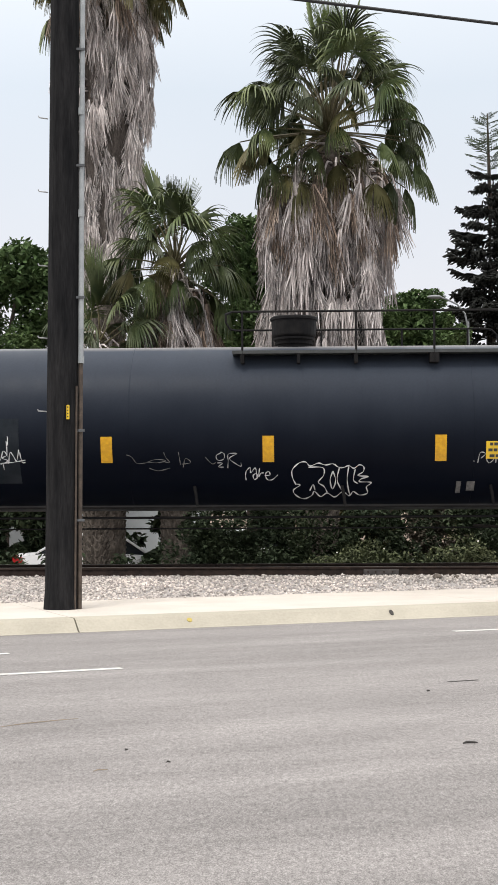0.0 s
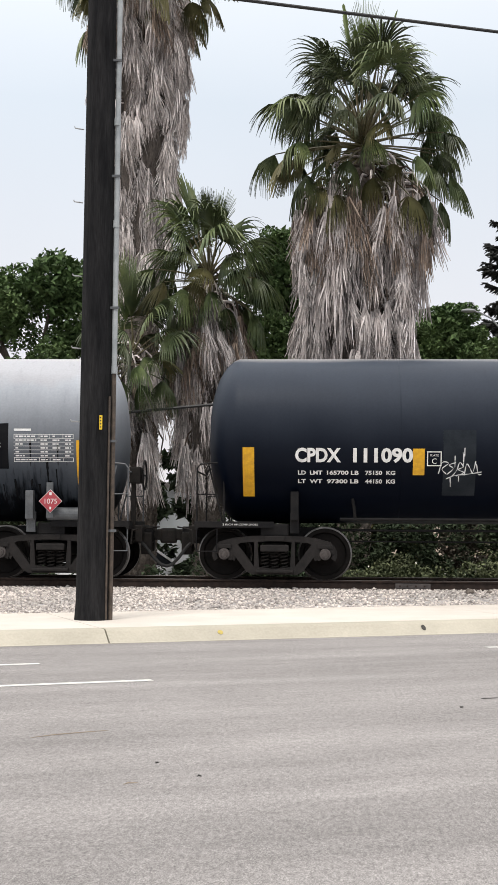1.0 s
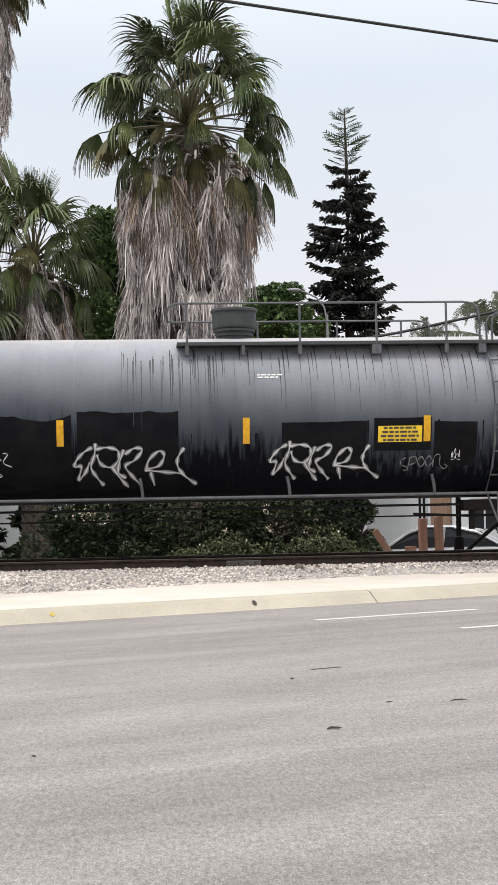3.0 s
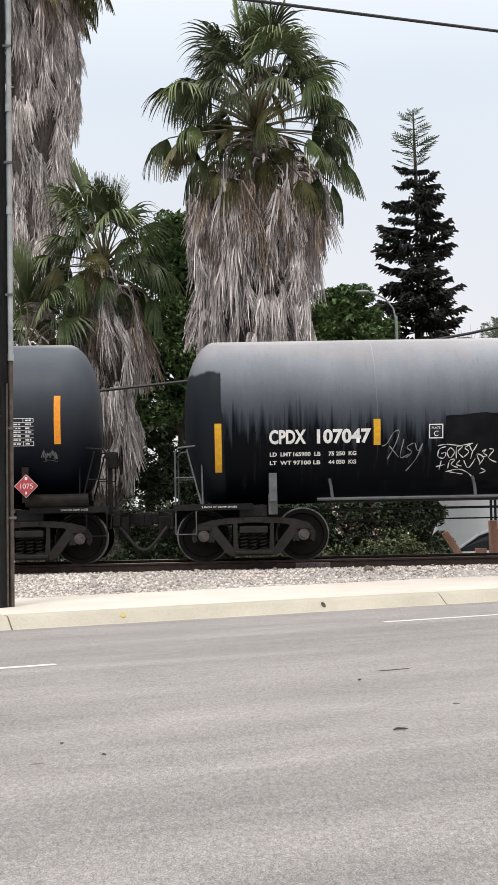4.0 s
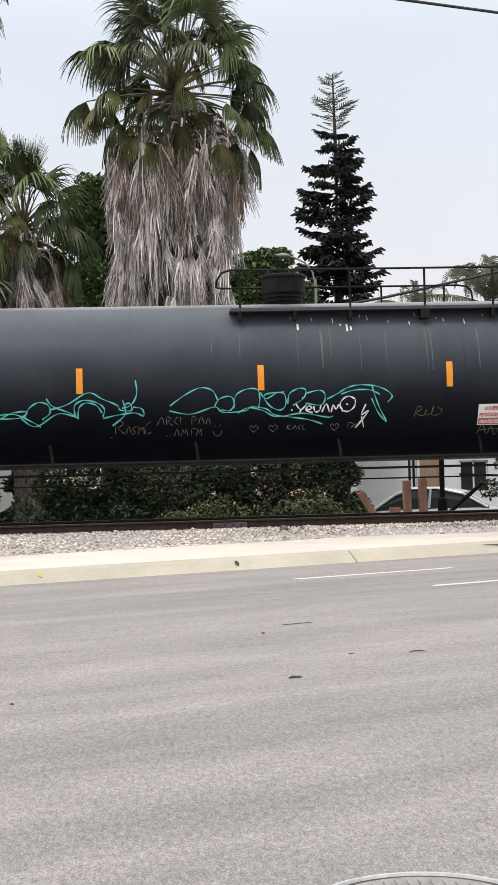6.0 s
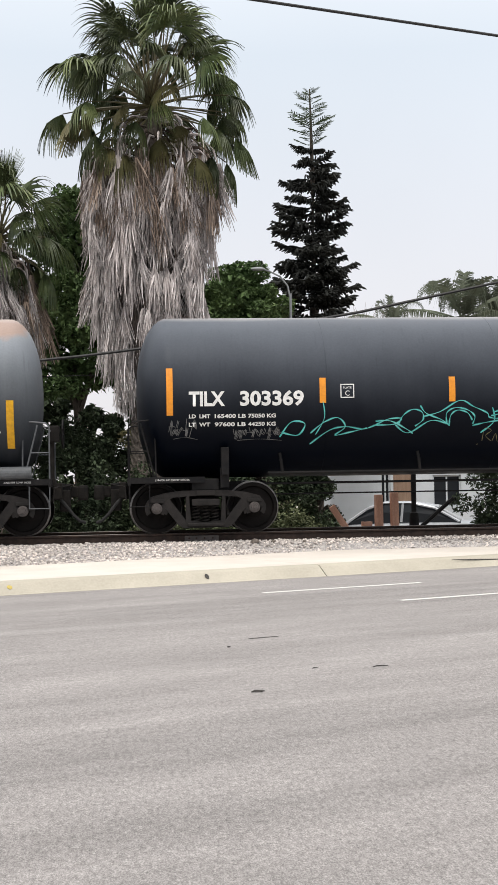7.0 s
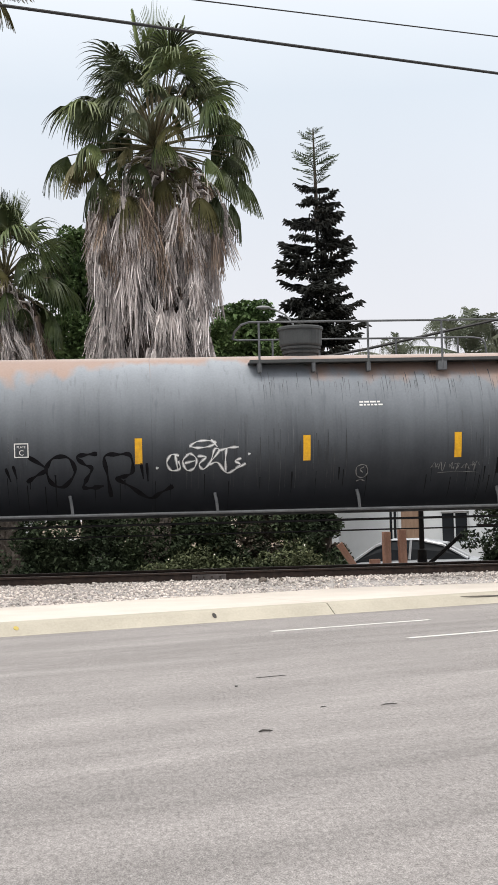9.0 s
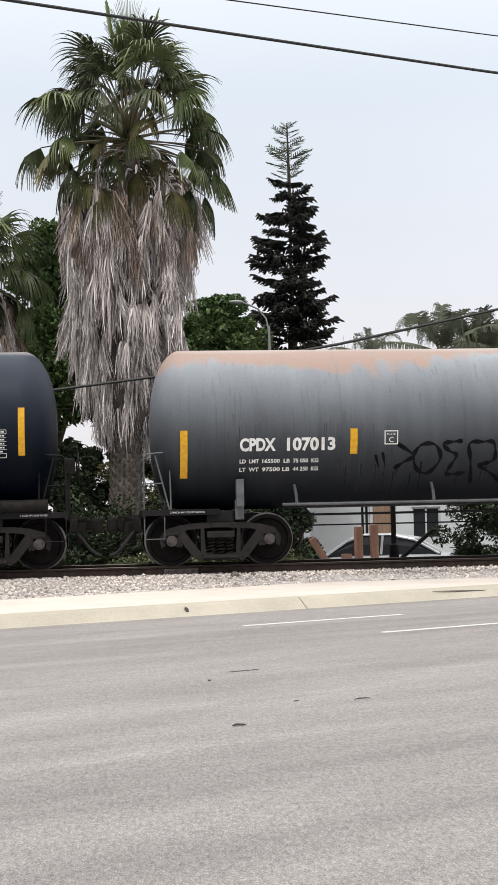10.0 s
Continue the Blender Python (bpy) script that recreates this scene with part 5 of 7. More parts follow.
scrawl(CAR_B, 3.7, 1.7, 0.2, 0.16, SPRAY_WHITE, 18, 2, 0.012, "small white graffiti tag")
patch("patch", 6.32, 7.6, 1.93, 2.72, PATCH, CAR_B, "black panel behind the stencilled words", 0.004, 0.02, 9, 10)
gas_words(CAR_B, 6.98, 2.12, 0.92, WHITE_MARK, 0.1, 0.165)
data_table(CAR_B, 7.7, 2.05, 1.05, 0.47)
fine_print(CAR_B, 6.98, 1.86, 0.28, 3, 0.022)
placard(CAR_B, 8.33, 1.36)
drips(CAR_B, [-2.1 + 0.06 * i for i in range(30)], 3.62, [0.3 + 1.1 * ((i * 37) % 10) / 10 for i in range(30)], DRIP_GREY, 0.026, "dark vertical run marks", 1)
drips(CAR_B, [-0.9 + 0.13 * i for i in range(46)], 3.7, [0.3 + 0.9 * ((i * 53) % 10) / 10 for i in range(46)], DRIP_GREY, 0.024, "dark vertical run marks", 2)
drips(CAR_B, [6.5 + 0.1 * i for i in range(4)], 3.35, (0.5, 0.9, 0.4, 0.6), DRIP_GREY, 0.02, "", 3)
drips(CAR_B, [4.6 + 0.21 * i for i in range(19)], 1.75, [0.25 + 0.4 * ((i * 31) % 10) / 10 for i in range(19)], PATCH, 0.06, "dark vertical run marks", 4)
fine_print(CAR_B, 0.3, 3.2, 0.35, 2, 0.025)

r = random.Random(77)
for z, count in ((1.85, 46), (1.5, 40), (2.3, 22)):
    drips(CAR_B, [r.uniform(-8.8, 8.8) for _ in range(count)], z, [r.uniform(0.15, 0.6) for _ in range(count)], PATCH, 0.055, "dark paint runs along the flank", count)
drips(CAR_D, [r.uniform(-8.8, 8.8) for _ in range(40)], 1.75, [r.uniform(0.15, 0.6) for _ in range(40)], PATCH, 0.03, "dark paint runs along the flank", 91)
drips(CAR_D, [r.uniform(-1, 5.0) for _ in range(90)], 3.5, [r.uniform(0.1, 0.45) for _ in range(90)], RUN_SOFT, 0.016, "dark paint runs below the walkway", 92)

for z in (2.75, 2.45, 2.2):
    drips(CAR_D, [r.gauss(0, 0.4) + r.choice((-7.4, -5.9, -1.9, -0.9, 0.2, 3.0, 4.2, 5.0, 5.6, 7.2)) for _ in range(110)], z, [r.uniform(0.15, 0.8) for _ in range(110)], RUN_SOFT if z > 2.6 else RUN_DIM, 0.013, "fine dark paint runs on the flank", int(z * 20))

# black car with teal graffiti
weights(CAR_C, -8.59, 2.29, 0.255, ("TILX", 0.645), ("303369", 1.15), 0.27, (("LD  LMT", "165400 LB", "75050 KG"), ("LT  WT", "97600 LB", "44250 KG")), ((0.0, 0.38), (0.46, 0.56), (1.06, 0.5)))
plate_c(CAR_C, -5.86, 2.4)
scrawl(CAR_C, -8.95, 1.75, 0.5, 0.3, SCRATCH_PAINT, 20, 4, 0.012, "faint grey scratched graffiti", True)
scrawl(CAR_C, -7.85, 1.7, 0.9, 0.2, SCRATCH_PAINT, 21, 6, 0.012, "faint grey scratched graffiti", True)
TEAL_LEFT = (
    ((0, 240), (40, 222), (85, 220), (60, 238), (0, 240)), ((75, 240), (90, 210), (120, 192), (150, 200), (155, 225), (130, 245)), ((65, 240), (110, 266), (180, 228), (240, 240)), ((145, 180), (165, 205), (215, 225), (245, 245)),
    ((155, 215), (210, 200), (275, 165), (320, 185), (365, 205), (375, 220), (410, 222), (405, 200), (385, 205)), ((235, 240), (232, 205), (260, 188), (300, 195), (325, 215), (320, 240)), ((242, 245), (246, 212), (268, 196), (300, 204), (318, 228)),
    ((320, 245), (370, 235), (420, 230), (448, 240), (443, 218), (415, 212)), ((380, 215), (410, 205), (428, 170), (424, 128)), ((0, 228), (50, 228), (105, 255), (125, 268)),
    ((-210, 297), (-148, 254), (-95, 244), (-40, 252), (0, 240)), ((-210, 263), (-171, 231), (-124, 215), (-98, 244), (-130, 270), (-85, 262), (-27, 249)))
tag(CAR_C, -0.6, 2.315, 821, 168, 178, 0.036, SPRAY_TEAL_THIN, "soft teal edges of the sprayed letters", TEAL_LEFT)
tag(CAR_C, -0.6, 2.315, 821, 168, 178, 0.02, SPRAY_TEAL, "large teal outlined graffiti lettering", TEAL_LEFT, 0.010)
b = bm_()
stroke(b, [(-6.95, 1.72), (-6.75, 1.98), (-6.5, 1.95), (-6.62, 1.75), (-6.92, 1.8)], 0.03)
part("graffiti", b, SPRAY_TEAL, CAR_C, "teal sprayed curl")
b = bm_()
stroke(b, [(-6.3, 1.75), (-6.15, 2.05), (-6.18, 2.35)], 0.02)
stroke(b, [(-3.25, 1.75), (-3.02, 1.95), (-3.06, 2.2)], 0.03)
part("graffiti", b, SPRAY_TEAL, CAR_C, "thin teal spray lines")
TEAL_RIGHT = (
    ((622, 345), (660, 318), (705, 297), (740, 305), (755, 332)), ((745, 350), (760, 328), (790, 322), (800, 340), (790, 360), (765, 358)), ((800, 355), (805, 320), (835, 303), (865, 305), (872, 330), (868, 355)),
    ((872, 312), (890, 330), (920, 315), (940, 318), (945, 345), (930, 362), (900, 350), (885, 320), (940, 312)), ((950, 345), (955, 318), (980, 304), (1000, 308), (995, 330), (965, 350)), ((1000, 318), (1040, 310), (1055, 325), (1045, 350), (1000, 345)),
    ((620, 358), (680, 368), (745, 350), (770, 365), (830, 362), (850, 352), (890, 358), (915, 375), (960, 382), (1010, 390), (1050, 403)), ((810, 368), (840, 354), (880, 362), (920, 380), (990, 372), (1060, 384), (1078, 382)),
    ((1060, 335), (1090, 320), (1115, 306), (1145, 298), (1190, 300), (1225, 312), (1244, 330), (1232, 346)), ((1100, 322), (1135, 312), (1180, 312), (1210, 325)), ((1186, 297), (1196, 330), (1211, 365), (1231, 400), (1206, 375), (1186, 335)))
tag(CAR_C, -0.6, 2.315, 876, 307, 156, 0.034, SPRAY_TEAL_THIN, "soft teal edges of the sprayed letters", TEAL_RIGHT)
tag(CAR_C, -0.6, 2.315, 876, 307, 156, 0.018, SPRAY_TEAL, "large teal outlined graffiti lettering", TEAL_RIGHT, 0.010)
tag(CAR_C, -0.6, 2.315, 500, 140, 141, 0.028, SPRAY_WHITE, "white sprayed letters over the teal ones", (
    ((588, 176), (600, 190), (614, 178)), ((601, 188), (597, 201)), ((615, 192), (629, 187), (619, 181), (614, 193), (631, 198)), ((633, 182), (637, 196), (648, 193), (651, 180)),
    ((654, 197), (665, 177), (673, 197)), ((678, 198), (682, 180), (690, 191), (698, 179), (708, 197)), ((576, 190), (580, 191)), ((604, 160), (608, 162)),
    ((738, 166), (720, 159), (702, 172), (703, 190), (720, 197), (736, 186), (739, 168)), ((716, 178), (721, 180)), ((766, 180), (755, 206), (774, 196), (742, 238)), ((756, 210), (763, 237))))
tag(CAR_C, -0.6, 2.315, 821, 168, 178, 0.013, SPRAY_OCHRE, "thin ochre scrawled letters", (
    ((358, 295), (362, 255), (385, 262), (368, 278), (388, 295)), ((392, 295), (400, 272), (408, 295)), ((425, 272), (412, 280), (422, 290), (410, 297)), ((430, 297), (433, 275), (440, 285), (446, 275), (449, 297)), ((470, 258), (452, 275), (455, 296), (472, 290)), ((342, 306), (348, 304)),
    ((518, 304), (522, 304)), ((530, 304), (534, 304)), ((545, 305), (553, 283), (561, 305)), ((568, 305), (570, 284), (577, 296), (584, 284), (586, 305)), ((612, 284), (600, 284), (600, 305)), ((616, 305), (618, 284), (624, 296), (630, 284), (632, 305)), ((668, 292), (675, 305), (690, 306), (697, 290)), ((673, 275), (677, 277)), ((689, 273), (693, 276)),
    ((1315, 262), (1325, 230), (1340, 235), (1322, 250), (1345, 258), (1355, 240), (1348, 255), (1370, 252), (1378, 225), (1372, 255), (1395, 255), (1404, 238), (1390, 235))))
tag(CAR_C, -0.6, 2.315, 821, 168, 178, 0.012, SCRATCH_PAINT, "faint scratched letters and hearts", tuple(
    ((x, 299), (x - 13, 285), (x - 7, 277), (x, 284), (x + 7, 277), (x + 14, 285), (x, 299)) for x in (798, 860, 1058)) + (
    ((490, 270), (505, 245), (512, 268)), ((520, 270), (522, 245), (535, 252), (524, 260), (540, 272)), ((556, 245), (545, 258), (556, 270)), ((564, 245), (566, 270)), ((600, 270), (602, 245), (614, 252), (604, 260)), ((622, 268), (630, 246), (640, 268)), ((645, 270), (652, 250), (660, 272)),
    ((905, 292), (906, 278)), ((916, 278), (906, 285), (918, 293)), ((924, 292), (930, 279), (936, 292)), ((948, 280), (940, 286), (948, 293)), ((956, 279), (956, 292), (964, 292)), ((1100, 290), (1105, 275), (1120, 280), (1112, 292), (1130, 278))))
drips(CAR_C, (-1.4, -0.9, 0.1, 0.5, 0.72, 1.16, 1.7, 2.38, 2.46, 2.52, 3.35, 4.0, 5.35, 5.42, 6.4), 3.7, (0.9, 0.7, 0.8, 1.0, 0.9, 0.95, 0.9, 0.9, 1.1, 1.0, 0.9, 0.6, 0.8, 0.95, 0.7), RUN_MARK, 0.055, "pale vertical run marks", 5)
bars("splash", [(0.0 + 0.28 * i + 0.05 * ((i * 7) % 5), 0.022 + 0.28 * i + 0.05 * ((i * 7) % 5), 3.62 - 0.05 * (i % 4), 3.66 - 0.05 * (i % 4) + 0.03 * (i % 3)) for i in range(17)], WHITE_MARK, CAR_C, "small white splashes below the walkway")["kind"] = "stuff"
bars("splash", [(0.1, 0.14, 3.4, 3.52), (1.0, 1.03, 3.36, 3.5), (1.07, 1.1, 3.38, 3.46)], WHITE_MARK, CAR_C)["kind"] = "stuff"
patch("hazard_label", 3.35, 3.87, 1.62, 1.99, WHITE_MARK, CAR_C, "white hazard label with red words", 0.007)
gas_words(CAR_C, 3.61, 1.66, 0.44, TEXT_RED, 0.06, 0.115)
patch("label_band", 3.365, 3.855, 1.635, 1.745, TEXT_RED, CAR_C, "red band at the foot of the label", 0.014)
lettering("NON-ODORIZED", 3.61, 1.66, 0.06, WHITE_MARK, CAR_C, "white words on the red band", 0.44, center=True, bold=0.003, lift=0.02)
patch("pale_label", 5.17, 5.83, 2.12, 2.49, SIGN_PALE, CAR_C, "pale yellow emergency contact label", 0.007)
bars("label_print", [(5.25, 5.72, 2.4, 2.45), (5.22, 5.78, 2.33, 2.35), (5.22, 5.78, 2.28, 2.3), (5.25, 5.74, 2.18, 2.23)], TEXT_DARK, CAR_C, lift=0.013)
fine_print(CAR_C, 5.02, 2.07, 1.05, 2, 0.03)
for z0, z1 in ((2.4, 2.51), (2.24, 2.35)):
    patch("white_stripe", 6.02, 6.66, z0, z1, SPRAY_WHITE, CAR_C, "rough white brushed stripe", 0.006, 0.02, 11, 6)
    patch("white_stripe", 6.7, 7.25, z0, z1, SPRAY_WHITE, CAR_C, "rough white brushed stripe", 0.006, 0.02, 12, 6)
data_table(CAR_C, 7.42, 2.1, 1.02, 0.47)
fine_print(CAR_C, 6.25, 2.12, 0.88, 2, 0.022)
bars("box_frame", [(6.74, 7.18, 1.78, 1.81), (6.74, 7.18, 2.05, 2.08), (6.74, 6.77, 1.78, 2.08), (6.98, 7.0, 1.78, 2.08), (7.15, 7.18, 1.78, 2.08), (6.74, 7.0, 1.92, 1.935)], WHITE_MARK, CAR_C, "white stencilled box")
patch("worn_label", 7.22, 7.78, 1.68, 2.02, LABEL_PINK, CAR_C, "worn pinkish hazard label", 0.007)
gas_words(CAR_C, 7.5, 1.71, 0.42, TEXT_RED, 0.055, 0.105)
for x0 in (6.86, 7.09):
    b = bm_()
    rows = [[b.verts.new(skin(x + 0.12 * k / 4, 1.3 + 0.3 * k / 4, 0.005)) for x in (x0, x0 + 0.12)] for k in range(5)]
    for low_pair, top_pair in zip(rows, rows[1:]):
        b.faces.new((low_pair[0], low_pair[1], top_pair[1], top_pair[0]))
    part("paint_dab", b, SCRATCH_PAINT, CAR_C, "grey slanting brush dab")
tag(CAR_C, 6.0, 2.315, 808, 82, 178, 0.02, SPRAY_OCHRE, "faint chalked capital letters", (
    ((685, 215), (690, 172), (703, 195), (716, 172), (722, 212)), ((730, 210), (733, 175), (750, 182), (735, 193), (755, 210)), ((704, 248), (706, 225), (720, 228), (707, 238)), ((730, 230), (730, 247)), ((752, 228), (740, 238), (752, 248)), ((760, 220), (760, 248)), ((775, 228), (762, 238), (778, 248)), ((785, 238), (798, 236), (792, 229), (784, 240), (798, 247)), ((810, 215), (822, 245))))
tag(CAR_C, 6.0, 2.315, 808, 82, 178, 0.012, SCRATCH_PAINT, "faint scratched scribbles", (
    ((340, 235), (355, 205), (372, 235), (385, 210), (400, 238), (415, 212), (430, 240), (448, 215), (466, 242)), ((350, 222), (400, 218), (455, 226)), ((835, 230), (850, 208), (862, 232), (878, 210), (900, 236)), ((784, 190), (810, 185), (795, 205), (812, 200))))
scrawl(CAR_C, 8.55, 1.85, 0.28, 0.16, SCRATCH_PAINT, 35, 4, 0.01, "faint chalked writing", True)
placard(CAR_C, 8.28, 1.4)

# rust-crowned grey car
weights(CAR_D, -7.95, 2.05, 0.22, ("CPDX", 0.65), ("107013", 0.88), 0.2, (("LD  LMT", "165500  LB", "75 050  KG"), ("LT  WT", "97500 LB", "44 250  KG")), ((0.0, 0.35), (0.41, 0.5), (0.97, 0.46)))
plate_c(CAR_D, -5.32, 2.12)
b = bm_()
for x0, z0, x1, z1 in ((-5.48, 1.94, -5.4, 1.71), (-5.35, 1.98, -5.29, 1.75), (-3.1, 1.98, -3.06, 1.7), (-3.0, 1.98, -2.98, 1.66)):
    stroke(b, [(x0, z0), (x1, z1)], 0.05)
stroke(b, [(-5.08, 2.13), (-4.78, 1.92), (-4.95, 1.8), (-5.12, 1.69)], 0.075)
stroke(b, [(-4.78, 1.92), (-4.64, 2.1), (-4.38, 2.1), (-4.27, 1.85), (-4.48, 1.6), (-4.7, 1.68), (-4.78, 1.92)], 0.075)
stroke(b, [(-3.87, 2.16), (-4.05, 2.15), (-4.23, 2.11), (-4.1, 1.98), (-3.97, 1.9), (-4.08, 1.7), (-4.12, 1.58), (-3.95, 1.57), (-3.77, 1.6)], 0.075)
stroke(b, [(-3.64, 1.4), (-3.7, 1.8), (-3.74, 2.11), (-3.5, 2.14), (-3.29, 2.12), (-3.25, 1.85), (-3.38, 1.76), (-3.54, 1.73), (-3.3, 1.58), (-2.96, 1.37), (-2.75, 1.46), (-2.53, 1.57)], 0.075)
part("graffiti", b, SPRAY_BLACK, CAR_D, "broad black sprayed graffiti letters")
FLOWING = (
    ((405, 642), (378, 638), (362, 665), (378, 692), (408, 686), (402, 660)), ((392, 640), (400, 690)),
    ((440, 636), (418, 660), (432, 692), (458, 685), (466, 655), (446, 636), (430, 640)), ((425, 668), (462, 660)),
    ((470, 645), (500, 648), (476, 672), (490, 690), (515, 665), (530, 622), (546, 628), (512, 672), (540, 668), (572, 704), (604, 692), (640, 673)),
    ((548, 627), (580, 618), (615, 616)), ((572, 620), (568, 660), (570, 702)), ((624, 655), (602, 664), (620, 676), (604, 690)),
    ((442, 610), (470, 594), (510, 592), (535, 600), (510, 612), (470, 616), (442, 610)), ((518, 588), (540, 614)),
    ((324, 683), (334, 682)), ((648, 641), (657, 640)))
tag(CAR_D, -3.14, 1.965, 264, 668, 197, 0.055, SPRAY_HAZE, "soft overspray of the white letters", FLOWING)
tag(CAR_D, -3.14, 1.965, 264, 668, 197, 0.026, SPRAY_WHITE, "flowing white sprayed graffiti letters", FLOWING, 0.010)
tag(CAR_D, -0.13, 1.965, 1322, 190, 178, 0.02, SCRATCH_PAINT, "small grey sprayed ring", (
    ((1500, 206), (1484, 216), (1486, 240), (1505, 248), (1520, 234), (1516, 212), (1500, 206)), ((1508, 214), (1496, 222), (1506, 232)), ((1486, 258), (1500, 254), (1514, 259))))
scrawl(CAR_D, 2.15, 1.72, 0.85, 0.16, SCRATCH_PAINT, 42, 6, 0.012, "faint grey scratched graffiti")
fine_print(CAR_D, 0.85, 2.98, 0.35, 2, 0.03)
label_bars(CAR_D, 3.42, 1.965, 0.76, 0.29, SIGN_YELLOW, TEXT_DARK, 4, "yellow emergency contact label")
patch("patch", 3.36, 4.19, 1.67, 1.955, PATCH, CAR_D, "fresh black square below the label", 0.004, 0.01, 13, 6)
patch("patch", 5.95, 6.98, 1.85, 2.37, PATCH, CAR_D, "black panel behind the stencilled words", 0.004, 0.02, 14, 8)
gas_words(CAR_D, 6.46, 1.91, 0.85, WHITE_MARK, 0.1, 0.155)
data_table(CAR_D, 7.62, 2.0, 1.02, 0.48)
tag(CAR_D, 9.0, 2.42, 722, 365, 238, 0.026, SPRAY_WHITE, "white sprayed graffiti letters", (
    ((508, 458), (545, 455), (530, 470), (512, 488), (552, 486)), ((488, 470), (496, 470)), ((548, 492), (566, 455), (578, 490)), ((550, 476), (584, 470)),
    ((608, 455), (588, 462), (602, 475), (584, 490)), ((598, 456), (642, 453)), ((621, 455), (616, 490)), ((640, 490), (640, 455), (664, 460), (646, 474), (668, 496), (678, 498), (675, 482))))
fine_print(CAR_D, 7.02, 1.75, 0.28, 3, 0.022)
label_bars(CAR_D, 7.3, 1.58, 0.16, 0.18, REFLECT, TEXT_DARK, 2, "small faded yellow label")
patch("patch", 7.02, 7.32, 1.1, 1.4, PATCH, CAR_D, "small square of matt black paint", 0.004)
placard(CAR_D, 8.42, 1.4)

# black car that follows
data_table(CAR_E, 7.7, 2.0, 0.95, 0.48)
placard(CAR_E, 8.3, 1.4)

# ---------------------------------------------------------------- palms
def fan_leaf(name, stalk, radius, el, tilt, fold, limp, spread, seed, leaf=None, n=30, split=0.6):
    """A fan palm leaf for a stalk raised by el degrees: the stalk runs out along +x and sags; the pleated blade tips over by tilt,
    its flanks fold down by fold, and its free fingers go limp and hang."""
    r = random.Random(seed)
    bm = bm_()
    down = Matrix.Rotation(radians(el), 3, "Y") @ Vector((0, 0, -1))
    bow = r.uniform(-0.09, 0.09)
    pts = [Vector((stalk * k / 6, bow * math.sin(k * 0.52), 0)) + down * (0.13 * stalk * (k / 6) ** 2) for k in range(7)]
    tube(bm, pts, [0.034, 0.026, 0.02, 0.017, 0.015, 0.013, 0.011], 5)
    for f in bm.faces:
        f.material_index = 1
    hub = Vector(pts[-1])
    rot = Matrix.Rotation(radians(tilt), 3, "Y") @ Matrix.Rotation(radians(r.uniform(-48, 48)), 3, "X")
    half = radians(spread) / n
    up = rot @ Vector((0, 0, 1))
    torn = {r.randrange(2, n - 2) for _ in range(2)}
    steps = (0.03, 0.2, 0.4, 0.58, 0.68, 0.78, 0.89, 1.0)
    for i in range(n):
        if i in torn:
            continue
        a = -radians(spread) + 2 * half * (i + 0.5)
        ln = radius * (1 - 0.26 * (abs(a) / radians(spread)) ** 2) * r.uniform(0.9, 1.1)
        soft = limp * r.uniform(0.55, 1.5)
        d0 = (rot @ Vector((math.cos(a), math.sin(a), 0)) + down * fold * math.sin(a) ** 2).normalized()
        across = rot @ Vector((-math.sin(a), math.cos(a), 0))
        p, last, prev = hub.copy(), 0.0, None
        for q in steps:
            g = 0.35 * limp * q + soft * max(0.0, q - 0.38) ** 1.25 * 3.0
            p = p + (d0 + down * g).normalized() * (ln * (q - last))
            last = q
            w = ln * min(q, split) * math.tan(half)
            if q > split:
                w *= 0.8 * max(0.04, 1 - (q - split) / (1 - split)) ** 0.7
            pleat = up * (0.016 * min(1.0, q * 3) * (1 if q < 0.6 else 0.5))
            row = (bm.verts.new(p - across * w + pleat), bm.verts.new(p - pleat), bm.verts.new(p + across * w + pleat))
            if prev:
                for k in (0, 1):
                    bm.faces.new((prev[k], prev[k + 1], row[k + 1], row[k]))
            prev = row
    me = bpy.data.meshes.new(name)
    bm.to_mesh(me)
    bm.free()
    me.materials.append(leaf or LEAF_PALM), me.materials.append(STALK)
    return me


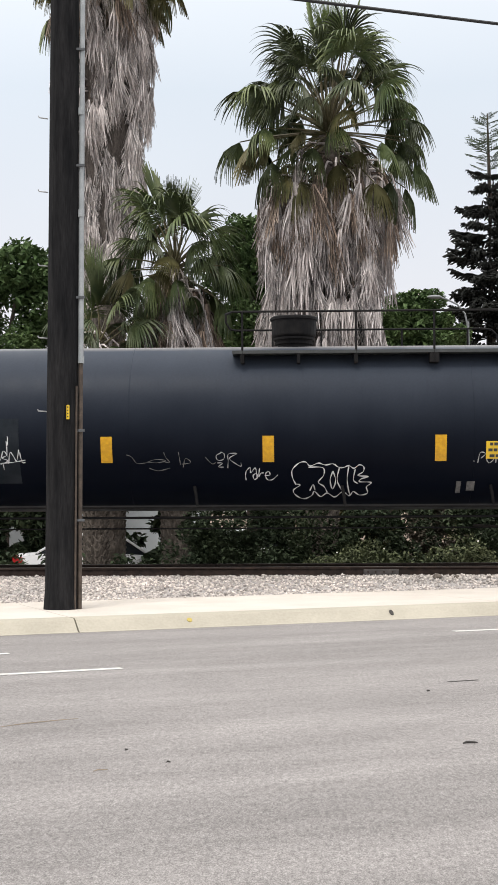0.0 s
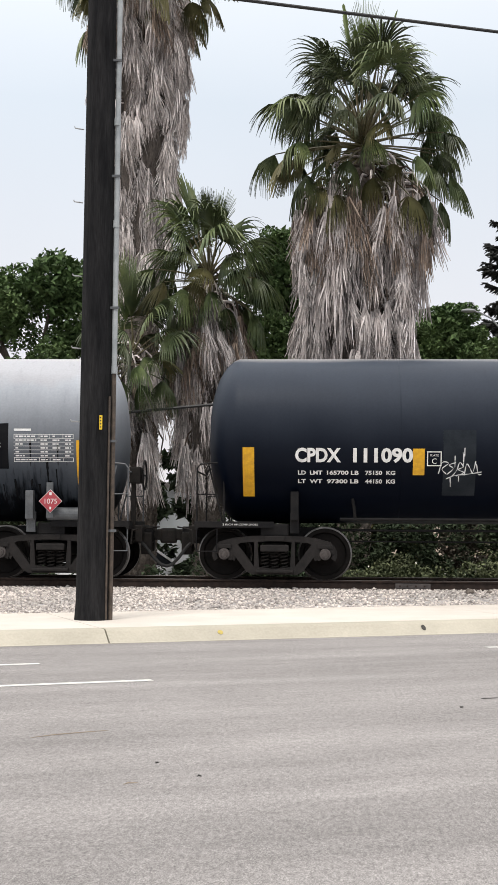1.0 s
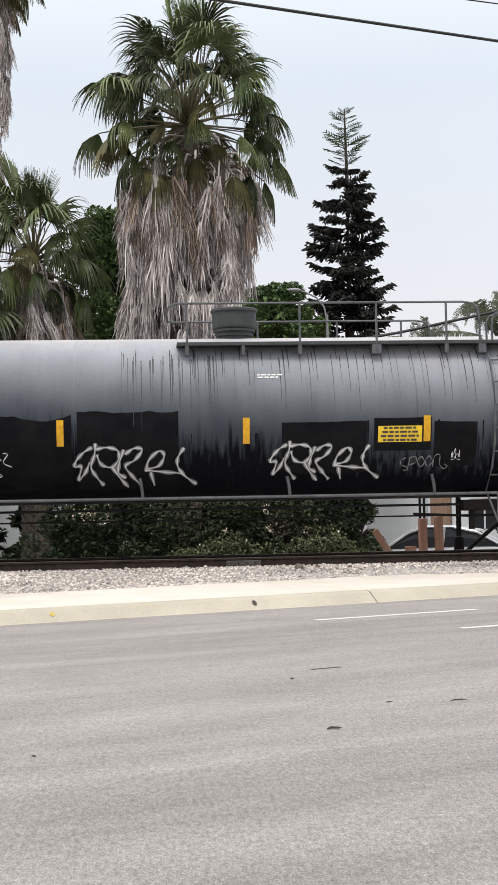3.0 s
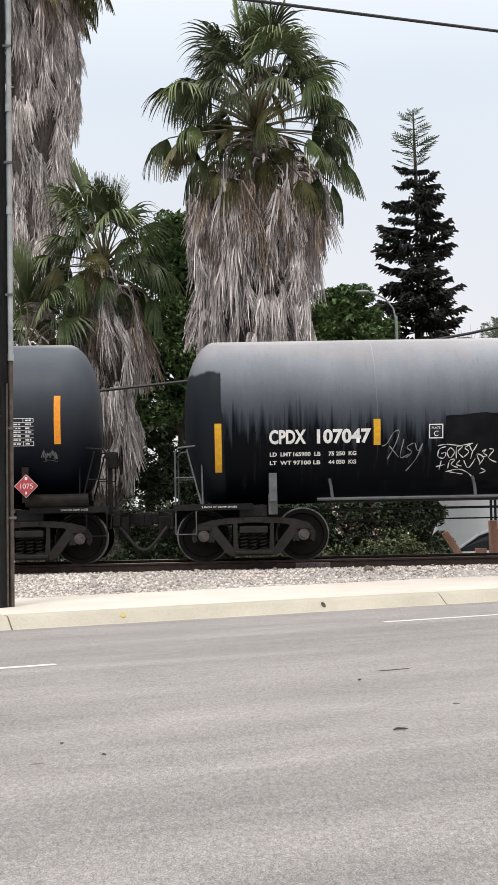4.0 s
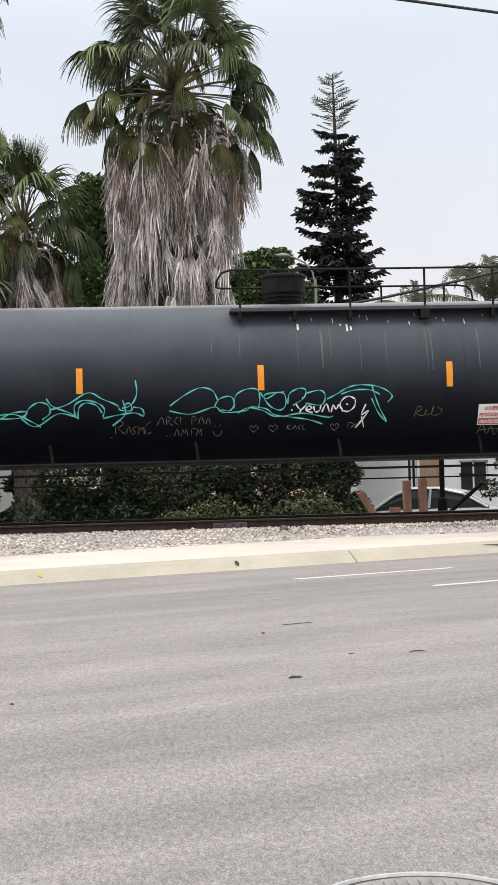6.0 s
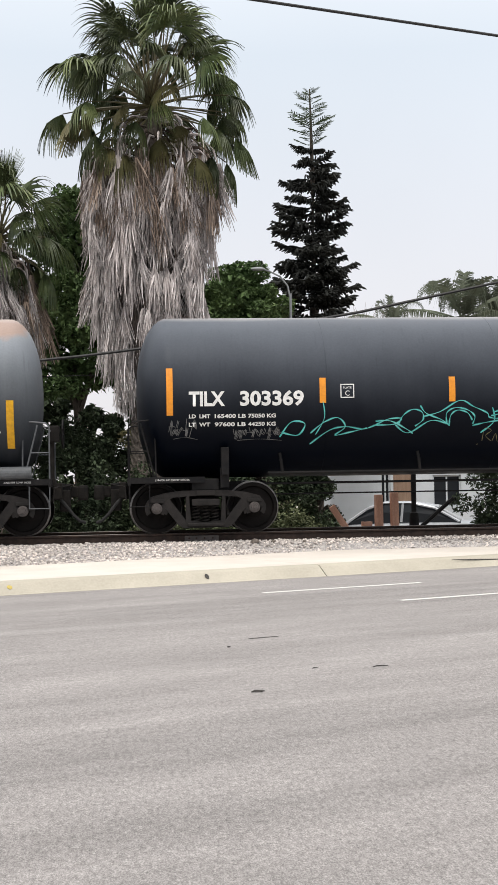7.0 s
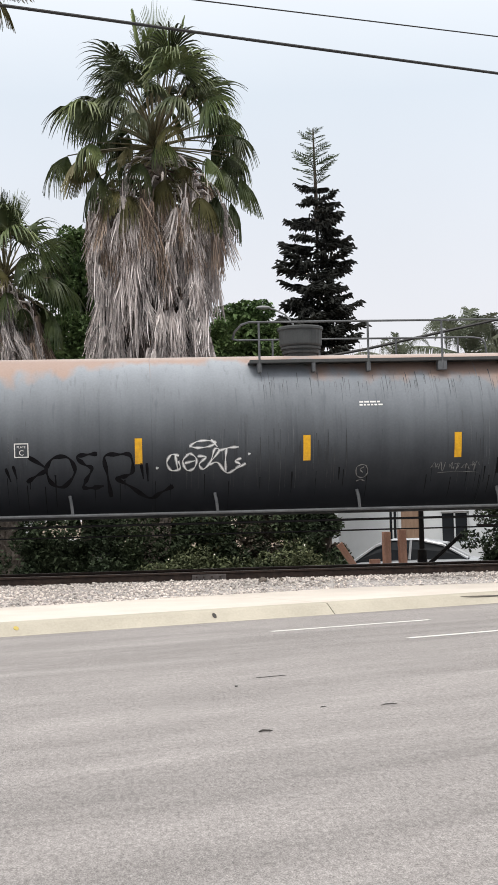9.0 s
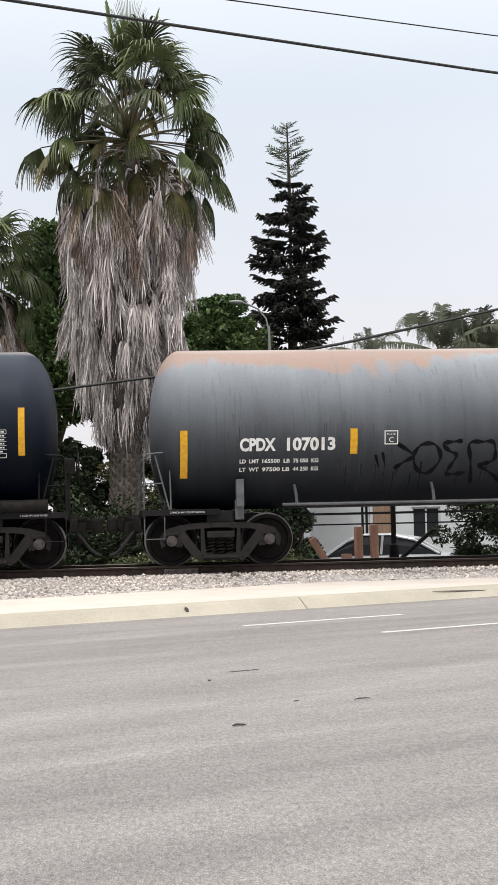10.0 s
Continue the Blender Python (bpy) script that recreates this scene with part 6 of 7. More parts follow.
def dead_leaf(name, length, spread, seed, mat, n=34, arch=0.2):
    """A collapsed dead fan: the stalk bends out and down, the dry fingers hang as a ragged broom that widens to its foot."""
    r = random.Random(seed)
    flare = r.uniform(-0.1, 0.1)
    sway = r.uniform(-0.12, 0.12)
    bm = bm_()
    tube(bm, [(-0.25, 0, 0.16), (arch * 0.3, 0, 0.13), (arch * 0.8, 0, 0.0), (arch, 0, -0.26)], [0.024, 0.02, 0.017, 0.012], 4)
    for f in bm.faces:
        f.material_index = 1
    knots = [r.uniform(-1, 1) for _ in range(4)]
    for i in range(n):
        u = 2 * (i + r.random()) / n - 1
        near = min(knots, key=lambda k: abs(k - u))
        ln = length * r.uniform(0.5, 1.12) * (1 - 0.22 * u * u)
        w = r.uniform(0.005, 0.0125)
        turn = r.uniform(-1.3, 1.3)
        deep = r.uniform(-0.1, 0.1)
        curl = r.uniform(-0.06, 0.06)
        prev = None
        for k, q in enumerate((0, 0.22, 0.45, 0.68, 0.86, 1.0)):
            yy = spread * (u + 0.6 * (near - u) * q) * (0.1 + 0.9 * q ** 0.7) + sway * q * q + curl * q ** 3 + 0.012 * math.sin(q * 7 + i)
            xx = arch + deep * (0.3 + 0.7 * q) + flare * q * q + 0.02 * math.sin(q * 4 + i * 2)
            zz = -0.24 - ln * q
            ww = w * (1.2, 1.7, 1.3, 0.9, 0.6, 0.1)[k]
            d = Vector((math.sin(turn + q), math.cos(turn + q), 0)) * ww
            c = Vector((xx, yy, zz))
            row = (bm.verts.new(c - d), bm.verts.new(c + Vector((0.008, 0, 0))), bm.verts.new(c + d))
            if prev:
                bm.faces.new((prev[0], prev[1], row[1], row[0])), bm.faces.new((prev[1], prev[2], row[2], row[1]))
            prev = row
    me = bpy.data.meshes.new(name)
    bm.to_mesh(me)
    bm.free()
    me.materials.append(mat), me.materials.append(DEAD_STALK)
    return me


DEAD_LOOSE = material("dead_leaf_remnants", (0.76, 0.7, 0.68), (0.31, 0.27, 0.255), 2.0, 0.88, stretch=(3, 3, 0.5), fine=0.3, island=0.5)


def leaf_set(stalk, blade, seed, spear):
    """Leaves of one palm by age: the rise of the stalk and a few variants of each."""
    def grown(rise, long, wide, tilt, fold, limp, spread, count, leaf=None, split=0.55):
        return [fan_leaf("leaf", stalk * long, blade * wide, rise, tilt, fold, limp, spread, seed + rise + 100 + 7 * k, leaf, 32, split) for k in range(count)]
    return {84: grown(84, 1.0, 1.2, 2, -0.1, 0.1, 30, 3, spear), 62: grown(62, 1.05, 1.05, 14, 0.25, 0.8, 92, 6), 36: grown(36, 1.05, 1.0, 30, 0.65, 1.3, 104, 6),
            8: grown(8, 1.05, 0.95, 30, 0.7, 2.0, 104, 7, None, 0.46), -20: grown(-20, 1.0, 0.92, 30, 0.7, 2.6, 100, 6, None, 0.38), -44: grown(-44, 0.95, 0.9, 22, 0.4, 2.4, 94, 3, LEAF_YELLOW, 0.36),
            "aged": grown(-18, 0.85, 0.9, 40, 0.5, 2.4, 98, 4, LEAF_YELLOW, 0.38)}


BIG_LEAVES, LOW_LEAVES = leaf_set(1.5, 0.92, 1, LEAF_NEW), leaf_set(1.0, 1.0, 400, LEAF_PALM)
DEAD_A = [dead_leaf("dead_leaf", 1.1, 0.16, s, DEAD_TAN) for s in (21, 22, 23, 24, 25)]
DEAD_B = [dead_leaf("dead_leaf", 0.95, 0.16, s, DEAD_GREY) for s in (31, 32, 33, 34, 35, 36)]
DEAD_TOP = [dead_leaf("dead_leaf", 1.2, 0.18, s, DEAD_TAN, 34, 0.85) for s in (41, 42, 43, 44)]


def fan_palm(x, y, z0, heart, size, leaves, skirt, trunk_r, label, seed, tan_from, group="fan palms behind the track", lean=0.0, thick=1.0, filled=2.3, kinds=None, collar=26):
    """A fan palm. skirt: rows of (height, radius) of the hanging dead thatch, from its foot to its head; leaves: how many; collar: dead leaves on long stalks under the crown."""
    r = random.Random(seed)
    kinds = kinds or BIG_LEAVES
    palm = root("fan_palm", pose(x, y, z0, 0, lean, 0), label, "palm tree", group)
    h = heart - z0
    bm = bm_()
    prof = []
    n = 46
    for i in range(n + 1):
        q = i / n
        prof.append((h * q, trunk_r * (1.25 - 0.3 * q) * (1 + 0.07 * (i % 2)) + 0.25 * trunk_r * max(0, 0.1 - q) * 10))
    lathe(bm, prof, 18, axis="z")
    for v in bm.verts:
        v.co.x += 0.03 * noise.noise(v.co * 3)
        v.co.y += 0.03 * noise.noise(v.co * 3 + Vector((5, 0, 0)))
    part("trunk", bm, TRUNK, palm, "ringed grey-brown trunk")
    # criss-cross stubs of old stalks on the bare trunk
    bm = bm_()
    foot = skirt[0][0] - z0
    for i in range(int(max(0, foot - 0.3) / 0.11)):
        for k in range(9):
            a = (k + 0.5 * (i % 2)) * math.tau / 9
            rr = trunk_r * 1.22
            c = Vector((rr * math.cos(a), rr * math.sin(a), 0.3 + i * 0.11))
            rod(bm, c, c + Vector((0.07 * math.cos(a), 0.07 * math.sin(a), 0.13)), 0.045, 0.02, 5)
    if bm.verts:
        ob = part("stalk_stub", bm, TRUNK, palm, "criss-cross stubs of cut stalks")
        tagged(ob, kind="stuff")
    else:
        bm.free()
    # matted inner thatch, its dark colour standing in for shade between the leaves
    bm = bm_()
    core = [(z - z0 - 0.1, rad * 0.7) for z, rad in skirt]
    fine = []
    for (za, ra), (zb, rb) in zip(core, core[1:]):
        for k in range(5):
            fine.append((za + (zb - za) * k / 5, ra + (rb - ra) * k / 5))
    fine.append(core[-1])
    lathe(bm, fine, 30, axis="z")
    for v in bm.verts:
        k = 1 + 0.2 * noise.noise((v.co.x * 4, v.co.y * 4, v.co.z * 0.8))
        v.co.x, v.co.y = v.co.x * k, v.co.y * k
    part("thatch", bm, THATCH, palm, "matted dead leaf thatch, coloured dark for shaded gaps")
    zs = [z for z, _ in skirt]
    count = min(298 - collar, int(sum((zb - za) * (ra + rb) * math.pi for (za, ra), (zb, rb) in zip(skirt, skirt[1:])) * 7.0))
    loose_v, loose_f = [], []
    tufts = [(k * 2.39996, zs[0] + (zs[-1] - zs[0]) * r.random(), r.uniform(-0.27, 0.16)) for k in range(max(12, int(count * 0.5)))]
    for i in range(int(count * filled)):
        tuft = tufts[i % len(tufts)]
        z = min(zs[-1], max(zs[0], tuft[1] + r.gauss(0, 0.16)))
        rad = np.interp(z, zs, [p for _, p in skirt])
        a = tuft[0] + r.gauss(0, 0.11)
        s = thick * size * r.uniform(0.75, 1.2)
        rad = max(0.05, rad - 0.2 * s + tuft[2] + r.uniform(-0.08, 0.06))
        me = r.choice(DEAD_A if z > tan_from + r.uniform(-0.8, 0.8) else DEAD_B)
        zt = z + 0.75 * s
        m = pose(rad * math.cos(a), rad * math.sin(a), zt - z0, r.uniform(-9, 9), r.uniform(-12, 6), math.degrees(a) + r.uniform(-25, 25)) @ Matrix.Diagonal((s, s, s, 1))
        if i < count:
            shared("dead_leaf", me, palm, m)
        else:
            k = len(loose_v)
            loose_v += [tuple(m @ v.co) for v in me.vertices]
            loose_f += [tuple(k + j for j in p.vertices) for p in me.polygons]
    rest = new("leaf_litter", mesh_from("leaf_litter", loose_v, loose_f, DEAD_LOOSE))
    rest.parent = palm
    tagged(rest, "tangled remnants of dead leaves", kind="stuff")
    # newly dead leaves on their long stalks, from the heart out over the head of the skirt
    for i in range(collar):
        a = i * 2.39996 + r.uniform(-0.3, 0.3)
        s = size * r.uniform(0.75, 1.15)
        shared("dead_leaf", r.choice(DEAD_TOP), palm, pose(0.2 * math.cos(a), 0.2 * math.sin(a), h - r.uniform(0.5, 1.1) * size, r.uniform(-8, 8), r.uniform(18, 46), math.degrees(a)) @ Matrix.Diagonal((s, s, s, 1)))
    # green crown: spears at the tip, fans on long stalks below, the oldest hanging
    for i in range(leaves):
        q = (i + 0.5) / leaves
        a = i * 2.39996 + r.uniform(-0.35, 0.35)
        el = 90 - 126 * q ** 0.9 + r.uniform(-10, 10)
        s = size * r.uniform(0.72, 1.1)
        at = 84 if el > 76 else 62 if el > 50 else 36 if el > 22 else 8 if el > -8 else -20 if el > -32 else -44
        me = r.choice(kinds["aged"] if el < 18 and r.random() < 0.38 else kinds[at])
        shared("leaf", me, palm, pose(0.1 * math.cos(a), 0.1 * math.sin(a), h - 0.15 + 0.55 * (1 - q) * size, 0, 0, math.degrees(a)) @ pose(0, 0, 0, r.uniform(-14, 14), -el, 0) @ Matrix.Diagonal((s, s, s, 1)))
    return palm


fan_palm(0.74, 31.5, -0.5, 10.15, 1.2, 106, [(3.2, 0.4), (4.0, 0.85), (5.2, 1.1), (6.4, 1.24), (7.5, 1.38), (8.2, 1.44), (8.7, 1.0)], 0.27, "tall fan palm with a broad grey skirt of dead leaves", 3, 7.5, lean=1.5)
fan_palm(-4.5, 34.0, -0.5, 15.3, 1.15, 70, [(6.4, 0.36), (8.0, 0.5), (9.5, 0.72), (11.0, 0.95), (12.6, 1.08), (14.2, 1.08), (14.9, 0.7)], 0.34, "very tall fan palm with a long grey skirt of dead leaves", 8, 13.6, thick=0.85, filled=4.2)
fan_palm(-2.62, 32.0, -0.5, 7.05, 1.12, 54, [(2.2, 0.4), (3.4, 0.62), (4.6, 0.85), (5.3, 0.95), (5.9, 0.7), (6.3, 0.4)], 0.24, "small fan palm with green crown and tan dead leaves", 5, 4.6, kinds=LOW_LEAVES, collar=16)
fan_palm(-4.35, 31.0, -0.5, 5.0, 1.05, 34, [(2.0, 0.45), (3.2, 0.55), (4.0, 0.6), (4.6, 0.4)], 0.2, "low young fan palm beside the tall palms", 6, 4.5, kinds=LOW_LEAVES, collar=8)


# ---------------------------------------------------------------- broadleaf trees and hedges
def leaf_cloud(blobs, count, size, seed, flat=0.5):
    """Leaves over the outer shells of several lumps: (x, y, z, rx, ry, rz)."""
    r = random.Random(seed)
    vs, fs = [], []
    weight = [b[3] * b[5] + b[4] * b[5] for b in blobs]
    for b in r.choices(blobs, weight, k=count):
        while True:
            p = Vector((r.gauss(0, 1), r.gauss(0, 1), r.gauss(0, 1)))
            if p.length > 0.1:
                break
        p = p.normalized() * (0.62 + 0.42 * r.random() ** 0.7)
        p *= 1 + 0.28 * noise.noise(p * 2.3 + Vector(b[:3]))
        c = Vector((b[0] + p.x * b[3], b[1] + p.y * b[4], b[2] + p.z * b[5]))
        m = Euler((r.uniform(-1, 1), r.uniform(-1, 1), r.uniform(0, 6.28))).to_matrix()
        s = size * r.uniform(0.6, 1.3)
        k = len(vs)
        for q in ((-1, 0, 0), (-0.1, -flat, 0.12), (1.1, 0, -0.2), (-0.1, flat, 0.12)):
            vs.append(tuple(c + m @ (Vector(q) * s)))
        fs += [(k, k + 1, k + 2), (k, k + 2, k + 3)]
    return vs, fs


def broad_tree(x, y, z0, blobs, count, size, mat, label, seed):
    tree = root("tree", pose(x, y, z0), label, "tree")
    r = random.Random(seed)
    cz = max(b[2] for b in blobs)
    fork = 0.45 * cz
    bm = bm_()
    tube(bm, [(0, 0, -0.05), (0.06, 0, fork * 0.5), (0, 0.05, fork)], [0.26, 0.2, 0.16], 10)
    part("trunk", bm, BARK, tree, "dark rough trunk")
    for b in blobs:
        bm = bm_()
        tip = Vector(b[:3])
        mid = Vector((tip.x * 0.4, tip.y * 0.4, fork + (tip.z - fork) * 0.55)) + Vector((r.uniform(-0.2, 0.2), r.uniform(-0.2, 0.2), 0))
        tube(bm, [(0, 0.03, fork * 0.9), mid, tip], [0.13, 0.08, 0.03], 7)
        part("limb", bm, BARK, tree)
    clumps = []
    for b in blobs:
        for _ in range(11):
            p = Vector((r.gauss(0, 1), r.gauss(0, 1), r.gauss(0, 1) + 0.2)).normalized() * r.uniform(0.6, 0.95)
            k = r.uniform(0.26, 0.46)
            clumps.append((b[0] + p.x * b[3], b[1] + p.y * b[4], b[2] + p.z * b[5], b[3] * k, b[4] * k, b[5] * k * 0.8))
    vs, fs = leaf_cloud(clumps, count, size, seed)
    crown = new("crown", mesh_from("crown", vs, fs, mat))
    crown.parent = tree
    # deep inner foliage
    vs, fs = leaf_cloud([(b[0], b[1], b[2], b[3] * 0.7, b[4] * 0.7, b[5] * 0.7) for b in blobs], count // 3, size * 1.7, seed + 1)
    inner = new("inner_crown", mesh_from("inner_crown", vs, fs, mat))
    inner.parent = tree
    return tree


def lumps(seed, n, w, d, z0, z1, r0, r1):
    r = random.Random(seed)
    return [(r.uniform(-w, w), r.uniform(-d, d), r.uniform(z0, z1), r.uniform(r0, r1), r.uniform(r0, r1), r.uniform(r0, r1) * 0.85) for _ in range(n)]


broad_tree(-8.6, 41, -0.55, [(-1.5, 0, 8.5, 1.9, 1.5, 1.6), (0.6, 0, 9.4, 1.2, 1.2, 1.1), (1.5, 0.3, 8.2, 1.5, 1.4, 1.7), (-0.3, 0, 5.8, 2.2, 1.5, 1.6), (-3.4, 0, 8.2, 1.6, 1.4, 1.6), (2.0, 0, 5.2, 1.5, 1.2, 1.4), (-2.6, 0, 9.3, 1.0, 1.0, 0.8)], 34000, 0.085, LEAF_TREE, "dense green broadleaf tree behind the yard", 41)
broad_tree(-1.0, 39, -0.55, [(0.1, 0, 9.9, 0.8, 0.8, 0.8), (-0.1, 0, 8.7, 1.1, 0.9, 1.0), (-0.3, 0, 7.0, 1.3, 1.2, 1.3), (0.6, 0, 5.6, 1.3, 1.2, 1.3), (-0.9, 0, 5.0, 1.2, 1, 1.2), (0.5, 0, 7.6, 0.9, 0.9, 0.8)], 20000, 0.08, LEAF_TREE, "green broadleaf tree between the palms", 42)
broad_tree(3.9, 40, -0.55, [(-0.2, 0, 7.6, 0.9, 0.9, 0.95), (0.5, 0, 6.9, 0.85, 0.9, 0.9), (-1.0, 0, 6.8, 1.0, 0.9, 1.1), (-0.45, 0, 5.5, 0.95, 0.9, 1.0), (-1.2, 0, 4.5, 1.0, 0.9, 1.1), (-0.4, 0, 3.9, 1.0, 0.9, 1.0), (-1.3, 0.2, 3.2, 1.0, 0.9, 1.1)], 44000, 0.07, LEAF_TREE, "rounded bright green broadleaf tree beside the palm", 43)
broad_tree(4.55, 30.6, -0.52, [(0, 0, 2.3, 0.55, 0.5, 0.5), (0.1, 0, 1.75, 0.6, 0.5, 0.4), (-0.45, 0, 1.9, 0.5, 0.5, 0.5)], 4200, 0.045, LEAF_DARK, "small dark bush-like tree behind the track", 44)


def hedge(x0, x1, y, z_top, mat, count, size, label, seed, name="hedge", deep=0.55, uneven=0.25):
    r = random.Random(seed)
    z0 = -0.5
    blobs = []
    x = x0
    while x < x1:
        w = r.uniform(0.45, 0.8)
        t = z_top + r.uniform(-uneven, uneven)
        blobs.append((x, y + r.uniform(-0.15, 0.15), (z0 + t) / 2, w, deep, (t - z0) / 2))
        blobs.append((x + r.uniform(-0.3, 0.3), y - 0.2, z0 + 0.4, w, deep, 0.6))
        x += w * 0.8
    clumps = []
    for b in blobs:
        for _ in range(9):
            p = Vector((r.gauss(0, 1), r.gauss(0, 1) - 0.5, r.gauss(0, 1) + 0.2)).normalized() * r.uniform(0.6, 1.0)
            k = r.uniform(0.3, 0.5)
            clumps.append((b[0] + p.x * b[3], b[1] + p.y * b[4], b[2] + p.z * b[5], b[3] * k, b[4] * k, min(b[5], b[3]) * k))
    vs, fs = leaf_cloud(clumps, count, size, seed)
    return tagged(new(name, mesh_from(name, vs, fs, mat)), label, "hedge", kind="stuff")


hedge(-2.2, 4.95, 30.2, 1.8, LEAF_DARK, 36000, 0.055, "dark green dense hedge behind the railway track", 51)
hedge(0.9, 4.2, 29.2, 0.85, LEAF_HEDGE, 15000, 0.042, "olive green flowering hedge along the track", 52, deep=0.4, uneven=0.4)
hedge(-6.8, -2.6, 30.6, -0.1, LEAF_DARK, 3000, 0.07, "low dark green shrubs under the palms", 55, deep=0.4)
hedge(8.15, 12.5, 29.2, 2.1, LEAF_DARK, 36000, 0.055, "tall clipped dark green hedge behind the track", 53, uneven=0.12)
hedge(1.9, 5.1, 32.5, 3.2, LEAF_DRY, 70000, 0.055, "brown dry vines over an old fence", 54, deep=0.7, uneven=0.35)
hedge(0.75, 2.3, 32.3, 3.1, LEAF_OLIVE, 9000, 0.055, "tangled olive scrub behind the palm trunk", 59, name="scrub", uneven=0.4)
hedge(-2.0, 0.7, 33.2, 3.3, LEAF_DARK, 15000, 0.06, "dark tangled scrub between the palm trunks", 60, name="scrub", uneven=0.4)
hedge(-15, -4.6, 38, 3.9, LEAF_DARK, 30000, 0.14, "dark shrubs beneath the broadleaf tree", 56, uneven=0.5)
hedge(-3.6, 2.9, 36, 4.0, LEAF_DARK, 24000, 0.15, "dark shade shrubs behind the palms", 58, uneven=0.6)
vs, fs = leaf_cloud([(x, 29.0, 0.55 + 0.25 * math.sin(x * 5), 0.4, 0.42, 0.28) for x in (1.0, 1.7, 2.6, 3.1, 3.6, 4.1)], 34, 0.024, 57, 0.8)
tagged(new("blossoms", mesh_from("blossoms", vs, fs, BLOSSOM)), "small white blossoms scattered over the hedge", "blossoms", kind="stuff")


# ---------------------------------------------------------------- Norfolk pine
def pine_branch(name, length, seed, mat, thick, side, lift, shag=0):
    """A branch with side ropes of needles; shag: how many short tufts hang from it."""
    r = random.Random(seed)
    bm = bm_()

    def rope(a, b, w, sag):
        pts = [a.lerp(b, q) + Vector((0, 0, sag * math.sin(q * 3.0) + r.uniform(-0.015, 0.015))) for q in (0, 0.25, 0.5, 0.75, 1.0)]
        tube(bm, pts, [w * 0.5, w * 1.1, w * r.uniform(0.9, 1.25), w, w * 0.15], 5)

    def at(q):
        return Vector((length * q, 0, lift * length * q - 0.22 * (1 if shag else 0) * length * q * (1 - q) * 2))

    bm_pts = [at(q) for q in (0, 0.25, 0.5, 0.75, 1.0)]
    tube(bm, bm_pts, [thick * 0.4, thick * 0.6, thick * 0.7, thick * 0.6, thick * 0.1], 5)
    for k in range(side):
        q = 0.2 + 0.78 * k / side
        s = 1 if k % 2 else -1
        a = at(q)
        ln = length * 0.42 * (1.15 - q * 0.7) * r.uniform(0.8, 1.2)
        rope(a, a + Vector((ln * 0.75, s * ln * 0.8, r.uniform(-0.04, 0.14) * ln + (0.02 if shag else 0.05))), thick * 0.8, 0.02)
    for k in range(shag):
        q = r.uniform(0.22, 1.0)
        s = r.uniform(-1, 1)
        a = at(q) + Vector((0, s * 0.32 * length * (1.15 - q * 0.7), r.uniform(-0.02, 0.05)))
        ln = length * r.uniform(0.1, 0.26)
        rope(a, a + Vector((r.uniform(0.1, 0.9) * ln, r.uniform(-0.5, 0.5) * ln, -r.uniform(0.3, 0.95) * ln)), thick * r.uniform(0.45, 0.75), 0.0)
    me = bpy.data.meshes.new(name)
    bm.to_mesh(me)
    bm.free()
    me.materials.append(mat)
    return me


def norfolk_pine(x, y, z0, top):
    pine = root("norfolk_pine", pose(x, y, z0), "tall dark tiered pine with a sparse feathery top", "pine tree")
    r = random.Random(9)
    h = top - z0
    bm = bm_()
    tube(bm, [(0, 0, -0.1), (0.02, 0, h * 0.5), (0.05, 0, h * 0.8), (0, 0, h)], [0.26, 0.15, 0.075, 0.02], 8)
    part("trunk", bm, BARK, pine, "straight dark trunk")
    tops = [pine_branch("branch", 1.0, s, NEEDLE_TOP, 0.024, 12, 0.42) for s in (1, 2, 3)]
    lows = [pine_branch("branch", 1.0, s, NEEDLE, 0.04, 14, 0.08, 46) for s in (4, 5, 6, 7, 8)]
    z = h - 0.08
    while z > 3.0:
        d = h - z
        if d < 2.05:
            reach, n, gap, kinds = 0.3 + 0.55 * min(1, d / 1.2), 6, 0.25, tops
            if 1.6 < d:
                reach = 0.5
        else:
            reach, n, gap, kinds = 0.62 + 0.5 * min(1, (d - 2.05) / 0.9) + 0.42 * min(1, max(0, d - 3.0) / 4.5), 10, 0.4, lows
        a0 = r.uniform(0, 60)
        for k in range(n):
            if kinds is lows and r.random() < 0.24:
                continue
            s = reach * r.uniform(0.5, 1.15)
            shared("branch", r.choice(kinds), pine, pose(0, 0, z + r.uniform(-0.12, 0.12), 0, r.uniform(-12, 10), a0 + 360 / n * k + r.uniform(-14, 14)) @ Matrix.Diagonal((s, s, s * 0.9 if kinds is tops else min(1.1, s), 1)))
        z -= gap
    return pine


norfolk_pine(6.62, 44, -0.55, 14.35)


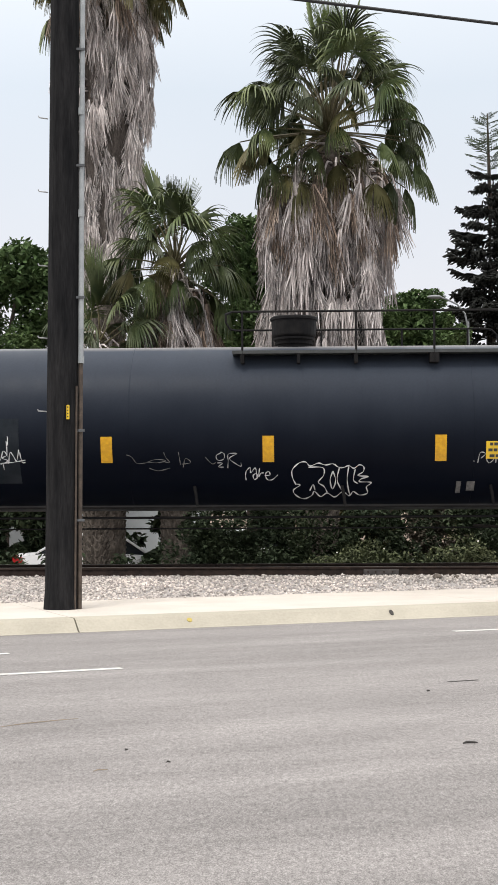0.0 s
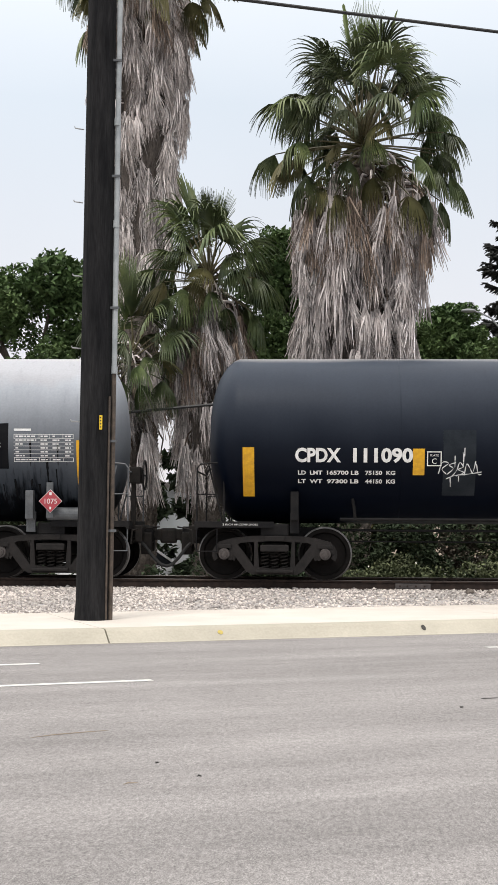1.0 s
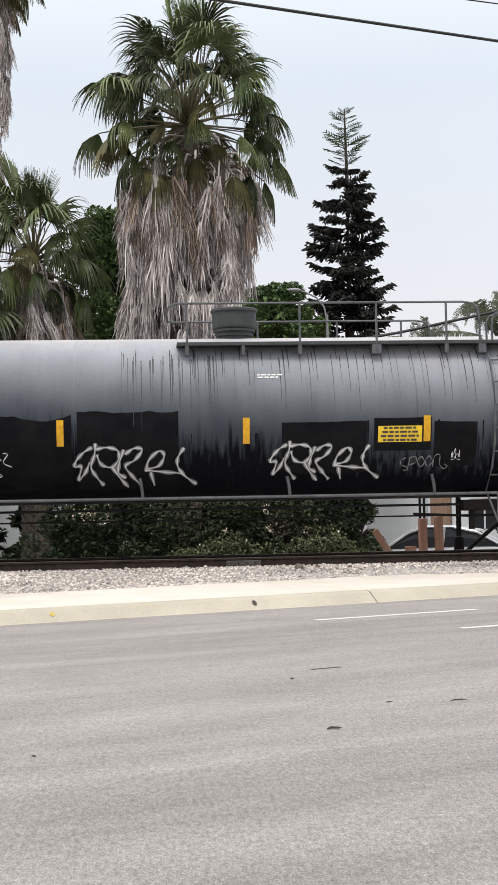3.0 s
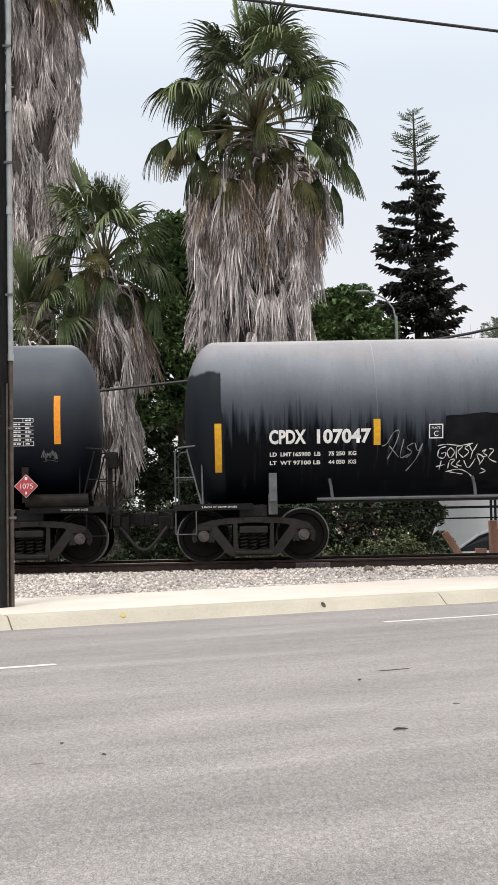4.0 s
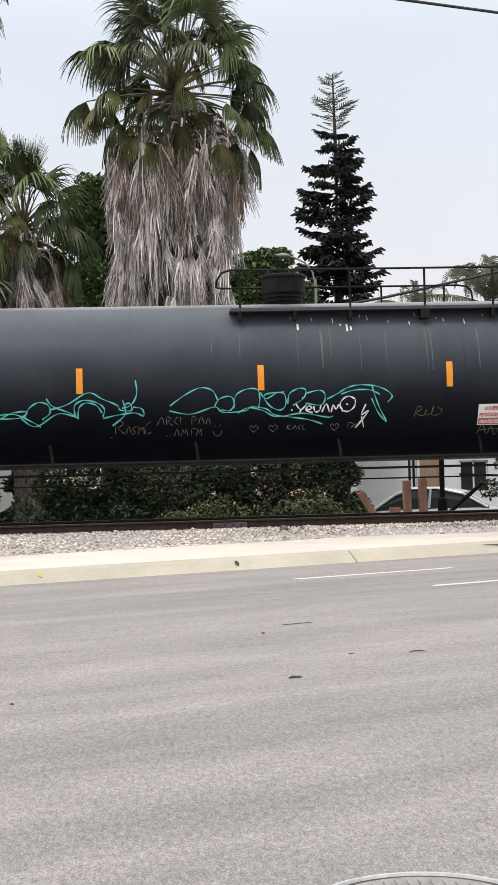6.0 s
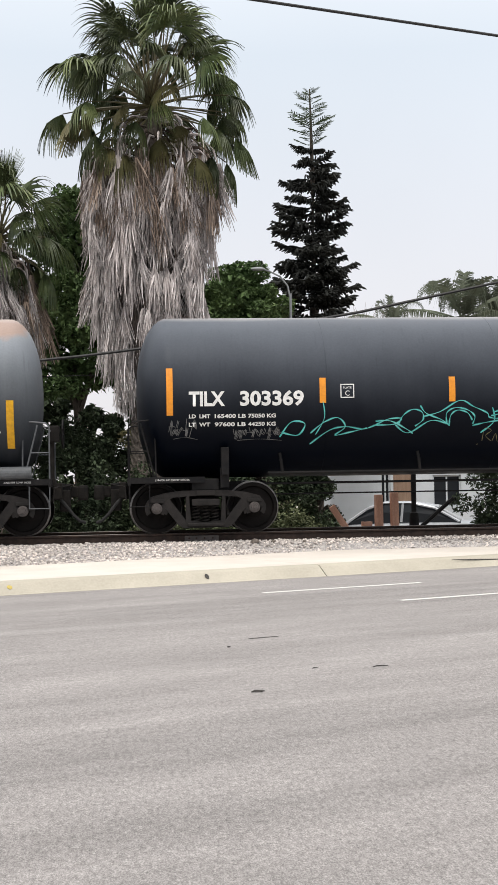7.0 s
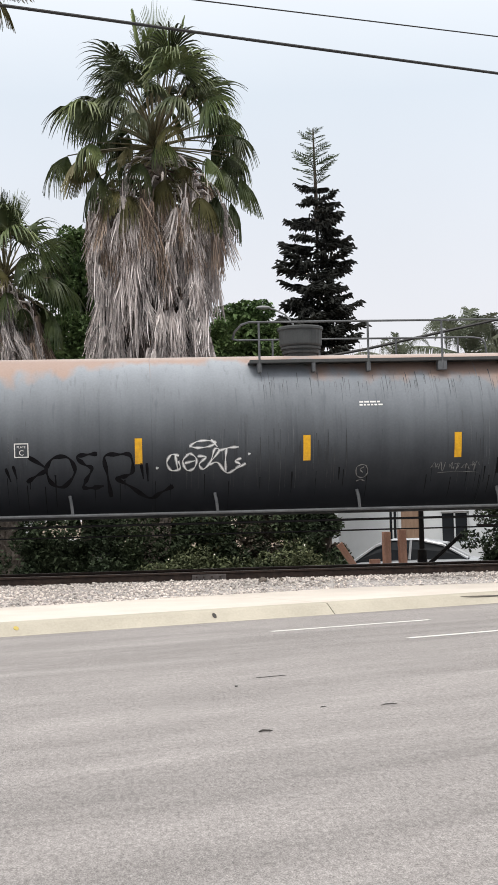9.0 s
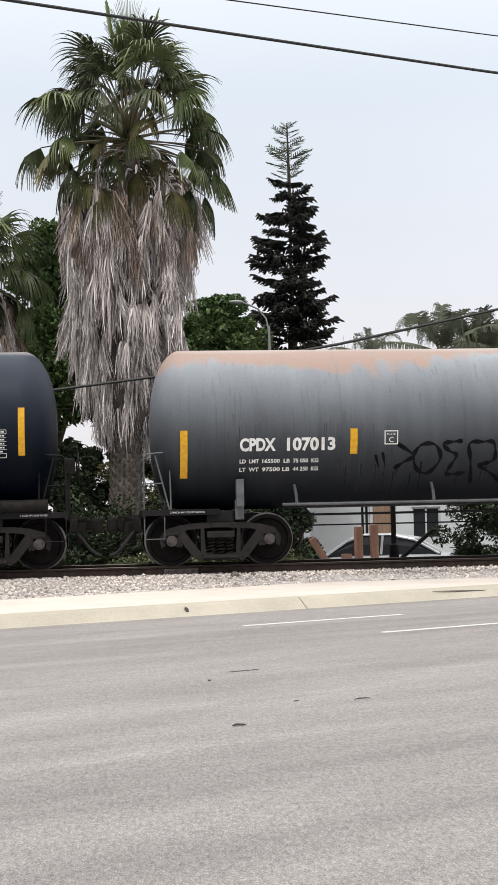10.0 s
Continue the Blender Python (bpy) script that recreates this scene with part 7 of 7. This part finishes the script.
# ---------------------------------------------------------------- far feather palms and far woods
def feather_leaf(name, seed, el, limp):
    """A plume for a frond raised by el degrees: it arches over and its fine leaflets hang down."""
    r = random.Random(seed)
    bm = bm_()
    down = Matrix.Rotation(radians(el), 3, "Y") @ Vector((0, 0, -1))
    spine, p = [], Vector((0, 0, 0))
    bow = r.uniform(-0.2, 0.2)
    for i in range(41):
        spine.append(p.copy())
        q = i / 40
        p = p + (Vector((1, bow * q, 0)) + down * (limp * q ** 2.0)).normalized() * (2.8 / 40)
    tube(bm, spine[::4], [0.04 * (1 - 0.085 * i) for i in range(11)], 4)
    for i in range(7, 41):
        q = i / 40
        for s in (-1, 1):
            for _ in range(2):
                ln = 0.85 * math.sin(0.5 + 2.3 * q) * r.uniform(0.6, 1.2)
                out = s * r.uniform(0.3, 0.8) * ln
                c0 = spine[i] + Vector((r.uniform(-0.03, 0.03), 0, 0))
                mid = c0 + Vector((0.3 * ln, out * 0.8, 0)) + down * (0.15 * ln)
                tip = c0 + Vector((0.35 * ln, out, 0)) + down * (r.uniform(0.5, 1.0) * ln)
                w = Vector((0.016, 0, 0.004))
                a, b, c, d, e = (bm.verts.new(v) for v in (c0 - w, c0 + w, mid + w * 1.2, mid - w * 1.2, tip))
                bm.faces.new((a, b, c, d)), bm.faces.new((d, c, e))
    me = bpy.data.meshes.new(name)
    bm.to_mesh(me)
    bm.free()
    me.materials.append(LEAF_FAR)
    return me


LEAF_FAR = material("far_palm_leaf", (0.075, 0.095, 0.06), (0.145, 0.16, 0.11), 0.6, 0.7, vary=0.4)
WOODS_FAR = material("far_sunlit_leaf", (0.13, 0.15, 0.07), (0.22, 0.23, 0.12), 0.5, 0.75, island=0.4)
FAR_TWIG = material("far_dry_twig", (0.16, 0.12, 0.11), (0.24, 0.19, 0.17), 2.0, 0.9)
FRONDS = [(el, feather_leaf("leaf", 80 + k, el, limp)) for k, (el, limp) in enumerate(((88, 2.6), (80, 3.2), (72, 2.4), (60, 1.9), (50, 0.8), (36, 1.1), (20, 0.8), (2, 1.0), (-22, 0.9)))]
r = random.Random(33)
for x, y, top, s, erect, fronds in ((13.2, 50, 7.7, 0.92, 7, 20), (10.5, 50, 7.5, 0.62, 5, 13), (15.2, 51, 7.7, 0.95, 2, 20), (11.9, 54, 6.9, 0.85, 1, 16), (17.6, 56, 8.0, 1.0, 2, 18)):
    palm = root("feather_palm", pose(x, y, -0.6), "distant feathery palm with drooping grey-green fronds", "palm tree", "far feather palms")
    bm = bm_()
    tube(bm, [(0, 0, -0.1), (0.1, 0, top * 0.5), (0.03, 0, top - 0.5), (0, 0, top + 0.3)], [0.22, 0.17, 0.2, 0.1], 8)
    part("trunk", bm, TRUNK, palm)
    for i in range(fronds):
        el, me = FRONDS[r.randrange(0, 3)] if i < erect else r.choice(FRONDS[3:])
        k = s * r.uniform(0.65, 1.12)
        shared("leaf", me, palm, pose(0, 0, top + 0.2, 0, -el + r.uniform(-8, 8), i * 137.5 + r.uniform(-25, 25)) @ Matrix.Diagonal((k, k, k, 1)))
bare = root("bare_shrub", pose(9.1, 50, -0.6), "distant leafless reddish-brown shrub", "shrub")
bm = bm_()
for k in range(80):
    a, lean = r.uniform(0, 6.28), r.uniform(0.05, 0.5)
    p = Vector((r.uniform(-0.7, 0.7), r.uniform(-0.4, 0.4), 6.3))
    way = Vector((math.cos(a) * lean, math.sin(a) * lean, 1)).normalized()
    ln = r.uniform(1.2, 2.5)
    tube(bm, [p, p + way * ln * 0.5, p + way * ln + Vector((0, 0, -0.15))], [0.014, 0.01, 0.004], 3)
part("twigs", bm, FAR_TWIG, bare)
bm = bm_()
for k in range(7):
    a = k * 0.9
    tube(bm, [(0, 0, 0), (0.2 * math.cos(a), 0.2 * math.sin(a), 3.5), (0.55 * math.cos(a), 0.4 * math.sin(a), 6.6)], [0.1, 0.06, 0.02], 5)
part("stem", bm, BARK, bare)
vs, fs = leaf_cloud([(10 + 1.7 * i, 82 + 1.5 * math.sin(i * 2.0), 6.0 + 0.6 * math.sin(i * 1.7), 1.9, 1.5, 2.0) for i in range(10)] + [(10 + 2.0 * i, 82, 3.0, 2.0, 1.5, 3.5) for i in range(9)], 60000, 0.16, 61)
tagged(new("far_woods", mesh_from("far_woods", vs, fs, WOODS_FAR)), "yellow-green distant treetops in daylight", "trees", kind="stuff")

# ---------------------------------------------------------------- utility pole and wires
pole = root("utility_pole", pose(-3.07, 18.42, 0.14), "dark creosoted wooden utility pole with grey conduit", "utility pole")
bm = bm_()
H_POLE = 11.5
prof = [(H_POLE * i / 40, 0.222 - 0.0035 * H_POLE * i / 40 * 1.0 + (0.02 if i == 0 else 0)) for i in range(41)]
lathe(bm, prof, 28, axis="z")
for v in bm.verts:
    a = math.atan2(v.co.y, v.co.x)
    k = 1 + 0.018 * noise.noise((math.cos(a) * 5, math.sin(a) * 5, v.co.z * 0.35)) + 0.012 * noise.noise((math.cos(a) * 16, math.sin(a) * 16, v.co.z * 0.8))
    v.co.x, v.co.y = v.co.x * k + 0.004 * v.co.z, v.co.y * k
part("shaft", bm, POLE_WOOD, pole, "", smooth=False)
bm = bm_()
rod(bm, (0.262, -0.04, 3.35), (0.29, -0.02, H_POLE - 0.3), 0.036, n=12)
for z in (3.36, 5.35, 6.75):
    rod(bm, (0.264, -0.04, z - 0.05), (0.265, -0.04, z + 0.05), 0.043, n=12)
part("conduit", bm, CONDUIT, pole, "light grey cable conduit")
bm = bm_()
rod(bm, (0.25, -0.05, 0.02), (0.262, -0.04, 3.33), 0.03, n=10)
part("lower_conduit", bm, RUSTY_PIPE, pole, "rusty lower conduit")
bm = bm_()
rod(bm, (0.2, -0.12, 0.02), (0.215, -0.1, 3.0), 0.014, n=8)
part("ground_wire", bm, RUSTY_PIPE, pole)
for z in (1.2, 2.4, 4.2, 6.0, 7.6):
    bm = bm_()
    box(bm, (0.255, -0.075, z), (0.13, 0.02, 0.035), 0.004)
    part("conduit_strap", bm, GREY_STEEL, pole)
for k, z in enumerate((6.65, 5.64, 4.63, 3.65, 2.66)):
    bm = bm_()
    tube(bm, [(-0.19, -0.05, z), (-0.3, -0.1, z + 0.005), (-0.31, -0.1, z + 0.03)], 0.009, 6)
    part("step_peg", bm, GALV, pole)
bm = bm_()
box(bm, (0.115, -0.205, 2.64), (0.04, 0.012, 0.19), 0.003, pose(0, 0, 0, 0, 0, 28))
tag = part("tag", bm, SIGN_YELLOW, pole, "narrow yellow number tag with dark bars")
bm = bm_()
for k in range(4):
    box(bm, (0.112, -0.2125, 2.58 + 0.042 * k), (0.02, 0.004, 0.016), 0, pose(0, 0, 0, 0, 0, 28))
part("tag_marks", bm, TEXT_DARK, tag)


def wire(name, pts, r, label):
    fine = []
    for a, b in zip(pts, pts[1:]):
        a, b = Vector(a), Vector(b)
        for k in range(10):
            q = k / 10
            p = a.lerp(b, q)
            fine.append(p)
    fine.append(Vector(pts[-1]))
    b = bm_()
    tube(b, fine, r, 6)
    return tagged(put(name, b, CABLE), label, "cable")


wire("overhead_wire", [(-40, 1.8, 9.6), (-1.51, 19.08, 8.9), (2.34, 20.82, 9.03), (6.9, 22.89, 9.2), (22, 29.7, 9.9)], 0.025, "thick black overhead cable above the pavement")
wire("overhead_wire", [(-40, 1.8, 10.0), (1.34, 20.37, 9.51), (6.93, 22.9, 9.87), (22, 29.7, 10.9)], 0.011, "thin dark overhead wire above the pavement")
wire("rear_cable", [(-22, 30, 3.6), (-6, 30, 3.72), (-0.67, 30, 4.22), (1.4, 30, 4.47), (5.65, 30, 5.18), (9.4, 30, 5.96), (24, 30, 9.2)], 0.035, "thick sagging black cable behind the train")
wire("rear_wire", [(-22, 33, 3.6), (3.2, 33, 4.1), (7.5, 33, 4.25), (24, 33, 5.2)], 0.009, "thin wire behind the train")

# ---------------------------------------------------------------- street lamp
lamp = root("street_lamp", pose(5.22, 39, -0.56), "grey street lamp with a curved arm behind the yard", "street lamp")
bm = bm_()
rod(bm, (0, 0, 0), (0, 0, 7.4), 0.065, 0.035, 12)
part("post", bm, LAMP_GREY, lamp)
bm = bm_()
tube(bm, [(0, 0, 7.2), (-0.08, 0, 7.62), (-0.3, 0, 7.9), (-0.62, 0, 8.06), (-0.85, 0, 8.12)], 0.026, 8)
part("arm", bm, LAMP_GREY, lamp)
bm = bm_()
bmesh.ops.create_uvsphere(bm, u_segments=14, v_segments=8, radius=1.0)
bmesh.ops.scale(bm, vec=(0.22, 0.11, 0.06), verts=bm.verts)
part("lamp_head", bm, LAMP_GREY, lamp, "", pose(-0.95, 0, 8.12))

# ---------------------------------------------------------------- posts and mast behind the track
def bed(y):
    return bed_height(5.0, y)


for x, top, tilt in ((5.53, 1.03, 0), (5.87, 1.07, -1)):
    bm = bm_()
    box(bm, (0, 0, 0.42), (0.15, 0.15, 0.85), 0.012)
    post = tagged(put("wooden_post", bm, POST_WOOD, None, pose(x, 27.6, bed(27.6) - 0.02 + (top - 1.07), 0, tilt, 8)), "weathered orange-brown square wooden post beside the track", "post", "posts beside the track")
bm = bm_()
box(bm, (0, 0, 0.32), (0.13, 0.1, 0.7), 0.012)
tagged(put("wooden_post", bm, POST_WOOD, None, pose(4.9, 27.6, bed(27.6) + 0.0, 0, -33, 0)), "leaning orange-brown wooden plank beside the track", "post")
bm = bm_()
box(bm, (0, 0, 0.12), (0.22, 0.1, 0.24), 0.01)
tagged(put("wooden_block", bm, POST_WOOD, None, pose(5.28, 27.65, bed(27.65) - 0.01, 0, 0, 5)), "short weathered timber offcut beside the posts", "block")
mast = root("signal_mast", pose(6.3, 27.7, bed(27.7) - 0.02), "black steel mast with a slanting brace", "mast")
bm = bm_()
rod(bm, (0, 0, 0), (0, 0, 1.75), 0.055, n=12)
part("post", bm, BLACK_STEEL, mast)
bm = bm_()
lathe(bm, [(0, 0.16), (0.1, 0.16), (0.14, 0.11), (0.42, 0.09), (0.45, 0.05)], 14, axis="z")
part("base", bm, BLACK_STEEL, mast)
bm = bm_()
rod(bm, (0.14, 0, 0.12), (0.85, 0, 0.72), 0.045, n=8)
part("brace", bm, BLACK_STEEL, mast)

# ---------------------------------------------------------------- building and parked cars in the yard
def house(x0, x1, y0, y1, z1, openings, label):
    b = root("building", pose(x0, y0, -0.56), label, "building")
    w, d, h = x1 - x0, y1 - y0, z1 + 0.56
    bm = bm_()
    xs = [0.0]
    for a, c, zb, zt in openings:
        box(bm, ((xs[-1] + a) / 2, 0.1, h / 2), (a - xs[-1], 0.2, h))
        box(bm, ((a + c) / 2, 0.1, zb / 2), (c - a, 0.2, zb)) if zb > 0.02 else None
        box(bm, ((a + c) / 2, 0.1, (zt + h) / 2), (c - a, 0.2, h - zt))
        xs.append(c)
    box(bm, ((xs[-1] + w) / 2, 0.1, h / 2), (w - xs[-1], 0.2, h))
    part("front_wall", bm, WALL_WHITE, b, "white rendered wall")
    for nm, c, s in (("side_wall", (0.1, d / 2 + 0.1, h / 2), (0.2, d - 0.2, h)), ("side_wall", (w - 0.1, d / 2 + 0.1, h / 2), (0.2, d - 0.2, h)), ("rear_wall", (w / 2, d - 0.1, h / 2), (w - 0.4, 0.2, h))):
        bm = bm_()
        box(bm, c, s)
        part(nm, bm, WALL_WHITE, b)
    bm = bm_()
    box(bm, (w / 2, d / 2, h + 0.08), (w + 0.5, d + 0.5, 0.16), 0.02)
    part("roof", bm, ROOF_GREY, b, "flat grey roof")
    for a, c, zb, zt in openings:
        if zb < 0.02:
            bm = bm_()
            box(bm, ((a + c) / 2, 0.12, zt / 2), (c - a - 0.04, 0.05, zt - 0.02), 0.006)
            leaf = part("door", bm, DOOR_BROWN, b, "brown wooden door")
            bm = bm_()
            rod(bm, (c - 0.14, 0.09, 1.0), (c - 0.14, 0.03, 1.0), 0.025, n=8)
            part("door_knob", bm, GALV, leaf)
            continue
        bm = bm_()
        box(bm, ((a + c) / 2, 0.12, (zb + zt) / 2), (c - a - 0.06, 0.02, zt - zb - 0.06))
        win = part("window", bm, WINDOW_DARK, b, "dark glazed window")
        bm = bm_()
        for dx in (a + 0.03, c - 0.03, (a + c) / 2):
            box(bm, (dx, 0.09, (zb + zt) / 2), (0.05, 0.06, zt - zb))
        box(bm, ((a + c) / 2, 0.09, zt - 0.03), (c - a, 0.06, 0.05)), box(bm, ((a + c) / 2, 0.09, zb + 0.03), (c - a, 0.06, 0.05))
        part("window_frame", bm, WALL_WHITE, win)


house(7.4, 16.5, 46, 54, 2.6, [(1.75, 2.1, 1.0, 2.2), (2.2, 2.95, 0.0, 2.3), (3.6, 4.6, 0.9, 2.0), (6.2, 7.6, 0.9, 2.0)], "low white rendered building across the yard")
house(-9.5, -3.2, 44, 52, 2.6, [(1.0, 2.2, 0.9, 2.0)], "low white building behind the parked car")


def sedan(x, y, z, turn, paint, label):
    """A parked saloon: lower body, glazed cabin, wheels, lamps. Its front points along +x."""
    car = root("parked_car", pose(x, y, z, 0, 0, turn), label, "car")

    def loft(stations, mat, name, lab=""):
        b = bm_()
        rings = []
        for px, half, lo, hi, crown in stations:
            ring = [(px, -half * 0.96, lo), (px, -half, lo + (hi - lo) * 0.55), (px, -half * 0.9, hi - 0.03), (px, -half * 0.5, hi + crown), (px, half * 0.5, hi + crown), (px, half * 0.9, hi - 0.03), (px, half, lo + (hi - lo) * 0.55), (px, half * 0.96, lo)]
            rings.append([b.verts.new(p) for p in ring])
        for p, q in zip(rings, rings[1:]):
            for i in range(8):
                b.faces.new((p[i], q[i], q[(i + 1) % 8], p[(i + 1) % 8]))
        b.faces.new(rings[0]), b.faces.new(rings[-1][::-1])
        bmesh.ops.recalc_face_normals(b, faces=b.faces)
        return part(name, b, mat, car, lab, smooth=False)

    loft([(-2.3, 0.7, 0.35, 0.78, 0.0), (-2.22, 0.84, 0.24, 0.9, 0.02), (-1.5, 0.9, 0.2, 0.95, 0.02), (0, 0.91, 0.18, 0.92, 0.02), (1.0, 0.9, 0.2, 0.9, 0.03), (1.9, 0.86, 0.22, 0.78, 0.03), (2.22, 0.74, 0.3, 0.66, 0.0)], paint, "body")
    loft([(-1.75, 0.74, 0.9, 0.96, 0), (-1.1, 0.7, 0.9, 1.3, 0.02), (-0.5, 0.66, 0.9, 1.42, 0.03), (0.2, 0.65, 0.9, 1.42, 0.03), (0.6, 0.68, 0.9, 1.28, 0.02), (1.15, 0.76, 0.88, 0.94, 0)], WINDOW_DARK, "cabin_glass", "dark car windows")
    loft([(-1.2, 0.6, 1.29, 1.34, 0.01), (-0.5, 0.63, 1.41, 1.44, 0.02), (0.2, 0.62, 1.41, 1.44, 0.02), (0.55, 0.56, 1.31, 1.36, 0.01)], paint, "roof")
    for s in (-0.7, 0.7):
        for line in ([(-1.72, s * 1.04, 0.95), (-1.1, s * 0.99, 1.3), (-0.5, s * 0.93, 1.43)], [(1.13, s * 1.08, 0.93), (0.6, s * 0.97, 1.29), (0.2, s * 0.92, 1.43)], [(-0.25, s * 1.0, 0.94), (-0.3, s * 0.93, 1.42)]):
            b = bm_()
            tube(b, line, 0.033, 5)
            part("pillar", b, paint, car)
    for wx in (-1.35, 1.35):
        for s in (-0.8, 0.8):
            b = bm_()
            lathe(b, [(-0.1, 0.2), (-0.1, 0.3), (-0.08, 0.325), (0.08, 0.325), (0.1, 0.3), (0.1, 0.2)], 22, axis="y")
            wheel = part("wheel", b, RUBBER, car, "", pose(wx, s, 0.325))
            b = bm_()
            lathe(b, [(-0.102, 0.2), (-0.112, 0.18), (-0.1, 0.06), (-0.115, 0.04), (-0.115, 0.005)], 16, axis="y")
            part("rim", b, GALV, wheel, "", pose(0, 0, 0) if s < 0 else pose(0, 0, 0, 0, 0, 180))
    for s in (-0.62, 0.62):
        b = bm_()
        box(b, (-2.2, s * 1.18, 0.78), (0.26, 0.3, 0.15), 0.03)
        part("tail_light", b, TAIL_RED, car, "red tail light")
        b = bm_()
        box(b, (2.12, s, 0.66), (0.16, 0.26, 0.1), 0.02)
        part("headlight", b, GALV, car, "clear headlight")
    for bx, bz in ((-2.27, 0.5), (2.2, 0.42)):
        b = bm_()
        box(b, (bx, 0, bz), (0.07, 1.45, 0.14), 0.02)
        part("bumper", b, paint, car)


sedan(7.2, 34.3, -0.68, 164, CAR_SILVER, "silver saloon car parked behind the track")
sedan(-4.9, 36.3, -0.56, 8, CAR_WHITE, "white saloon car parked behind the palms")
sedan(-1.4, 41.5, -0.56, 185, CAR_WHITE, "white saloon car parked deep in the yard")


# ---------------------------------------------------------------- what moves
def motions():
    steps = [i / 15 for i in range(151)]
    for car, u in zip(CARS, (0.12, -20.42, -40.95, -61.69, -82.40)):
        walk(car, [(i / 2, pose(u + train_shift(i / 2), TRACK_Y, RAIL_Z)) for i in range(21)])
    for ws, x, u in WHEELSETS:
        walk(ws, [(t, pose(x, 0, WHEEL_R, 0, math.degrees(train_shift(t) / WHEEL_R), 0)) for t in steps])


motions()
